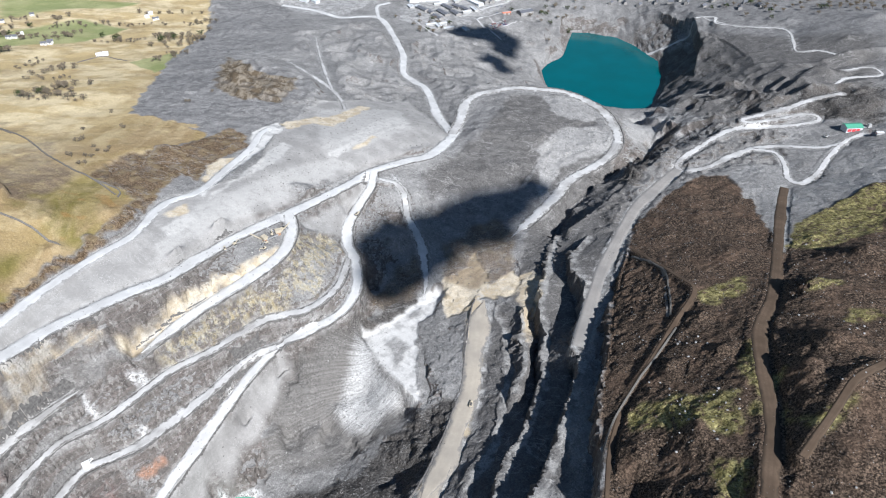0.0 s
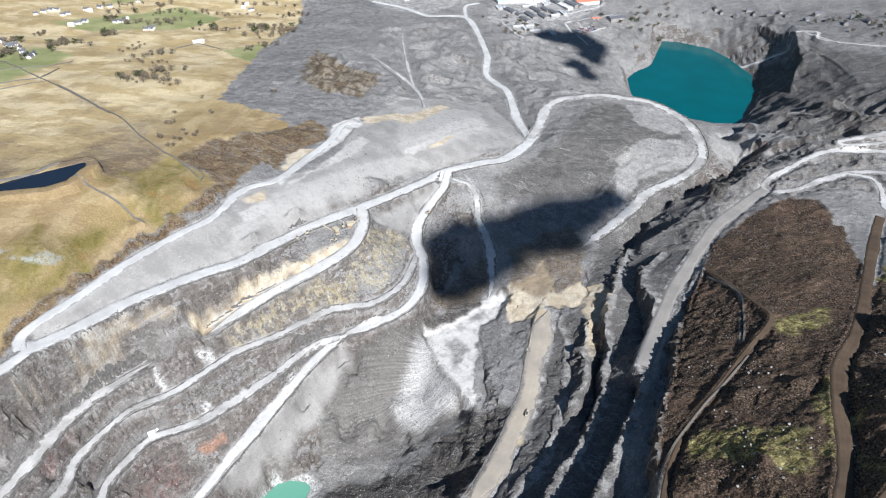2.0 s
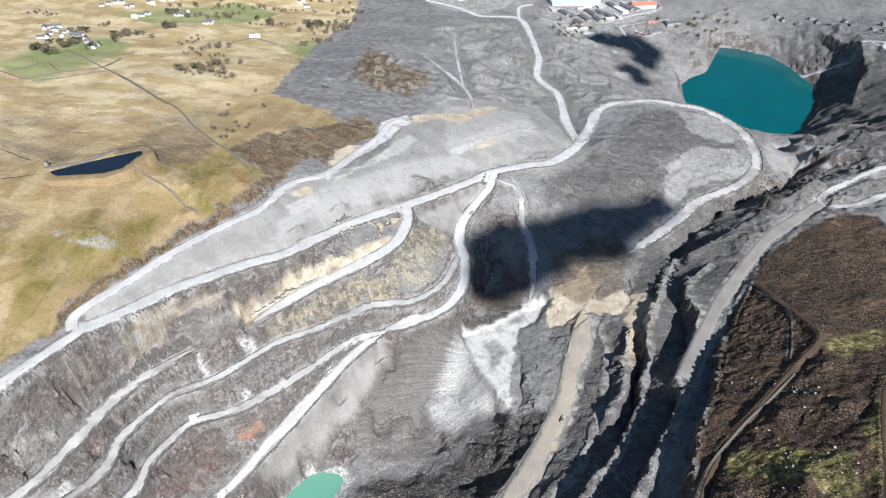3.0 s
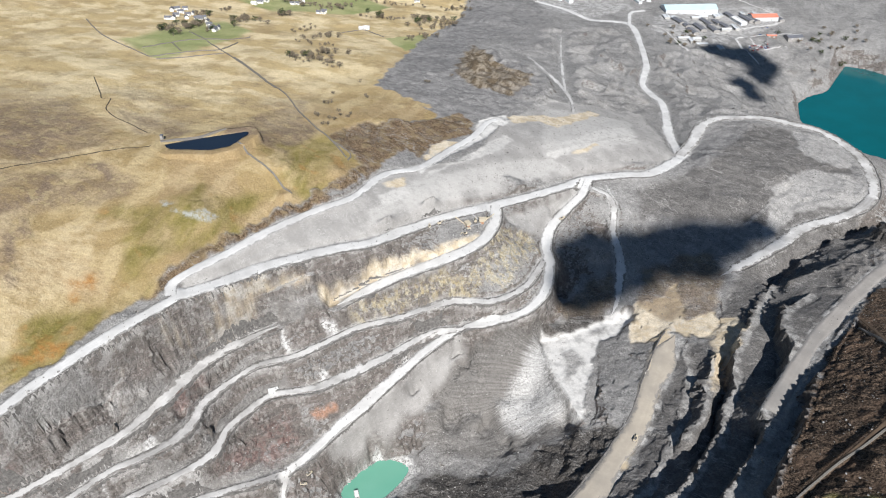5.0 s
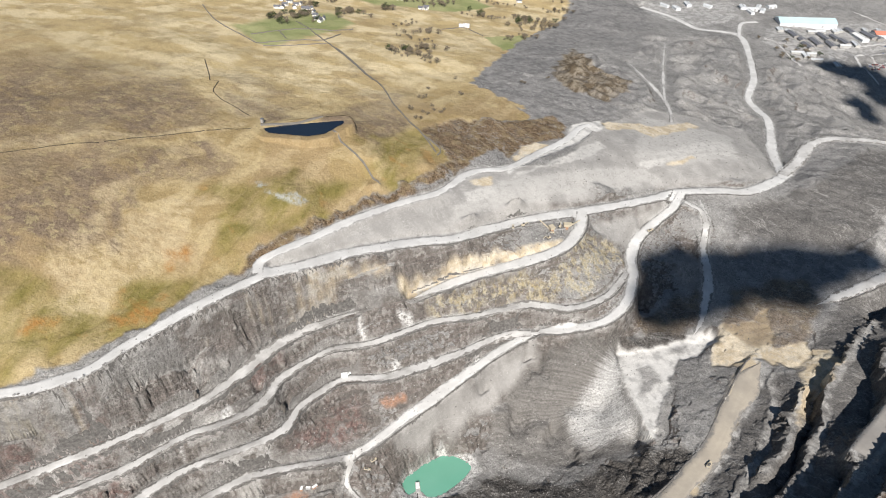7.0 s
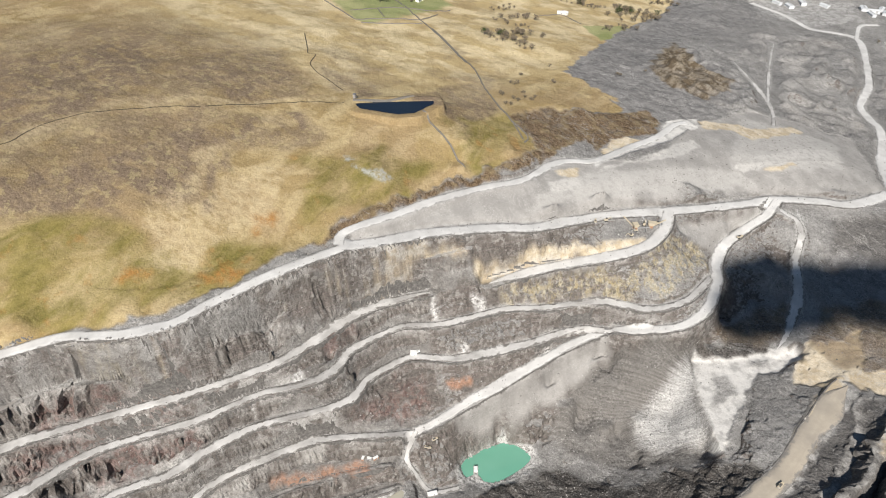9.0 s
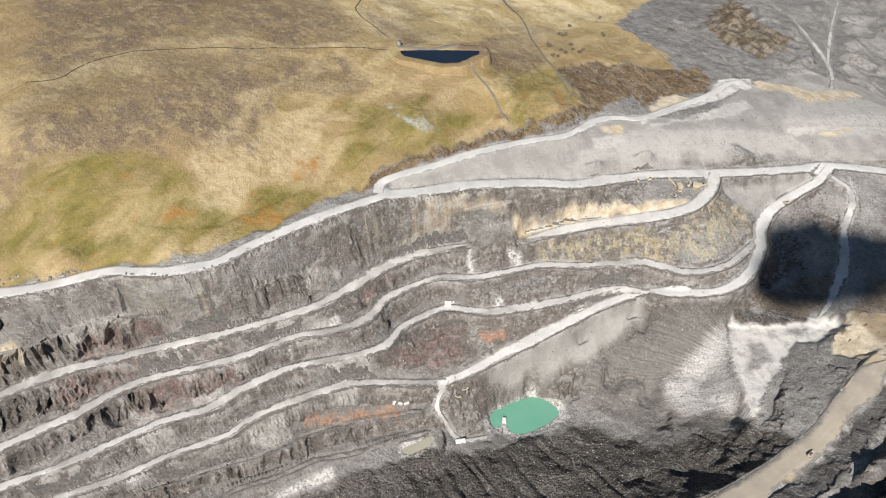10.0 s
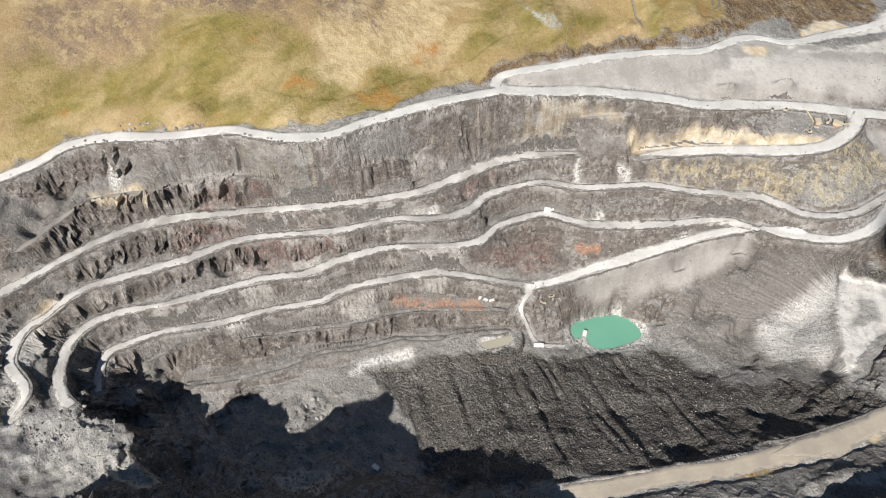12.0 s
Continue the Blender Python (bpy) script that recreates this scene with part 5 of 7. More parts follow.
crag_mask, fell_mask = crag_zone, inside_patches("fells", 12, 45, 12)
push += crag_mask * face * (9 - 6 * smooth(1060, 1120, YY)) * (1 - 2 * np.abs(value_noise(XX, YY, 48, 66)))
# the ledges of the south-east wall wander
wall = smooth(-60, -10, XX) * (1 - smooth(150, 190, XX)) * (1 - smooth(560, 640, YY)) * smooth(1, 7, road_near) * (1 - heather_mask)
sway = wall * (2.6 * fractal(XX, YY, 22, 3, 31) + 1.3 * blocks(XX, YY, 6.0, 33))
PX, PY = XX + sway - push * gx_ / np.maximum(steepness, 0.05), YY - push * gy_ / np.maximum(steepness, 0.05)
fine_noise = fractal(XX, YY, 4.5, 2, 18)
ZZ += 0.35 * face * fine_noise
ZZ += off_road * bare * (0.45 * fractal(XX, YY, 14, 3, 5) + 0.2 * fine_noise) * (1 - 0.75 * tip_mask)
tips = smooth(500, 640, YY) * bare * (1 - face)
ZZ += smooth(2, 22, road_near) * tips * (1 - 0.85 * tip_mask) * (1.8 * fractal(XX, YY, 60, 3, 91) + 1.2 * np.abs(fractal(XX, YY, 17, 2, 94)))
roomy = smooth(1, 20, road_near)
ZZ += roomy * crag_mask * (1 - 0.45 * smooth(1060, 1120, YY)) * (9 * (1 - 2 * np.abs(value_noise(XX, YY, 70, 201))) + 5 * (1 - 2 * np.abs(value_noise(XX, YY, 27, 202))) + 1.6 * fractal(XX, YY, 11, 2, 203))
ZZ += roomy * fell_mask * (5 * (1 - 2 * np.abs(value_noise(XX, YY, 48, 211))) + 2.5 * (1 - 2 * np.abs(value_noise(XX, YY, 19, 212))))
ZZ += off_road * bare * (1 - 0.7 * tip_mask) * 0.5 * np.maximum(0, blocks(XX, YY, 4.0, 221)) * smooth(-0.1, 0.5, value_noise(XX, YY, 40, 222))
stony = inside_patches("stony_hill", 8, 11, 6) * smooth(0, 8, road_near)
ZZ += stony * (3.4 * (1 - 2 * np.abs(value_noise(XX, YY, 24, 341))) + 1.8 * (1 - 2 * np.abs(value_noise(XX, YY, 9, 342))) + 0.8 * np.maximum(0, blocks(XX, YY, 4.0, 343)))
pit_floor = blurred(in_polygon(XX, YY, [(-440, -150), (-200, -150), (-150, 110), (-290, 110), (-345, 40), (-385, -50)]).astype(float), 8)
ZZ += off_road * pit_floor * (3.2 * (1 - 2 * np.abs(value_noise(XX * 0.8 + YY * 0.6, 0.45 * (YY * 0.8 - XX * 0.6), 26, 331))) + 1.8 * (1 - 2 * np.abs(value_noise(XX, YY, 10, 332))) - 1.0)
gully = np.abs(value_noise(XX * 0.37 + YY * 0.93 + 4 * JITTER[45][0], (XX * 0.93 - YY * 0.37) * 0.15, 10.0, 71))
ZZ += off_road * dark_mask * (4.2 * gully - 1.6 + 1.4 * fractal(XX, YY, 24, 3, 7) + 0.5 * fine_noise)
ZZ += off_road * fan_mask * (0.3 * fine_noise)
ZZ += off_road * grass_mask * (2.6 * fractal(XX, YY, 90, 4, 13) + 0.25 * fine_noise)
ZZ += off_road * heather_mask * (1.8 * fractal(XX, YY, 40, 4, 17) + 0.8 * fine_noise)
# the tipping plateau above the scree fan is level
shelf = inside_patches("plateau", 1.0, 11, 7)
ZZ += shelf * off_road * (61.5 + 6.0 * np.clip((YY - 433) / 124, 0, 1) + 0.25 * fine_noise - ZZ)
for name, (_, points) in WATERS.items():
    pool = in_polygon(XX, YY, points)
    ring = np.array([*points, points[0]], float)
    reach = 60 if name == "far_lake" else 12
    d, _ = line_distance(XX, YY, ring, reach)
    ZZ = np.where(pool, np.minimum(ZZ, points[0][2] - 0.4 - 0.25 * np.minimum(d, 12)), ZZ)
    if name == "far_lake":
        ZZ = np.where(~pool & (d < 60), np.minimum(ZZ, 0.4 + 0.85 * d + 5 * np.abs(value_noise(XX, YY, 18, 351)) * smooth(2, 14, d)), ZZ)
    ZZ = np.where(~pool & (d < 12), np.maximum(ZZ, points[0][2] + np.minimum(0.12 * d, 0.6)), ZZ)


def ground_height(x, y):
    """The finished ground's height at places, singly or as arrays."""
    x, y = np.asarray(x, float), np.asarray(y, float)
    i = np.clip(np.searchsorted(GX, x) - 1, 0, len(GX) - 2)
    j = np.clip(np.searchsorted(GY, y) - 1, 0, len(GY) - 2)
    fu, fv = (x - GX[i]) / (GX[i + 1] - GX[i]), (y - GY[j]) / (GY[j + 1] - GY[j])
    return (ZZ[j, i] * (1 - fu) + ZZ[j, i + 1] * fu) * (1 - fv) + (ZZ[j + 1, i] * (1 - fu) + ZZ[j + 1, i + 1] * fu) * fv


def build_ground():
    ny, nx = XX.shape
    me = bpy.data.meshes.new("ground")
    me.vertices.add(nx * ny)
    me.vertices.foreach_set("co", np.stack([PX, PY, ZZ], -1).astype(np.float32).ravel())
    idx = np.arange(nx * ny).reshape(ny, nx)
    quads = np.stack([idx[:-1, :-1], idx[:-1, 1:], idx[1:, 1:], idx[1:, :-1]], -1).reshape(-1, 4)
    me.loops.add(quads.size)
    me.loops.foreach_set("vertex_index", quads.astype(np.int32).ravel())
    me.polygons.add(len(quads))
    me.polygons.foreach_set("loop_start", (4 * np.arange(len(quads))).astype(np.int32))
    me.update(calc_edges=True)
    me.polygons.foreach_set("use_smooth", ((face * (1 - dark_mask) < 0.5) | (fan_mask > 0.3) | (YY > 1060))[:-1, :-1].ravel())
    dust = np.clip(1 - smooth(0.0, 4.5, road_near), 0, 1) * (1 - heather_mask) * (1 - 0.8 * grass_mask)
    def most(*masks):
        return np.maximum.reduce(masks)

    tan = most(inside_patches("tan", 3, 11, 2), inside_patches("tan_bank", 2.5, 11, 1), inside_patches("wall_tan", 3, 11, 1), inside_patches("tan_pad", 2.5, 11, 1), 0.7 * inside_patches("strip_flat", 1.5, 11, 1))
    pale = most(inside_patches("pale_slab", 2.5, 11, 1), 0.6 * inside_patches("rock_pale", 2.5, 11, 1), 0.55 * inside_patches("tip_pale", 5, 11, 4), 0.5 * inside_patches("mound_pale", 5, 11, 2), 0.9 * inside_patches("pit_pale", 3, 11, 1), 0.2 * inside_patches("grey_spill", 4, 11, 2))
    level = most(inside_patches("plateau", 2.5, 11, 1) * (1 - 0.75 * inside_patches("dull_spot", 4, 11, 3)), inside_patches("apron", 1.5, 11, 1))
    waste = most(inside_patches("dark_spoil", 5), inside_patches("slate_inset", 2.5, 11, 1), inside_patches("mound_dark", 6, 11, 4), 0.6 * inside_patches("spoil_low", 4, 11, 2))
    soils = {
        "soil_a": (grass_mask, heather_mask, tan),
        "soil_b": (inside_patches("white_scree", 6, 11, 40), most(dark_mask, inside_patches("ridge_cap", 4, 11, 2), 0.35 * inside_patches("stony_hill", 8, 11, 4), 0.65 * inside_patches("slate_and_shade", 6, 11, 8) * (1 - 0.85 * inside_patches("mound_pale", 5, 11, 2))), inside_patches("red", 5, 11, 6)),
        "soil_c": (waste, inside_patches("olive", 5, 11, 2), inside_patches("field", 2)),
        "soil_d": (inside_patches("wet_grass", 24, 45, 16), most(inside_patches("burnt", 24, 45, 4), 0.7 * inside_patches("burnt_thin", 24, 45, 16)), dust),
        "soil_e": (most(inside_patches("brown_bank", 4, 11, 1), 0.7 * inside_patches("earth_and_shade", 5, 11, 6)), inside_patches("ochre_face", 5, 11, 6), inside_patches("works_yard", 5)),
        "soil_f": (fan_mask, inside_patches("rough", 6, 11, 2), ledge * (1 - smooth(0.35, 0.7, steepness))),
        "soil_g": (tip_mask, face, broad(inside_patches("hazed_pasture", 40, 45, 20), 4, 120)),
        "soil_h": (inside_patches("white_rim", 2.6, 11, 1), level, bench_mask),
        "soil_i": (pale, inside_patches("orange", 2.5, 11, 1), inside_patches("rust", 7, 11, 4)),
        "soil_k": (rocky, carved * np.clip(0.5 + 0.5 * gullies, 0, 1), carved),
        "soil_j": (inside_patches("worn_streak", 14, 45, 6), inside_patches("wet_flat", 3, 11, 1), inside_patches("ochre_pool", 2.5, 11, 2)),
    }
    for name, channels in soils.items():
        layer = me.attributes.new(name, "FLOAT_COLOR", "POINT")
        layer.data.foreach_set("color", np.stack([*channels, np.ones(XX.shape)], -1).astype(np.float32).ravel())
    me.materials.append(GROUND)
    ob = new("ground", me)
    return tagged(ob, "grey slate quarry benches below straw-coloured grass moor and dark heather", "ground", kind="structure")


build_ground()


# ---- roads and tracks ----
def build_road(name, width, points, material, label, lift, kind=""):
    line = spline(points, 2.5)
    along = np.gradient(line[:, :2], axis=0)
    along /= np.maximum(np.linalg.norm(along, axis=1, keepdims=True), 1e-6)
    side = np.stack([along[:, 1], -along[:, 0]], -1)
    s = np.arange(len(line)) * 2.5
    loose = {"crusher_road": (0, 1), "bench_road_a": (1, 0), "upper_road": (0, 0), "bench_road_b": (0, 1), "slope_track": (0, 1), "slope_branch": (0, 1), "tip_road": (0, 1), "gully_road": (0, 1), "pit_road": (0, 1), "tan_road": (1, 1)}.get(kind, (0, 0))
    steps = np.array((-1.0, -0.92, -0.5, 0.0, 0.5, 0.92, 1.0))
    w, count = len(steps), len(line)
    half = np.stack([0.5 * width * (1 + (0.42 if width < 10.5 or width > 19 else 0.2) * value_noise(s + 7 * width, s * 0, 30.0, seed) + 0.10 * value_noise(s, s * 0 + 3, 6.0, seed + 1)) for seed in (40, 49)])
    if loose[0]:
        half = half * smooth(-6, 34, s)
    if loose[1]:
        half = half * smooth(-6, 34, s[-1] - s)
    reach = np.where(steps[None, :] < 0, half[0][:, None], half[1][:, None]) * steps[None, :]
    x, y = line[:, :1] + side[:, :1] * reach, line[:, 1:2] + side[:, 1:2] * reach
    z = ground_height(x, y) + np.where(np.abs(steps) < 0.99, lift, -0.25)[None, :]
    verts = np.stack([x, y, z], -1).reshape(-1, 3).tolist()
    across = np.broadcast_to(0.5 + 0.5 * steps, (count, w)).ravel().tolist()
    faces = [(k * w + m, k * w + m + 1, k * w + m + 1 + w, k * w + m + w) for k in range(count - 1) for m in range(w - 1)]
    ob = mesh_object(name, verts, [f[::-1] for f in faces], material, shade=True)
    layer = ob.data.attributes.new("across", "FLOAT_COLOR", "POINT")
    layer.data.foreach_set("color", [v for a in across for v in (a, a, a, 1.0)])
    return tagged(ob, label, "road", kind="structure")


SANDY, PEATY, STONY = ("tan_road", "tan_road_low"), ("moor_track", "ridge_track", "wall_track"), ()
GREYISH = ("switchback_road", "hill_road", "lake_road_a", "lake_road_b", "bench_road_a", "bench_road_b", "bench_road_c", "bench_road_d", "slope_track", "slope_branch", "pond_track", "strip_bench", "gully_road", "tip_road")
for number, (name, (width, points)) in enumerate(ROADS.items()):
    if name in SANDY:
        material, label = SAND_ROAD, "sandy brown haul road along a quarry ledge"
    elif name in PEATY:
        material, label = MOOR_ROAD, "brown peaty vehicle track over heather moor"
    elif name == "spur_road":
        material, label = DULL_ROAD, "dull grey-brown gravel road along the quarry edge"
    elif name in STONY:
        material, label = STONE_TRACK, "narrow stony grey track"
    elif name in GREYISH:
        material, label = GREY_ROAD, "pale grey gravel road on a slate quarry bench"
    else:
        material, label = HAUL, "white dusty slate haul road with wheel ruts"
    build_road("road", width, points, material, label, 0.18 + 0.02 * (number % 8), name)


build_road("road", 4.5, BERMS["strip_bench"][1][-7:], DULL_ROAD, "dull grey-brown quarry track on a high bench", 0.15)


# ---- waters ----
def build_water(points, material, label):
    ring = spline([*points, points[0]], 3.0)[:-1]
    bm = bmesh.new()
    verts = [bm.verts.new((p[0] + 0.6 * float(value_noise(p[0], p[1], 7, 3)), p[1], points[0][2])) for p in ring]
    bm.faces.new(verts)
    bmesh.ops.triangulate(bm, faces=bm.faces)
    bmesh.ops.recalc_face_normals(bm, faces=bm.faces)
    if sum(f.normal.z for f in bm.faces) < 0:
        bmesh.ops.reverse_faces(bm, faces=bm.faces)
    me = bpy.data.meshes.new("water")
    bm.to_mesh(me)
    bm.free()
    me.materials.append(material)
    return tagged(new("water", me), label, "water", kind="structure")


build_water(WATERS["pond"][1], MINT, "milky mint-green pond on the quarry floor")
build_water(WATERS["far_lake"][1], TEAL, "deep teal lake in an old flooded quarry pit")
build_water(WATERS["moor_pond"][1], PEAT, "dark blue triangular reservoir on grassy moor")
build_water(WATERS["white_pond"][1], MILK, "small cloudy pool with a white rim")


# ---- bunds: low rubble banks along the outer edge of the haul roads ----
BUND = plain("slate_rubble_bund", (0.155, 0.147, 0.14), 0.95, 0.5, 2.5)


def build_bund(points, width, material, sides=(-1, 1)):
    line = spline(points, 2.0)
    along = np.gradient(line[:, :2], axis=0)
    along /= np.maximum(np.linalg.norm(along, axis=1, keepdims=True), 1e-6)
    side = np.stack([along[:, 1], -along[:, 0]], -1)
    verts, faces = [], []
    for sign in sides:
        start = len(verts)
        s = np.arange(len(line)) * 2.0
        out = sign * (0.5 * width + 0.9 + 0.5 * value_noise(s, s * 0 + sign, 9.0, 55))
        crest = 0.75 + 0.55 * value_noise(s, s * 0 + 5 + sign, 4.0, 56)
        # only where the ground falls away beyond the road
        far = ground_height(line[:, 0] + side[:, 0] * sign * (0.5 * width + 9), line[:, 1] + side[:, 1] * sign * (0.5 * width + 9))
        drop = smooth(0.5, 3.5, line[:, 2] - far)
        crest = np.maximum(crest, 0.2) * drop - 0.4 * (1 - drop)
        # none across the mouth of another road
        i = np.clip(np.searchsorted(GX, line[:, 0] + side[:, 0] * out), 0, len(GX) - 1)
        j = np.clip(np.searchsorted(GY, line[:, 1] + side[:, 1] * out), 0, len(GY) - 1)
        crest = np.where(road_near[j, i] < -0.6, -0.9, crest)
        for off, up in ((-1.1, -0.3), (-0.3, 1.0), (0.3, 1.0), (1.3, -0.6)):
            x, y = line[:, 0] + side[:, 0] * (out + sign * off), line[:, 1] + side[:, 1] * (out + sign * off)
            base = ground_height(x, y)
            verts += np.stack([x, y, base + (crest * up if up > 0 else up)], -1).tolist()
        n = len(line)
        for m in range(3):
            for k in range(n - 1):
                a = start + m * n + k
                faces.append((a, a + 1, a + 1 + n, a + n))
    return tagged(mesh_object("bund", verts, faces, material, shade=False), "low grey rubble bank along a haul road edge", "bund", kind="structure")


for name in ("rim_road", "haul_road", "crusher_road", "bench_road_a", "bench_road_b", "bench_road_c", "bench_road_d", "pit_road", "ramp_road", "tip_road", "tan_road", "far_haul_road"):
    build_bund(ROADS[name][1], ROADS[name][0], BUND)
for name in ("bench_e", "bench_f"):
    build_bund(BERMS[name][1], BERMS[name][0], BUND)


# ---- clouds, far above the camera ----
CLOUD = plain("cloud_white", (0.85, 0.85, 0.86), 1.0, 0.05, 60)


def build_cloud(puffs, base):
    """A lumpy cloud whose shade falls round the given ground places (x, y, radius)."""
    bm = bmesh.new()
    for x, y, r in puffs:
        foot = Vector((x, y, 95.0))
        centre = foot + to_sun * ((base - foot.z) / to_sun.z)
        for k in range(7):
            a = k * 2.4
            d = r * 0.55 * (k / 6) ** 0.5
            m = Matrix.Translation(centre + Vector((d * math.cos(a), d * math.sin(a), 6 * math.sin(k * 1.7)))) @ Matrix.Diagonal((1, 1, 0.5, 1))
            made = bmesh.ops.create_icosphere(bm, subdivisions=3, radius=r * (0.62 + 0.08 * math.sin(k * 3.1)), matrix=m)
            for v in made["verts"]:
                v.co += (v.co - centre).normalized() * r * 0.16 * noise.noise(v.co * (3.2 / r))
    me = bpy.data.meshes.new("cloud")
    bm.to_mesh(me)
    bm.free()
    me.materials.append(CLOUD)
    return tagged(new("cloud", me), "small white cumulus cloud drifting over the quarry", "cloud", kind="structure")


build_cloud([(-86, 628, 30), (-62, 596, 34), (-48, 560, 26), (-24, 660, 38), (24, 692, 40), (68, 716, 36), (-24, 620, 30), (96, 740, 24), (-70, 660, 24), (-78, 580, 26), (-30, 586, 30), (-63, 566, 30), (-32, 584, 30), (-20, 611, 30), (-58, 604, 30), (40, 716, 30), (76, 725, 30), (-4, 616, 26), (30, 651, 26), (59, 661, 26), (-22, 645, 26), (107, 751, 26), (9, 685, 26)], 1400)
build_cloud([(70, 1400, 44), (118, 1400, 46), (158, 1372, 42), (156, 1318, 34), (120, 1255, 30), (140, 1215, 24)], 1400)


# ---- building blocks for the things ----
def part(name, bm, material, parent, label=""):
    """Links a bmesh as one mesh object under a thing or a part."""
    me = bpy.data.meshes.new(name)
    bm.to_mesh(me)
    bm.free()
    me.materials.append(material)
    ob = new(name, me)
    ob.parent = parent
    return tagged(ob, label) if label else ob


def thing(name, x, y, turn=0.0, z=None, sink=0.0):
    """An Empty on the ground that carries the parts of a thing."""
    ob = new(name)
    ob.matrix_basis = Matrix.Translation((x, y, float(ground_height(x, y)) - sink if z is None else z)) @ Matrix.Rotation(turn, 4, "Z")
    return ob


def box(bm, sx, sy, sz, x=0, y=0, z=0, bevel=0.0, taper=1.0):
    """A box that stands on z, with its edges eased."""
    made = bmesh.ops.create_cube(bm, size=1, matrix=Matrix.Translation((x, y, z + sz / 2)) @ Matrix.Diagonal((sx, sy, sz, 1)))
    if taper != 1.0:
        for v in made["verts"]:
            if v.co.z > z + sz / 2:
                v.co.x, v.co.y = x + (v.co.x - x) * taper, y + (v.co.y - y) * taper
    if bevel:
        edges = list({e for v in made["verts"] for e in v.link_edges})
        bmesh.ops.bevel(bm, geom=edges, offset=bevel, segments=1, affect="EDGES")
    return bm


def gable(bm, length, width, eaves, rise, over=0.4, thick=0.25):
    """A pitched roof along x, with thickness and overhang."""
    hl, hw = length / 2 + over, width / 2 + over
    slope = rise / (width / 2)
    low = eaves - slope * over
    ring = [(-hw, low), (0, eaves + rise), (hw, low), (hw, low - thick), (0, eaves + rise - thick), (-hw, low - thick)]
    ends = [[bm.verts.new((sx * hl, y, z)) for y, z in ring] for sx in (-1, 1)]
    for k in range(6):
        bm.faces.new((ends[0][k], ends[0][(k + 1) % 6], ends[1][(k + 1) % 6], ends[1][k]))
    for side in ends:
        bm.faces.new((side[0], side[1], side[4], side[5]))
        bm.faces.new((side[1], side[2], side[3], side[4]))
    bmesh.ops.recalc_face_normals(bm, faces=bm.faces)
    return bm


def gabled_walls(bm, length, width, eaves, rise, foot=-2.0):
    """Walls of a building with pointed end walls, footed below the ground."""
    hl, hw = length / 2, width / 2
    ring = [(-hw, foot), (-hw, eaves), (0, eaves + rise - 0.3), (hw, eaves), (hw, foot)]
    ends = [[bm.verts.new((sx * hl, y, z)) for y, z in ring] for sx in (-1, 1)]
    for k in range(5):
        bm.faces.new((ends[0][k], ends[0][(k + 1) % 5], ends[1][(k + 1) % 5], ends[1][k]))
    bm.faces.new(ends[0])
    bm.faces.new(ends[1])
    bmesh.ops.recalc_face_normals(bm, faces=bm.faces)
    return bm


WHITE_WALL = plain("white_render", (0.78, 0.77, 0.74), 0.8, 0.12)
STONE_WALL = plain("grey_stone_wall", (0.33, 0.315, 0.30), 0.9, 0.35)
SLATE_ROOF = plain("blue_grey_slate_roof", (0.155, 0.16, 0.18), 0.55, 0.3)
PALE_ROOF = plain("pale_sheet_roof", (0.62, 0.64, 0.66), 0.5, 0.15)
BLUE_ROOF = plain("pale_blue_sheet_roof", (0.50, 0.68, 0.74), 0.5, 0.1, 12)
RED_ROOF = plain("orange_red_sheet_roof", (0.62, 0.235, 0.16), 0.6, 0.15, 8)
GREEN_ROOF = plain("green_sheet_roof", (0.10, 0.36, 0.24), 0.5, 0.15)
GLASS = plain("dark_window_glass", (0.02, 0.024, 0.028), 0.12, 0.05)
BRICK = plain("brown_chimney_stone", (0.22, 0.17, 0.14), 0.9, 0.3)
STEEL = plain("grey_painted_steel", (0.40, 0.40, 0.40), 0.5, 0.25, 0.8)
RUST = plain("rusty_orange_steel", (0.42, 0.25, 0.16), 0.7, 0.35, 0.8)
YELLOW = plain("dusty_yellow_machine_paint", (0.56, 0.49, 0.37), 0.45, 0.2, 0.8)
RED_PAINT = plain("red_paint", (0.62, 0.07, 0.08), 0.5, 0.15)
TYRE = plain("black_rubber", (0.025, 0.025, 0.026), 0.85, 0.2)
WHITE_PAINT = plain("white_paint", (0.80, 0.80, 0.79), 0.4, 0.1)
CONCRETE = plain("grey_concrete", (0.45, 0.44, 0.42), 0.85, 0.25)
CAR_PAINTS = [plain("car_paint_" + k, c, 0.3, 0.05) for k, c in (("white", (0.8, 0.8, 0.8)), ("silver", (0.5, 0.51, 0.53)), ("black", (0.03, 0.03, 0.035)), ("blue", (0.04, 0.09, 0.25)), ("red", (0.42, 0.03, 0.03)), ("grey", (0.2, 0.2, 0.21)))]


def foliage(name, low, high):
    n = Nodes(name)
    pick = n.add("ShaderNodeNewGeometry").outputs["Random Per Island"]
    tint = n.mix(n.span(pick, 0, 1), low, high)
    tint = n.mix(n.span(n.noise(1.3, 3), 0.35, 0.7, 0, 0.5), tint, low)
    return n.finish(tint, 0.8, 0.0, 0.1)


TWIGS = foliage("bare_brown_twigs", (0.12, 0.098, 0.075), (0.27, 0.23, 0.17))
EVERGREEN = foliage("dark_evergreen_leaves", (0.03, 0.042, 0.02), (0.085, 0.105, 0.045))
BARK = plain("grey_brown_bark", (0.12, 0.10, 0.085), 0.9, 0.4, 0.4)


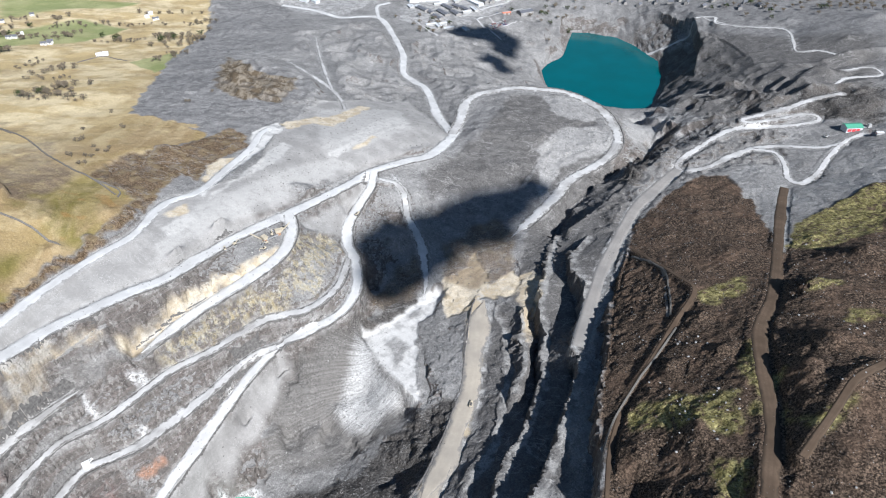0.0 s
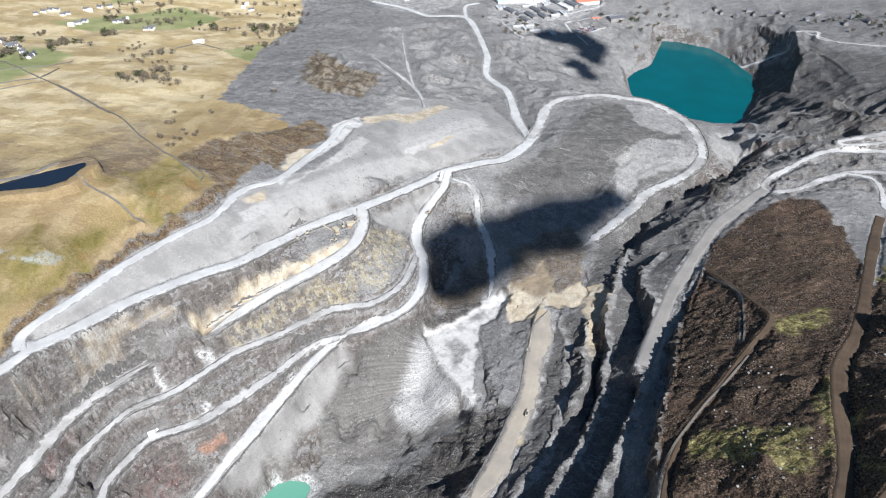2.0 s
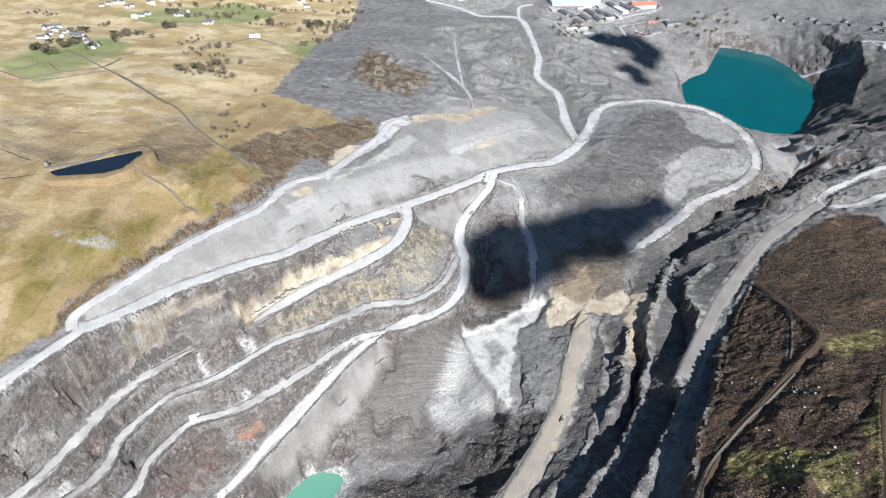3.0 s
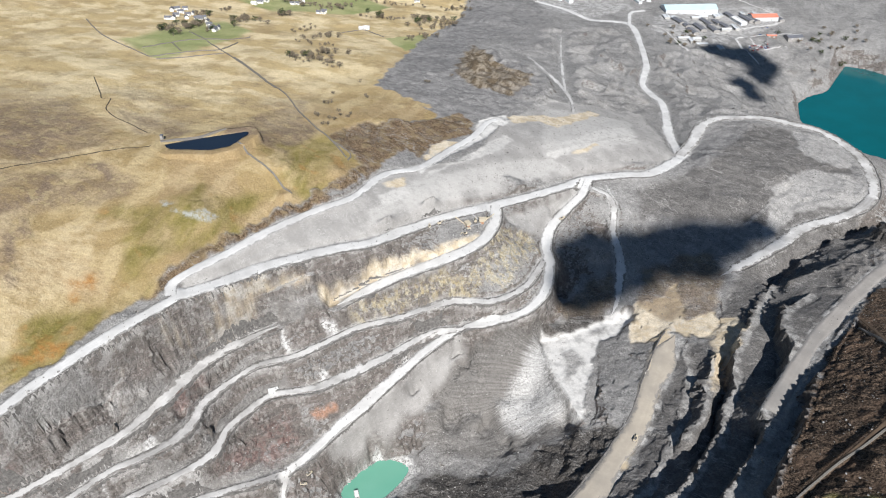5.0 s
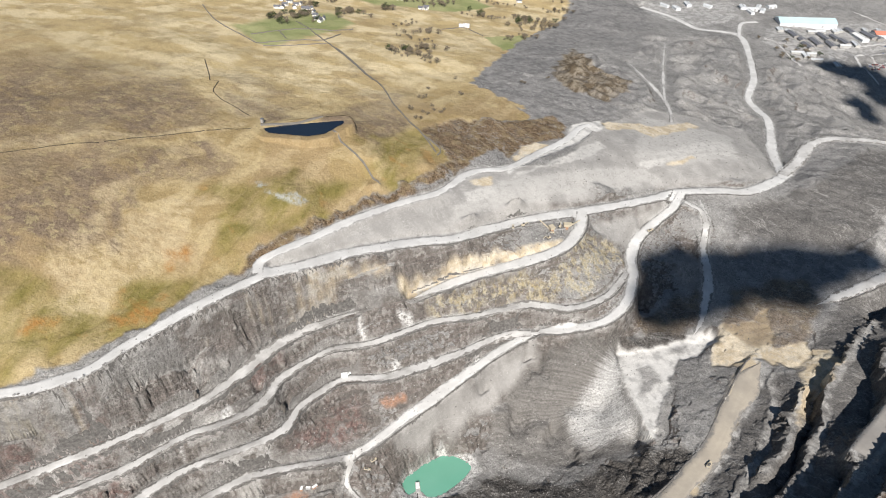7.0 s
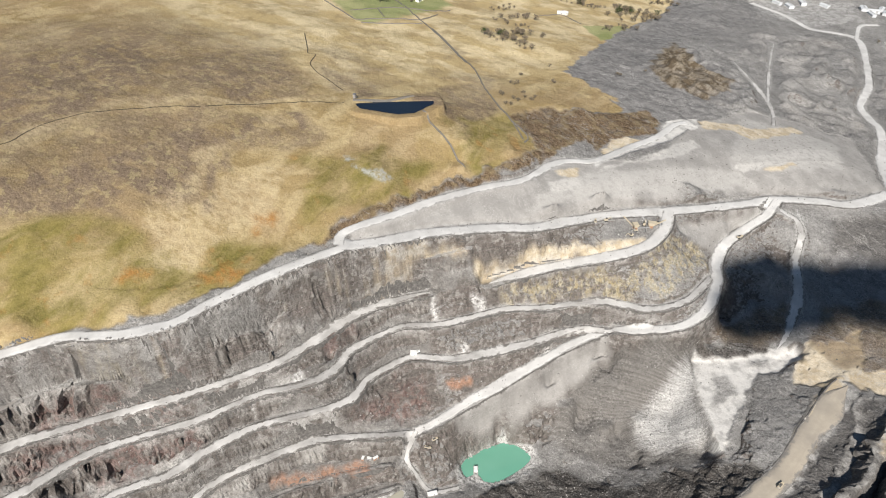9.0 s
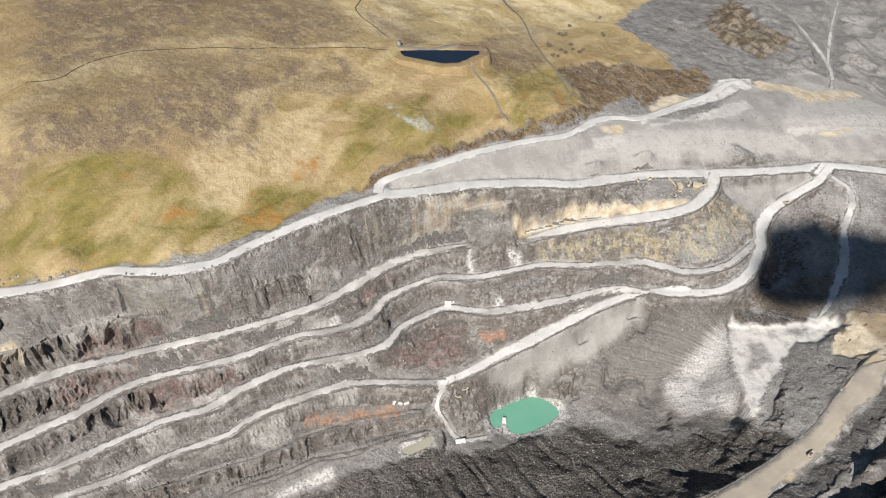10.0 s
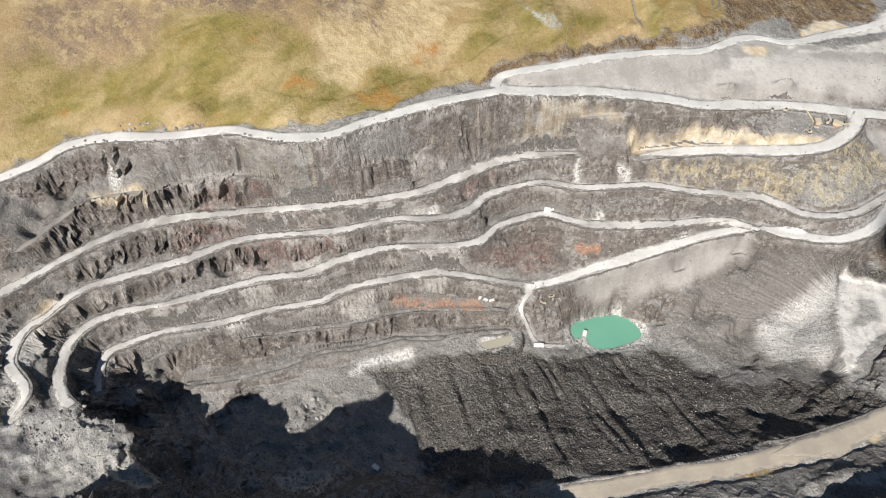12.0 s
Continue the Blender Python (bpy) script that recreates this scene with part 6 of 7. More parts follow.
# ---- houses and sheds ----
def build_house(x, y, turn, length, width, roof=SLATE_ROOF, wall=WHITE_WALL, label="white rendered cottage with a slate roof"):
    house = tagged(thing("house", x, y, turn), label, "house", "houses beyond the moor")
    eaves, rise = 4.6, width * 0.38
    part("wall", gabled_walls(bmesh.new(), length, width, eaves, rise), wall, house)
    part("roof", gable(bmesh.new(), length, width, eaves, rise), roof, house, "slate roof")
    for sx in (-1, 1):
        part("chimney", box(bmesh.new(), 0.9, 0.9, 1.9, sx * (length / 2 - 0.7), 0, eaves + rise - 0.6, 0.06), BRICK, house)
    for sx in (-0.3, 0.3):
        for low in (0.9, 3.0):
            part("window", box(bmesh.new(), 1.1, 0.16, 1.2, sx * length, -width / 2 - 0.02, low), GLASS, house)
    part("door", box(bmesh.new(), 1.0, 0.16, 2.1, 0, -width / 2 - 0.02, 0.0), BRICK, house)
    return house


def build_shed(x, y, turn, length, width, eaves, roof, wall, label, name="industrial_shed", group="sheds of the slate works"):
    shed = tagged(thing(name, x, y, turn), label, "shed", group)
    rise = width * 0.14
    part("wall", gabled_walls(bmesh.new(), length, width, eaves, rise, -4.0), wall, shed)
    part("roof", gable(bmesh.new(), length, width, eaves, rise, 0.5, 0.3), roof, shed)
    bm = bmesh.new()
    box(bm, length * 0.9, 1.2, 0.7, 0, 0, eaves + rise - 0.2, 0.1)
    part("ridge_vent", bm, STEEL, shed)
    for sx in (-0.25, 0.25):
        part("shutter_door", box(bmesh.new(), 4.0, 0.3, min(4.2, eaves - 0.6), sx * length, -width / 2 - 0.05, 0, 0.03), STEEL, shed)
    return shed


rng = random.Random(5)
HAMLET = [(-915, 1002), (-913, 1014), (-891, 997), (-905, 1026), (-866, 986), (-848, 960), (-865, 997), (-829, 965), (-820, 963), (-824, 976), (-799, 953), (-782, 937), (-764, 919), (-753, 913), (-757, 927), (-874, 944), (-868, 951), (-879, 971)]
for x, y in HAMLET:
    build_house(x, y, 0.55 + rng.uniform(-0.3, 0.3) + rng.choice((0, 1.57)), rng.uniform(8, 12), rng.uniform(5.5, 7))
FARMS = [(-934, 1185), (-931, 1204), (-925, 1217), (-916, 1222), (-885, 1194), (-885, 1207), (-828, 1131), (-823, 1144), (-820, 1160), (-873, 1250), (-864, 1248), (-863, 1279), (-850, 1293), (-773, 1180), (-768, 1188), (-770, 1211), (-695, 1146), (-691, 1154), (-698, 1172), (-576, 1092), (-571, 1100), (-612, 1390), (-612, 1409), (-591, 1379), (-823, 1353)]
for x, y in FARMS:
    build_house(x, y, 0.3 + rng.uniform(-0.4, 0.4), rng.uniform(8, 12), rng.uniform(5, 6.5), rng.choice((SLATE_ROOF, SLATE_ROOF, PALE_ROOF)), WHITE_WALL, "white farm building under a low roof")

VILLAGE = [(384, 1661), (416, 1654), (443, 1627), (478, 1617), (499, 1577), (528, 1555), (549, 1506), (584, 1486), (605, 1449), (640, 1438), (406, 1676), (471, 1642), (521, 1592), (576, 1535), (627, 1480)]
for x, y in VILLAGE:
    build_house(x, y, rng.uniform(0, 3.1), rng.uniform(11, 16), rng.uniform(7, 8.5), SLATE_ROOF, STONE_WALL, "grey stone terrace house with a slate roof")

(wx, wy), = [(-47, 1673)]
build_shed(wx, wy, 0.42, 118, 40, 9, BLUE_ROOF, PALE_ROOF, "very long works hall with a pale blue roof")
(wx, wy), = [(112, 1697)]
build_shed(wx, wy, 0.42, 58, 28, 8, RED_ROOF, PALE_ROOF, "works hall with an orange-red sheet roof")
(wx, wy), = [(61, 1654)]
build_shed(wx, wy, -0.95, 48, 15, 6, WHITE_PAINT, PALE_ROOF, "long narrow shed with a white roof")
SHEDS_DARK = [(-14, 1572), (-26, 1535), (18, 1629), (36, 1611), (78, 1671), (92, 1673), (42, 1678), (-3, 1615), (-44, 1569), (-60, 1581), (14, 1580), (146, 1704)]
for x, y in SHEDS_DARK:
    build_shed(x, y, -0.95 + rng.uniform(-0.1, 0.1), rng.uniform(24, 40), rng.uniform(11, 15), 5, SLATE_ROOF, STONE_WALL, "old stone works shed with a dark slate roof")
SHEDS_PALE = [(-28, 1632), (-13, 1647), (-88, 1598), (-71, 1598), (21, 1678), (40, 1591), (14, 1667), (58, 1610), (68, 1700), (95, 1716), (-39, 1473), (-22, 1465), (-14, 1489), (-2, 1472), (36, 1473)]
for x, y in SHEDS_PALE:
    build_shed(x, y, 0.42 + rng.choice((0, 1.57)), rng.uniform(14, 26), rng.uniform(8, 12), 4.5, PALE_ROOF, CONCRETE, "small works shed with a pale sheet roof")
QUARRY_SHEDS = [(-182, 1695), (-163, 1698), (-152, 1723), (-140, 1705), (-161, 1672), (-128, 1748), (-339, 1624), (-312, 1622), (-295, 1655), (-253, 1670)]
for x, y in QUARRY_SHEDS:
    build_shed(x, y, rng.uniform(0, 3), rng.uniform(14, 28), rng.uniform(8, 14), 5, PALE_ROOF, PALE_ROOF, "pale sheet-clad shed in the stock yard")
(wx, wy), (ex, ey), (vx, vy) = [(176, 1607), (132, 1598), (101, 1605)]
build_shed(wx, wy, 0.5, 34, 20, 5, SLATE_ROOF, STONE_WALL, "visitor building with a dark roof beside the car park")
build_shed(ex, ey, 0.3, 20, 10, 4, RED_ROOF, BRICK, "low building with a red roof beside the car park")


# ---- cars, trucks and machines ----
def build_wheel(parent, x, y, r, w, name="wheel"):
    bm = bmesh.new()
    bmesh.ops.create_cone(bm, cap_ends=True, segments=12, radius1=r, radius2=r, depth=w, matrix=Matrix.Translation((x, y, r)) @ Matrix.Rotation(math.pi / 2, 4, "X"))
    return part(name, bm, TYRE, parent, "black tyre")


def build_car(x, y, turn, paint):
    car = tagged(thing("car", x, y, turn), "parked family car in a car park", "car", "cars in the car park")
    part("body", box(bmesh.new(), 4.2, 1.75, 0.75, 0, 0, 0.3, 0.14), paint, car)
    part("cabin", box(bmesh.new(), 2.3, 1.6, 0.6, -0.2, 0, 1.0, 0.1, 0.8), GLASS, car, "dark glass cabin")
    part("car_roof", box(bmesh.new(), 1.6, 1.25, 0.08, -0.2, 0, 1.58, 0.03), paint, car)
    for sx in (-1.3, 1.3):
        for sy in (-0.8, 0.8):
            build_wheel(car, sx, sy, 0.32, 0.22)
    return car


(ax, ay), (bx, by), (cx, cy), (dx, dy) = [(88, 1516), (124, 1552), (96, 1494), (128, 1523)]
models = [build_car(ax, ay, 0, p) for p in CAR_PAINTS]
used = [False] * len(models)
for row in range(4):
    for k in range(15):
        if rng.random() < 0.22:
            continue
        u, v = k / 14, row / 3
        x = (ax * (1 - u) + bx * u) * (1 - v) + (cx * (1 - u) + dx * u) * v
        y = (ay * (1 - u) + by * u) * (1 - v) + (cy * (1 - u) + dy * u) * v
        m = rng.randrange(len(models))
        spot = Matrix.Translation((x, y, float(ground_height(x, y)))) @ Matrix.Rotation(1.9 + rng.uniform(-0.05, 0.05), 4, "Z")
        if used[m]:
            copy_thing(models[m], spot)
        else:
            models[m].matrix_basis, used[m] = spot, True
for x, y in [(91, 1632), (101, 1639), (112, 1636), (123, 1643), (132, 1639), (146, 1658), (140, 1628), (110, 1593), (-38, 1522), (-30, 1508), (-21, 1522), (-14, 1501)]:
    copy_thing(models[rng.randrange(len(models))], Matrix.Translation((x, y, float(ground_height(x, y)))) @ Matrix.Rotation(rng.uniform(0, 3), 4, "Z"))


def build_truck(x, y, turn, paint, label, scale=1.0):
    truck = tagged(thing("dump_truck", x, y, turn), label, "truck", "vehicles on the quarry roads")
    part("chassis", box(bmesh.new(), 8.6, 2.4, 0.6, 0, 0, 0.9, 0.06), STEEL, truck)
    cab = part("cab", box(bmesh.new(), 1.9, 2.5, 2.0, 3.1, 0, 1.3, 0.15, 0.9), paint, truck)
    part("windscreen", box(bmesh.new(), 0.1, 2.0, 0.8, 4.0, 0, 2.2, 0.02), GLASS, cab)
    bm = bmesh.new()
    box(bm, 5.6, 3.0, 1.7, -1.3, 0, 1.5, 0.1)
    for v in bm.verts:
        if v.co.z > 2.5:
            v.co.x, v.co.y = v.co.x * 1.08, v.co.y * 1.12
    part("tipper_body", bm, paint, truck)
    part("load", box(bmesh.new(), 5.0, 2.6, 0.7, -1.3, 0, 3.1, 0.3, 0.6), BUND, truck, "heap of grey slate")
    for sx in (-3.2, -1.7, 3.0):
        for sy in (-1.25, 1.25):
            build_wheel(truck, sx, sy, 0.85, 0.6)
    truck.scale = (scale,) * 3
    return truck


for (x, y), turn, paint, label in zip([(-104, 655), (-296, 345), (23, 418)], (1.1, 0.9, 1.4), (YELLOW, WHITE_PAINT, YELLOW), ("dusty yellow dump truck on a white haul road", "white lorry parked on a quarry bench", "dusty dump truck on a sandy ledge road")):
    build_truck(x, y, turn, paint, label, 0.85)
for (x, y), turn in zip([(-243, 295), (-241, 303), (-220, 540), (-186, 563)], (0.4, 1.2, 2.0, 0.3)):
    build_truck(x, y, turn, YELLOW, "old dump truck standing beside a quarry road", 0.7)


def build_digger(x, y, turn):
    digger = tagged(thing("excavator", x, y, turn), "tracked yellow excavator on the quarry yard", "excavator", "machines at the crusher yard")
    for sy in (-1.2, 1.2):
        part("track", box(bmesh.new(), 4.2, 0.7, 0.9, 0, sy, 0, 0.3), TYRE, digger)
    house = part("house", box(bmesh.new(), 3.4, 2.6, 1.4, -0.3, 0, 1.1, 0.15), YELLOW, digger)
    part("cab", box(bmesh.new(), 1.4, 1.1, 1.3, 0.9, 0.7, 2.3, 0.1), GLASS, house)
    for name, a, b, w in (("boom", (1.2, 0, 1.9), (4.6, 0, 4.2), 0.5), ("stick", (4.6, 0, 4.2), (6.3, 0, 1.9), 0.4)):
        bm = bmesh.new()
        va, vb = Vector(a), Vector(b)
        m = Matrix.Translation((va + vb) / 2) @ (vb - va).to_track_quat("X", "Z").to_matrix().to_4x4() @ Matrix.Diagonal(((vb - va).length, w, w, 1))
        bmesh.ops.create_cube(bm, size=1, matrix=m)
        part(name, bm, YELLOW, digger)
    part("bucket", box(bmesh.new(), 0.9, 1.2, 0.8, 6.4, 0, 1.0, 0.15, 0.7), STEEL, digger)
    return digger


for (x, y), turn in zip([(-174, 589), (-182, 576), (-186, 555), (-213, 550)], (0.3, 1.8, 4.1, 0.9)):
    build_digger(x, y, turn)


def build_crusher(x, y, turn):
    plant = tagged(thing("stone_crusher", x, y, turn), "yellow and rust-coloured stone crushing plant on the haul road", "crusher")
    part("hopper", box(bmesh.new(), 5, 4, 3.5, 0, 0, 3.2, 0.1, 1.35), YELLOW, plant)
    part("crusher_box", box(bmesh.new(), 4, 3, 3.2, 0, 0, 0, 0.1), RUST, plant)
    for k, (length, lift, angle) in enumerate(((16, 6, 0.5), (13, 5, 2.4), (14, 5.5, 4.1))):
        bm = bmesh.new()
        m = Matrix.Rotation(angle, 4, "Z") @ Matrix.Translation((length / 2, 0, lift / 2 + 1)) @ Matrix.Rotation(-math.atan2(lift, length), 4, "Y") @ Matrix.Diagonal((length * 1.05, 1.2, 0.5, 1))
        bmesh.ops.create_cube(bm, size=1, matrix=m)
        belt = part("conveyor", bm, STEEL if k else YELLOW, plant)
        bm = bmesh.new()
        for sy in (-0.5, 0.5):
            spot = Matrix.Rotation(angle, 4, "Z") @ Vector((length * 0.8, sy, 0))
            box(bm, 0.25, 0.25, lift * 0.8 + 1, spot.x, spot.y, 0)
        part("trestle", bm, STEEL, belt)
    return plant


(x, y), (x2, y2) = [(-176, 579), (-187, 565)]
build_crusher(x, y, 0.4)
build_crusher(x2, y2, 2.4)


def build_container(x, y, turn, paint, label, size=(7.5, 2.6, 2.7), name="container"):
    ob = tagged(thing(name, x, y, turn), label, "container", "cabins and containers in the quarry")
    part("body", box(bmesh.new(), *size, 0, 0, 0.15, 0.06), paint, ob)
    bm = bmesh.new()
    for k in range(9):
        box(bm, 0.18, size[1] + 0.1, size[2] - 0.3, (k - 4) * size[0] / 9.5, 0, 0.3)
    part("ribs", bm, paint, ob)
    part("lid", box(bmesh.new(), size[0] + 0.15, size[1] + 0.15, 0.12, 0, 0, size[2] + 0.14, 0.03), WHITE_PAINT, ob)
    part("door", box(bmesh.new(), 1.0, 0.12, 2.0, size[0] * 0.2, -size[1] / 2 - 0.06, 0.2), STEEL, ob)
    return ob


for (x, y), turn, size, paint in zip([(-221, 273), (-273, 257), (-277, 253), (-281, 249)], (0.9, 1.2, 0.4, 2.0), ((9, 3, 2.8), (5, 2.4, 2.4), (4, 2.2, 2.4), (4, 2.2, 2.4)), (WHITE_PAINT, RUST, STEEL, RUST)):
    build_container(x, y, turn, paint, "white site cabin beside the pond track" if paint is WHITE_PAINT else "rusty container on the quarry floor", size)
for (x, y), turn in zip([(-213, 85), (-297, 342)], (0.3, 0.7)):
    build_container(x, y, turn, WHITE_PAINT, "pale box-shaped cabin among slate rubble", (6, 3.6, 3.4))


def build_pontoon(x, y, turn, z):
    ob = tagged(thing("pump_pontoon", x, y, turn, z), "white pump pontoon floating at the pond edge", "pontoon")
    part("deck", box(bmesh.new(), 14, 4.5, 0.9, 0, 0, -0.4, 0.1), CONCRETE, ob)
    part("pump_house", box(bmesh.new(), 5, 3.2, 2.6, 2.5, 0, 0.5, 0.08), WHITE_PAINT, ob)
    part("pump", box(bmesh.new(), 2, 2, 1.4, -3.5, 0, 0.5, 0.2), STEEL, ob)
    bm = bmesh.new()
    bmesh.ops.create_cone(bm, cap_ends=True, segments=10, radius1=0.35, radius2=0.35, depth=12, matrix=Matrix.Translation((-11, 1, 0.6)) @ Matrix.Rotation(math.pi / 2, 4, "Y"))
    part("pipe", bm, TYRE, ob)
    return ob


(x, y), = [(-206, 320)]
build_pontoon(x, y, 2.2, 0.0)


def build_station(x, y, turn):
    ob = tagged(thing("hilltop_station", x, y, turn), "green-roofed hillside building with red panels and a steel deck", "building")
    part("wall", gabled_walls(bmesh.new(), 22, 13, 6, 2.2, -4), PALE_ROOF, ob)
    part("roof", gable(bmesh.new(), 22, 13, 6, 2.2, 0.8, 0.3), GREEN_ROOF, ob, "green sheet roof")
    for k in range(3):
        part("red_panel", box(bmesh.new(), 5, 0.3, 3.6, -7 + 6 * k, -6.75, 0.2, 0.04), RED_PAINT, ob, "red panel")
    deck = part("deck", box(bmesh.new(), 16, 9, 0.5, 19, 0, 1.5, 0.05), STEEL, ob)
    for k in range(4):
        part("post", box(bmesh.new(), 0.4, 0.4, 5.5, 13 + 4 * k, -4, -3.5), STEEL, deck)
    part("launch_frame", box(bmesh.new(), 5, 4, 5, 24, 0, 2, 0.1, 0.8), STEEL, ob)
    return ob


(x, y), (tx, ty), (ux, uy) = [(538, 834), (501, 821), (557, 803)]
build_station(x, y, 0.1)
build_truck(tx, ty, 0.5, STEEL, "dark truck parked near the green-roofed building", 0.9)
build_container(ux, uy, 0.1, STEEL, "grey cabin beside the green-roofed building", (10, 4, 3.5))


# ---- shrubs and trees ----
def leaf_clump(bm, centre, radius, count, size, dice):
    for _ in range(count):
        d = Vector((dice.gauss(0, 1), dice.gauss(0, 1), dice.gauss(0, 0.7))).normalized() * radius * dice.random() ** 0.4
        q = Euler((dice.uniform(0, 6), dice.uniform(0, 6), dice.uniform(0, 6))).to_matrix()
        s = size * dice.uniform(0.6, 1.4)
        c = centre + d
        bm.faces.new([bm.verts.new(c + q @ Vector(v)) for v in ((-s, 0, 0), (0, -s * 0.6, s * 0.2), (s, 0, 0), (0, s * 0.6, s * 0.2))])


def build_tree(x, y, height, material, seed, name="tree", label="bare brown tree with a ragged crown", group="trees and bushes on the moor"):
    dice = random.Random(seed)
    tree = tagged(thing(name, x, y, dice.uniform(0, 6), sink=0.2), label, name, group)
    bm = bmesh.new()
    trunk_top = height * (0.45 if name == "tree" else 0.25)
    bmesh.ops.create_cone(bm, cap_ends=True, segments=7, radius1=height * 0.045, radius2=height * 0.02, depth=trunk_top, matrix=Matrix.Translation((0, 0, trunk_top / 2)))
    tips = []
    for k in range(6):
        a = k * 1.05 + dice.uniform(-0.3, 0.3)
        tip = Vector((math.cos(a), math.sin(a), 0)) * height * dice.uniform(0.18, 0.4) + Vector((0, 0, height * dice.uniform(0.45, 0.85)))
        root = Vector((0, 0, trunk_top * dice.uniform(0.6, 0.98)))
        m = Matrix.Translation((tip + root) / 2) @ (tip - root).to_track_quat("Z", "Y").to_matrix().to_4x4()
        bmesh.ops.create_cone(bm, cap_ends=True, segments=5, radius1=height * 0.016, radius2=height * 0.006, depth=(tip - root).length, matrix=m)
        tips.append(tip)
    part("trunk", bm, BARK, tree)
    bm = bmesh.new()
    for tip in tips:
        leaf_clump(bm, tip, height * dice.uniform(0.16, 0.26), 34, height * 0.055, dice)
    leaf_clump(bm, Vector((0, 0, height * 0.72)), height * 0.28, 60, height * 0.055, dice)
    part("crown", bm, material, tree)
    return tree


TREES = [build_tree(0, 0, 7.0, TWIGS, 100 + k) for k in range(3)] + [build_tree(0, 0, 8.0, EVERGREEN, 110 + k, label="dark evergreen tree with a dense crown") for k in range(1)]
BUSHES = [build_tree(0, 0, 3.6, TWIGS, 120 + k, "bush", "low brown gorse bush on rough grass") for k in range(3)]
seen = set()


def plant(model, x, y, size=1.0):
    if any(in_polygon(x, y, ring) for _, ring in WATERS.values()) or float(ground_height(x, y)) < 3:
        return
    spot = Matrix.Translation((x, y, float(ground_height(x, y)) - 0.2)) @ Matrix.Rotation(rng.uniform(0, 6.2), 4, "Z")
    if model.name in seen:
        ob = copy_thing(model, spot)
    else:
        seen.add(model.name)
        model.matrix_basis, ob = spot, model
    ob.scale = (size * rng.uniform(0.9, 1.3), size * rng.uniform(0.9, 1.3), size * rng.uniform(0.8, 1.1))


def plant_row(a, b, count, models, spread, size=1.0):
    for k in range(count):
        u = (k + rng.uniform(-0.4, 0.4)) / max(count - 1, 1)
        plant(rng.choice(models), a[0] + (b[0] - a[0]) * u + rng.gauss(0, spread), a[1] + (b[1] - a[1]) * u + rng.gauss(0, spread), size)


for x, y in [(-409, 647), (-404, 644), (-422, 690), (-417, 691), (-416, 697), (-432, 730), (-392, 743), (-387, 738), (-425, 792), (-390, 646), (-384, 647), (-384, 662), (-375, 663), (-375, 671), (-393, 673), (-387, 625), (-382, 628), (-349, 844), (-344, 843), (-326, 885)]:
    plant(rng.choice(BUSHES), x, y, 1.5)
ROWS = [(-653, 994), (-655, 1053), (-773, 986), (-761, 1017), (-609, 928), (-556, 945), (-792, 898), (-807, 933), (-794, 945), (-750, 902), (-556, 838), (-514, 847), (-635, 1185), (-552, 1213), (-522, 1168), (-472, 1304), (-847, 1069), (-849, 1080), (-744, 1086), (-726, 1083), (-637, 1328), (-503, 1357), (-832, 876), (-779, 857), (-1011, 1096), (-970, 1087), (-809, 1202), (-748, 1177)]
for k in range(0, len(ROWS), 2):
    plant_row(ROWS[k], ROWS[k + 1], 11, TREES if k % 4 else BUSHES, 6.0, 1.5)
for (x, y), count in zip([(-738, 925), (-725, 1005), (-843, 1003), (-812, 923), (-801, 1269), (-684, 1206), (-608, 1213), (-514, 1258), (-468, 1225), (-768, 1341)], (2, 3, 6, 6, 5, 5, 6, 8, 8, 5)):
    for _ in range(count):
        plant(rng.choice(TREES), x + rng.gauss(0, 12), y + rng.gauss(0, 12), 1.4)
HEDGES = [(-757, 1191), (-671, 1241), (-691, 1308), (-598, 1349), (-570, 1198), (-495, 1272), (-489, 1168), (-442, 1240), (-616, 967), (-576, 1005), (-630, 1405), (-504, 1444), (-524, 1358), (-479, 1394), (-853, 1290), (-813, 1334), (-754, 1282), (-708, 1321), (-475, 1078), (-455, 1127), (-543, 819), (-481, 840), (-542, 873), (-510, 903)]
for k in range(0, len(HEDGES), 2):
    plant_row(HEDGES[k], HEDGES[k + 1], 12, BUSHES + TREES[:2], 7.0, 1.35)
WOODS = [(-43, 1494), (-18, 1440), (291, 1661), (270, 1593), (232, 1449), (219, 1620), (604, 1479), (708, 1403), (772, 1359), (794, 1320), (645, 1406), (737, 1349)]
for x, y in WOODS:
    for _ in range(8):
        plant(rng.choice(TREES), x + rng.gauss(0, 28), y + rng.gauss(0, 28), 1.3)


# ---- boulders ----
ROCK = plain("weathered_slate_rock", (0.255, 0.245, 0.24), 0.9, 0.45, 1.6)
PALE_ROCK = plain("pale_quartz_boulder", (0.42, 0.41, 0.395), 0.9, 0.3, 1.2)
DARK_ROCK = plain("dark_slate_buttress", (0.15, 0.135, 0.122), 0.9, 0.5, 3.0)


def rock_mesh(seed, material, name="rock", rough=0.4, detail=2):
    bm = bmesh.new()
    bmesh.ops.create_icosphere(bm, subdivisions=detail, radius=1.0)
    for v in bm.verts:
        d = v.co.copy()
        k = 1 + rough * noise.noise(d * 1.4 + Vector((seed * 7.1, seed, 0))) + 0.5 * rough * noise.noise(d * 3.3 + Vector((0, seed * 3.7, 0)))
        v.co = Vector((d.x * k, d.y * k * 0.8, d.z * k * 0.7))
    me = bpy.data.meshes.new(name)
    bm.to_mesh(me)
    bm.free()
    me.materials.append(material)
    return me


ROCKS = [rock_mesh(k, ROCK) for k in range(3)] + [rock_mesh(10 + k, PALE_ROCK) for k in range(2)]


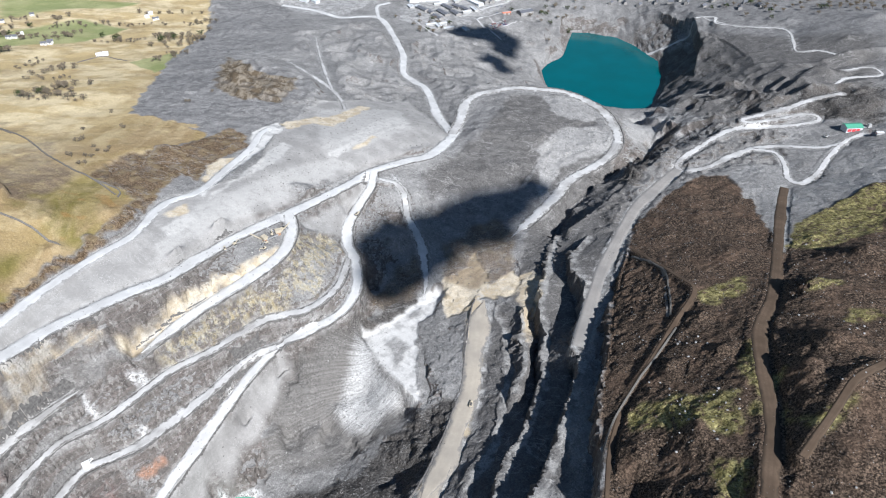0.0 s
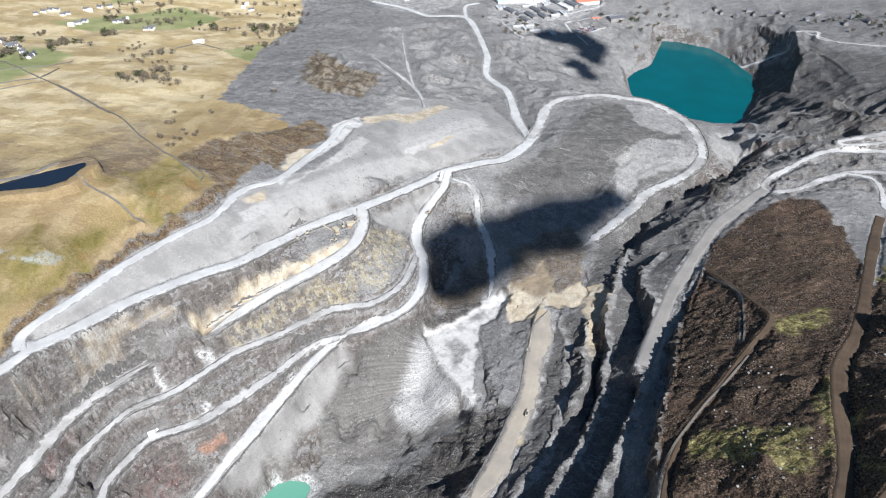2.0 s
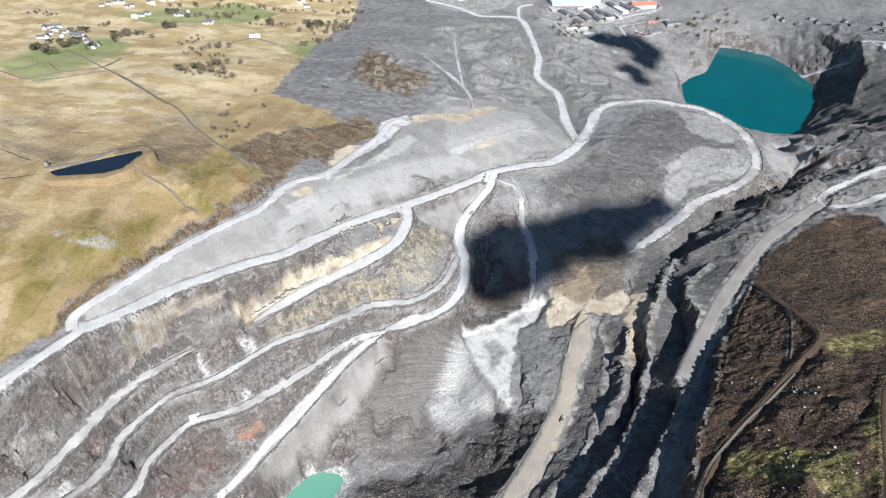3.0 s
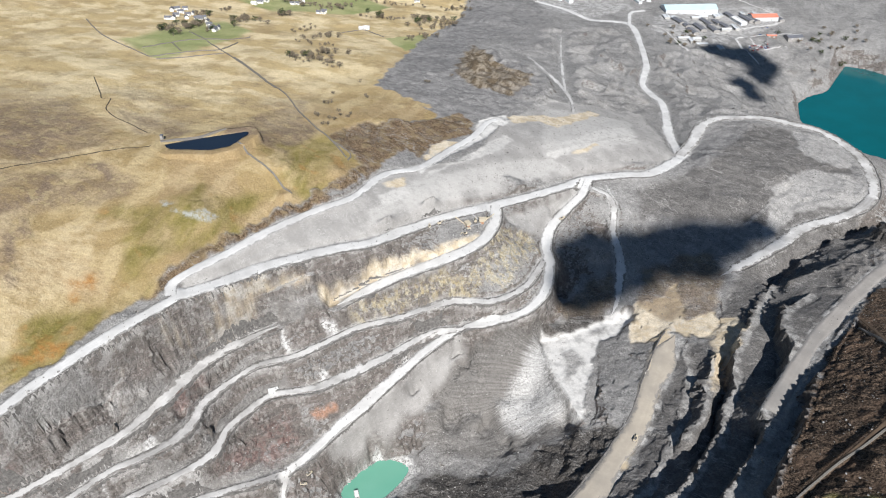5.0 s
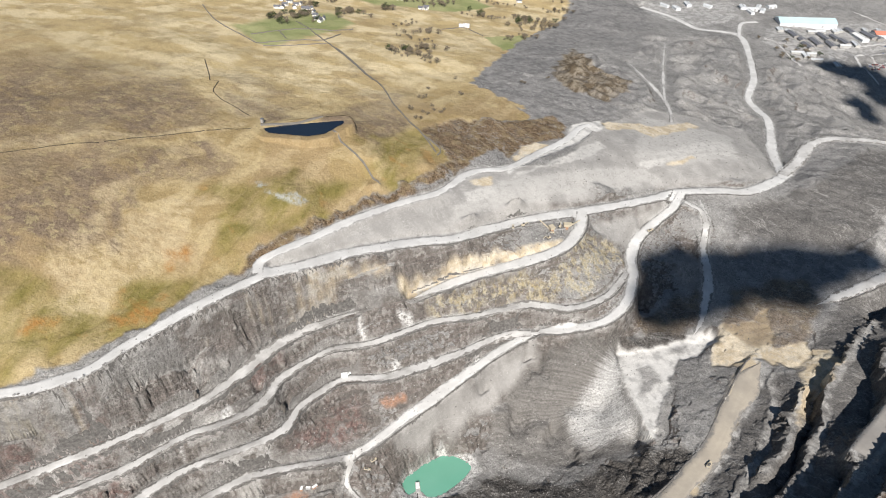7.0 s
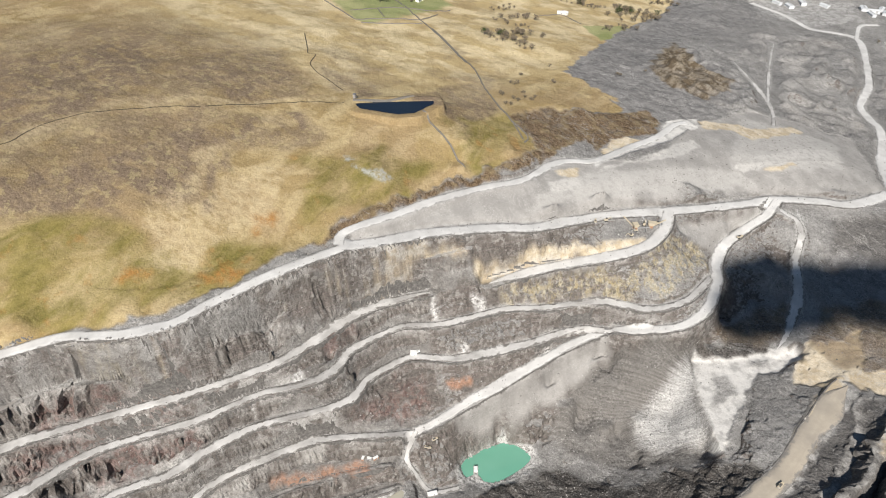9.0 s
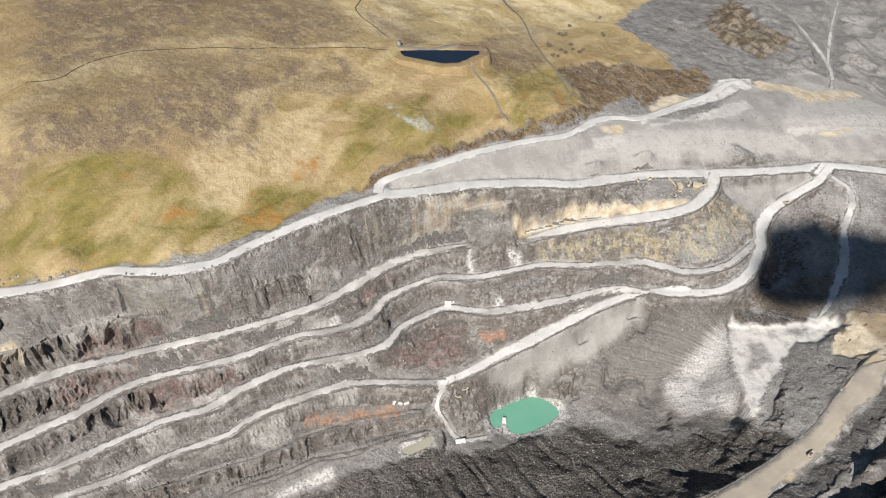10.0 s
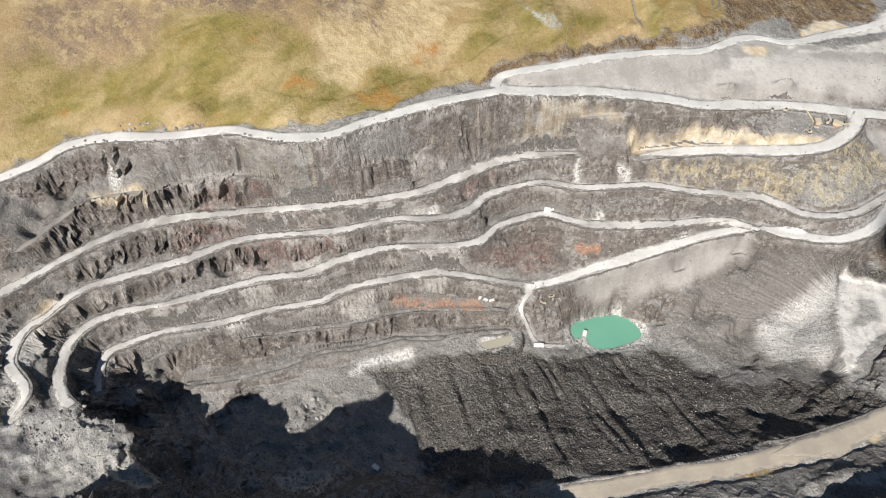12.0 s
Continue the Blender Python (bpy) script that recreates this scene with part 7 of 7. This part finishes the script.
def lay_rock(me, x, y, size, label, group, name="boulder", flat=1.0):
    ob = new(name, me)
    ob.matrix_basis = Matrix.Translation((x, y, float(ground_height(x, y)) + size * 0.25)) @ Matrix.Rotation(rng.uniform(0, 6.2), 4, "Z") @ Matrix.Diagonal((size, size * rng.uniform(0.7, 1.2), size * rng.uniform(0.6, 1.0) * flat, 1))
    return tagged(ob, label, "boulder", group)


RIM = [(-548, -42), (-541, 1), (-536, 12), (-533, 19), (-529, 26), (-522, 32), (-516, 40), (-509, 46), (-504, 52), (-497, 59), (-493, 64), (-486, 75), (-454, 122), (-449, 126), (-444, 130), (-433, 137), (-428, 143), (-423, 147), (-416, 154), (-410, 164), (-408, 170), (-403, 176), (-400, 182), (-399, 190), (-397, 208), (-393, 216), (-389, 231), (-385, 245), (-527, 50), (-522, 58), (-515, 63), (-508, 70), (-502, 78), (-522, 55), (-513, 67), (-496, 85), (-490, 92)]
for x, y in RIM:
    for _ in range(2):
        lay_rock(rng.choice(ROCKS), x + rng.gauss(0, 1.5), y + rng.gauss(0, 1.5), rng.uniform(0.8, 1.7), "grey slate boulder at the rim of the quarry", "boulders along the rim road")
MOOR_STONES = [(294, 358), (290, 363), (269, 305), (190, 370), (181, 383), (177, 397), (166, 413), (186, 325), (179, 295), (189, 302), (157, 294), (166, 339), (154, 354), (350, 531), (340, 467), (357, 450), (313, 485), (216, 224), (205, 209), (259, 303), (178, 309), (188, 294), (271, 390), (257, 344), (174, 412), (193, 390), (191, 359), (156, 321), (161, 303), (167, 292)]
for x, y in MOOR_STONES:
    for _ in range(3):
        lay_rock(rng.choice(ROCKS[2:]), x + rng.gauss(0, 7), y + rng.gauss(0, 7), rng.uniform(0.4, 1.1), "pale stone lying in dark heather", "stones on the heather moor")
PIT_BLOCKS = [(-245, 36), (-244, 44), (-233, 46), (-252, 30), (-254, 21), (-230, 53), (-233, 40), (-229, 60), (-235, 33), (-224, 68), (-296, 5), (-286, 8), (-291, -2), (-276, 11), (-275, 2), (-293, -11), (-291, 61), (-291, 70), (-294, 52), (-292, 79), (-281, 78), (-302, 79), (-371, -88), (-361, -83), (-371, -78), (-361, -95), (-361, -104), (-363, -111), (-372, -116), (-361, -116), (-372, -104)]
for x, y in PIT_BLOCKS:
    for _ in range(3):
        lay_rock(rng.choice(ROCKS), x + rng.gauss(0, 4), y + rng.gauss(0, 4), rng.uniform(0.8, 2.2), "block of slate rubble on the pit floor", "slate blocks on the pit floor")
POND_STONES = [(-222, 322), (-221, 314), (-216, 312), (-209, 310), (-219, 332), (-217, 340), (-212, 350), (-206, 361), (-199, 368), (-188, 369), (-178, 369), (-168, 368), (-161, 366), (-163, 354), (-166, 345), (-173, 336), (-180, 329), (-186, 319), (-190, 311), (-202, 310)]
for x, y in POND_STONES:
    for _ in range(3):
        lay_rock(rng.choice(ROCKS[2:]), x + rng.gauss(0, 2), y + rng.gauss(0, 2), rng.uniform(0.5, 1.2), "pale stone on the pond's rim", "stones round the pond")


# ---- rock buttresses that stand out of the bench faces ----
SPURS = [rock_mesh(30 + k, DARK_ROCK, "buttress", 0.55, 3) for k in range(3)]
for n_, (x, y) in enumerate([(-370, 237), (-318, 280), (-404, 97), (-467, -3), (-382, 144), (-465, -59)]):
    size = rng.uniform(3.0, 5.5)
    ob = lay_rock(SPURS[n_ % 3], x, y, size, "jagged dark slate buttress on a bench face", "buttresses on the benches", "rock_buttress")
    ob.scale = (size * 0.45, size * 0.6, size * 1.6)


def scatter(name, count, where, low, high, material, label, seed, tint_faces=8):
    """Thousands of stones too small to count, as one mesh."""
    dice = np.random.RandomState(seed)
    pts = []
    for points in where:
        p = np.array(points, float)
        lo, hi = p.min(0), p.max(0)
        area = (hi - lo).prod()
        n = max(10, int(count * area / sum((np.array(q, float).max(0) - np.array(q, float).min(0)).prod() for q in where)))
        c = lo + dice.rand(n, 2) * (hi - lo)
        pts.append(c[in_polygon(c[:, 0], c[:, 1], points)])
    c = np.vstack(pts)
    c = c[(np.abs(c[:, 0]) < 700) & (c[:, 1] > -140) & (c[:, 1] < 1100)]
    z = ground_height(c[:, 0], c[:, 1])
    size = low + (high - low) * dice.rand(len(c)) ** 3
    base = np.array([(1, 0, 0), (-0.4, 0.9, 0), (-0.6, -0.8, 0), (0.1, 0.1, 0.9)])
    a = dice.rand(len(c)) * 6.28
    ca, sa = np.cos(a), np.sin(a)
    jig = base[None] * (0.7 + 0.6 * dice.rand(len(c), 4, 1))
    x = c[:, 0, None] + size[:, None] * (jig[..., 0] * ca[:, None] - jig[..., 1] * sa[:, None])
    y = c[:, 1, None] + size[:, None] * (jig[..., 0] * sa[:, None] + jig[..., 1] * ca[:, None])
    zz = z[:, None] + size[:, None] * (jig[..., 2] - 0.12)
    verts = np.stack([x, y, zz], -1).reshape(-1, 3)
    k = 4 * np.arange(len(c))[:, None]
    faces = np.concatenate([k + np.array(t) for t in ((0, 1, 3), (1, 2, 3), (2, 0, 3))])
    ob = mesh_object(name, verts.tolist(), faces.tolist(), material)
    return tagged(ob, label, "stones", kind="stuff")


STONE_MIX = foliage("mixed_slate_stones", (0.10, 0.095, 0.09), (0.48, 0.47, 0.455))
DARK_MIX = foliage("dark_slate_stones", (0.06, 0.056, 0.052), (0.26, 0.25, 0.24))
scatter("moor_stones", 6000, PATCHES["heather"][:1] and [[(100, 200), (420, 200), (420, 680), (120, 680)]], 0.2, 0.8, STONE_MIX, "pale stones scattered through heather", 1)
scatter("scree_stones", 16000, PATCHES["scree_fan"] + PATCHES["scree_and_shade"], 0.25, 0.9, DARK_MIX, "loose slate blocks on scree slopes", 2)
PATCHES["scree_and_shade"].append([(-318, 48), (-297, 101), (-281, 151), (-248, 204), (-208, 148), (-217, 107), (-259, 54), (-284, 30)])
PATCHES["scree_and_shade"].append([(-320, 49), (-297, 101), (-281, 151), (-248, 204), (-205, 151), (-215, 105), (-256, 53), (-284, 30)])
scatter("bench_rubble", 22000, [[(-500, -100), (-90, -100), (-60, 520), (-200, 620), (-380, 330)]], 0.25, 1.2, STONE_MIX, "slate rubble strewn over quarry benches", 3)
scatter("pit_rubble", 8000, [[(-380, -130), (-200, -60), (-150, 120), (-330, 90), (-360, 0)]], 0.3, 1.5, STONE_MIX, "broken slate blocks over the pit floor", 8)
scatter("tip_rubble", 7000, [[(-240, 600), (260, 560), (260, 1050), (-180, 1050)]], 0.3, 1.2, DARK_MIX, "slate rubble on the waste tips", 4)
scatter("bank_rubble", 1500, PATCHES["brown_bank"], 0.3, 0.9, DARK_MIX, "stones on the brown bank below the moor", 6)
PATCHES["brown_bank"].append([(-400, 298), (-386, 353), (-369, 413), (-343, 477), (-321, 529), (-317, 577), (-303, 585), (-306, 534), (-327, 484), (-345, 435), (-356, 397), (-364, 359), (-373, 324)])
PATCHES["brown_bank"].append([(-400, 298), (-386, 353), (-369, 412), (-343, 477), (-321, 530), (-318, 579), (-303, 585), (-306, 534), (-327, 484), (-345, 435), (-356, 397), (-364, 359), (-373, 324)])


# ---- walls, ditches and the dam on the moor ----
DRY_STONE = plain("dry_stone_walling", (0.20, 0.185, 0.165), 0.95, 0.4, 1.0)
DITCH = plain("dark_peat_ditch", (0.065, 0.052, 0.038), 0.9, 0.3, 1.5)


def build_strip(name, points, width, height, material, label, category, kind="structure"):
    line = spline([(x, y, 0) for x, y in points], 4.0)
    along = np.gradient(line[:, :2], axis=0)
    along /= np.maximum(np.linalg.norm(along, axis=1, keepdims=True), 1e-6)
    side = np.stack([along[:, 1], -along[:, 0]], -1)
    s = np.arange(len(line)) * 4.0
    top = height * (1 + 0.25 * value_noise(s, s * 0, 7.0, 81))
    rows = []
    for off, up in ((-0.5, -0.3), (-0.4, 1), (0.4, 1), (0.5, -0.3)):
        x, y = line[:, 0] + side[:, 0] * off * width, line[:, 1] + side[:, 1] * off * width
        rows.append(np.stack([x, y, ground_height(x, y) + (top if up > 0 else up)], -1))
    n = len(line)
    faces = [(m * n + k, m * n + k + 1, (m + 1) * n + k + 1, (m + 1) * n + k) for m in range(3) for k in range(n - 1)]
    return tagged(mesh_object(name, np.vstack(rows).tolist(), faces, material), label, category, kind=kind)


for points in (
    [(-625, 789), (-530, 725), (-477, 690), (-436, 650), (-392, 616), (-359, 596), (-331, 576)],
    [(-415, 507), (-383, 499), (-344, 486)],
    [(-360, 597), (-332, 586), (-328, 572)],
    [(189, 560), (199, 531), (204, 503), (198, 466), (189, 431)],
    [(188, 412), (165, 382), (146, 360), (126, 332), (113, 307), (106, 285), (102, 266)],
    [(-736, 741), (-797, 765), (-879, 800), (-979, 868)],
    [(-736, 741), (-699, 785), (-670, 816), (-676, 867)],
    [(-758, 815), (-713, 782)],
    [(-775, 771), (-758, 815), (-730, 850), (-697, 880), (-686, 914)],
    [(-781, 884), (-727, 853), (-670, 816), (-501, 704)],
    [(-719, 736), (-688, 761), (-651, 799)],
    [(-588, 1040), (-571, 1088), (-518, 1061)],
):
    build_strip("field_wall", points, 1.6, 1.3, DRY_STONE, "low dry-stone field wall across the moor", "wall")
for points in (
    [(-669, 175), (-656, 192), (-656, 202), (-663, 221), (-665, 245), (-653, 279), (-626, 324), (-588, 360)],
    [(-708, 614), (-656, 571), (-634, 552), (-625, 556), (-605, 528), (-582, 515), (-552, 507), (-522, 498)],
    [(-586, 364), (-555, 410), (-525, 446), (-491, 476)],
):
    build_strip("ditch", points, 1.6, 0.1, DITCH, "narrow dark ditch through moor grass", "ditch")
build_strip("dam", [(-489, 480), (-456, 505), (-434, 551)], 3.0, 1.6, DRY_STONE, "straight stone dam of a moor reservoir", "dam")
(x, y), = [(-492, 486)]
tower = tagged(thing("valve_tower", x, y, 0.2), "small stone valve tower at the end of a dam", "tower")
part("shaft", box(bmesh.new(), 3, 3, 7, 0, 0, -1, 0.1, 0.9), STONE_WALL, tower)
part("cap", box(bmesh.new(), 3.4, 3.4, 0.5, 0, 0, 6, 0.08), SLATE_ROOF, tower)

# works and car park lanes
LANES = {}
LANES["works lane"] = (8, [(23, 1563), (69, 1610), (121, 1657), (150, 1694), (154, 1722), (127, 1747), (92, 1772), (37, 1815)])
LANES["car park lane"] = (6, [(173, 1642), (144, 1611), (102, 1584), (67, 1553), (65, 1531), (82, 1491), (99, 1462), (113, 1448)])
LANES["inner lane"] = (5, [(90, 1562), (105, 1529), (122, 1513), (146, 1540), (166, 1568)])
LANES["pale track"] = (7, [(-109, 1521), (-82, 1509), (-53, 1449), (-23, 1392)])
LANES["hill lane"] = (5, [(522, 1434), (561, 1350), (596, 1326)])
for number, (name, (width, points)) in enumerate(LANES.items()):
    build_road("lane", width, [(x, y, 0) for x, y in points], GREY_ROAD, "pale grey lane beside the slate works", 0.2 + 0.02 * number)
build_road("lane", 2.5, [(x, y, 0) for x, y in [(200, 538), (203, 506), (195, 467), (187, 431)]], STONE_TRACK, "narrow stony path through heather", 0.15)
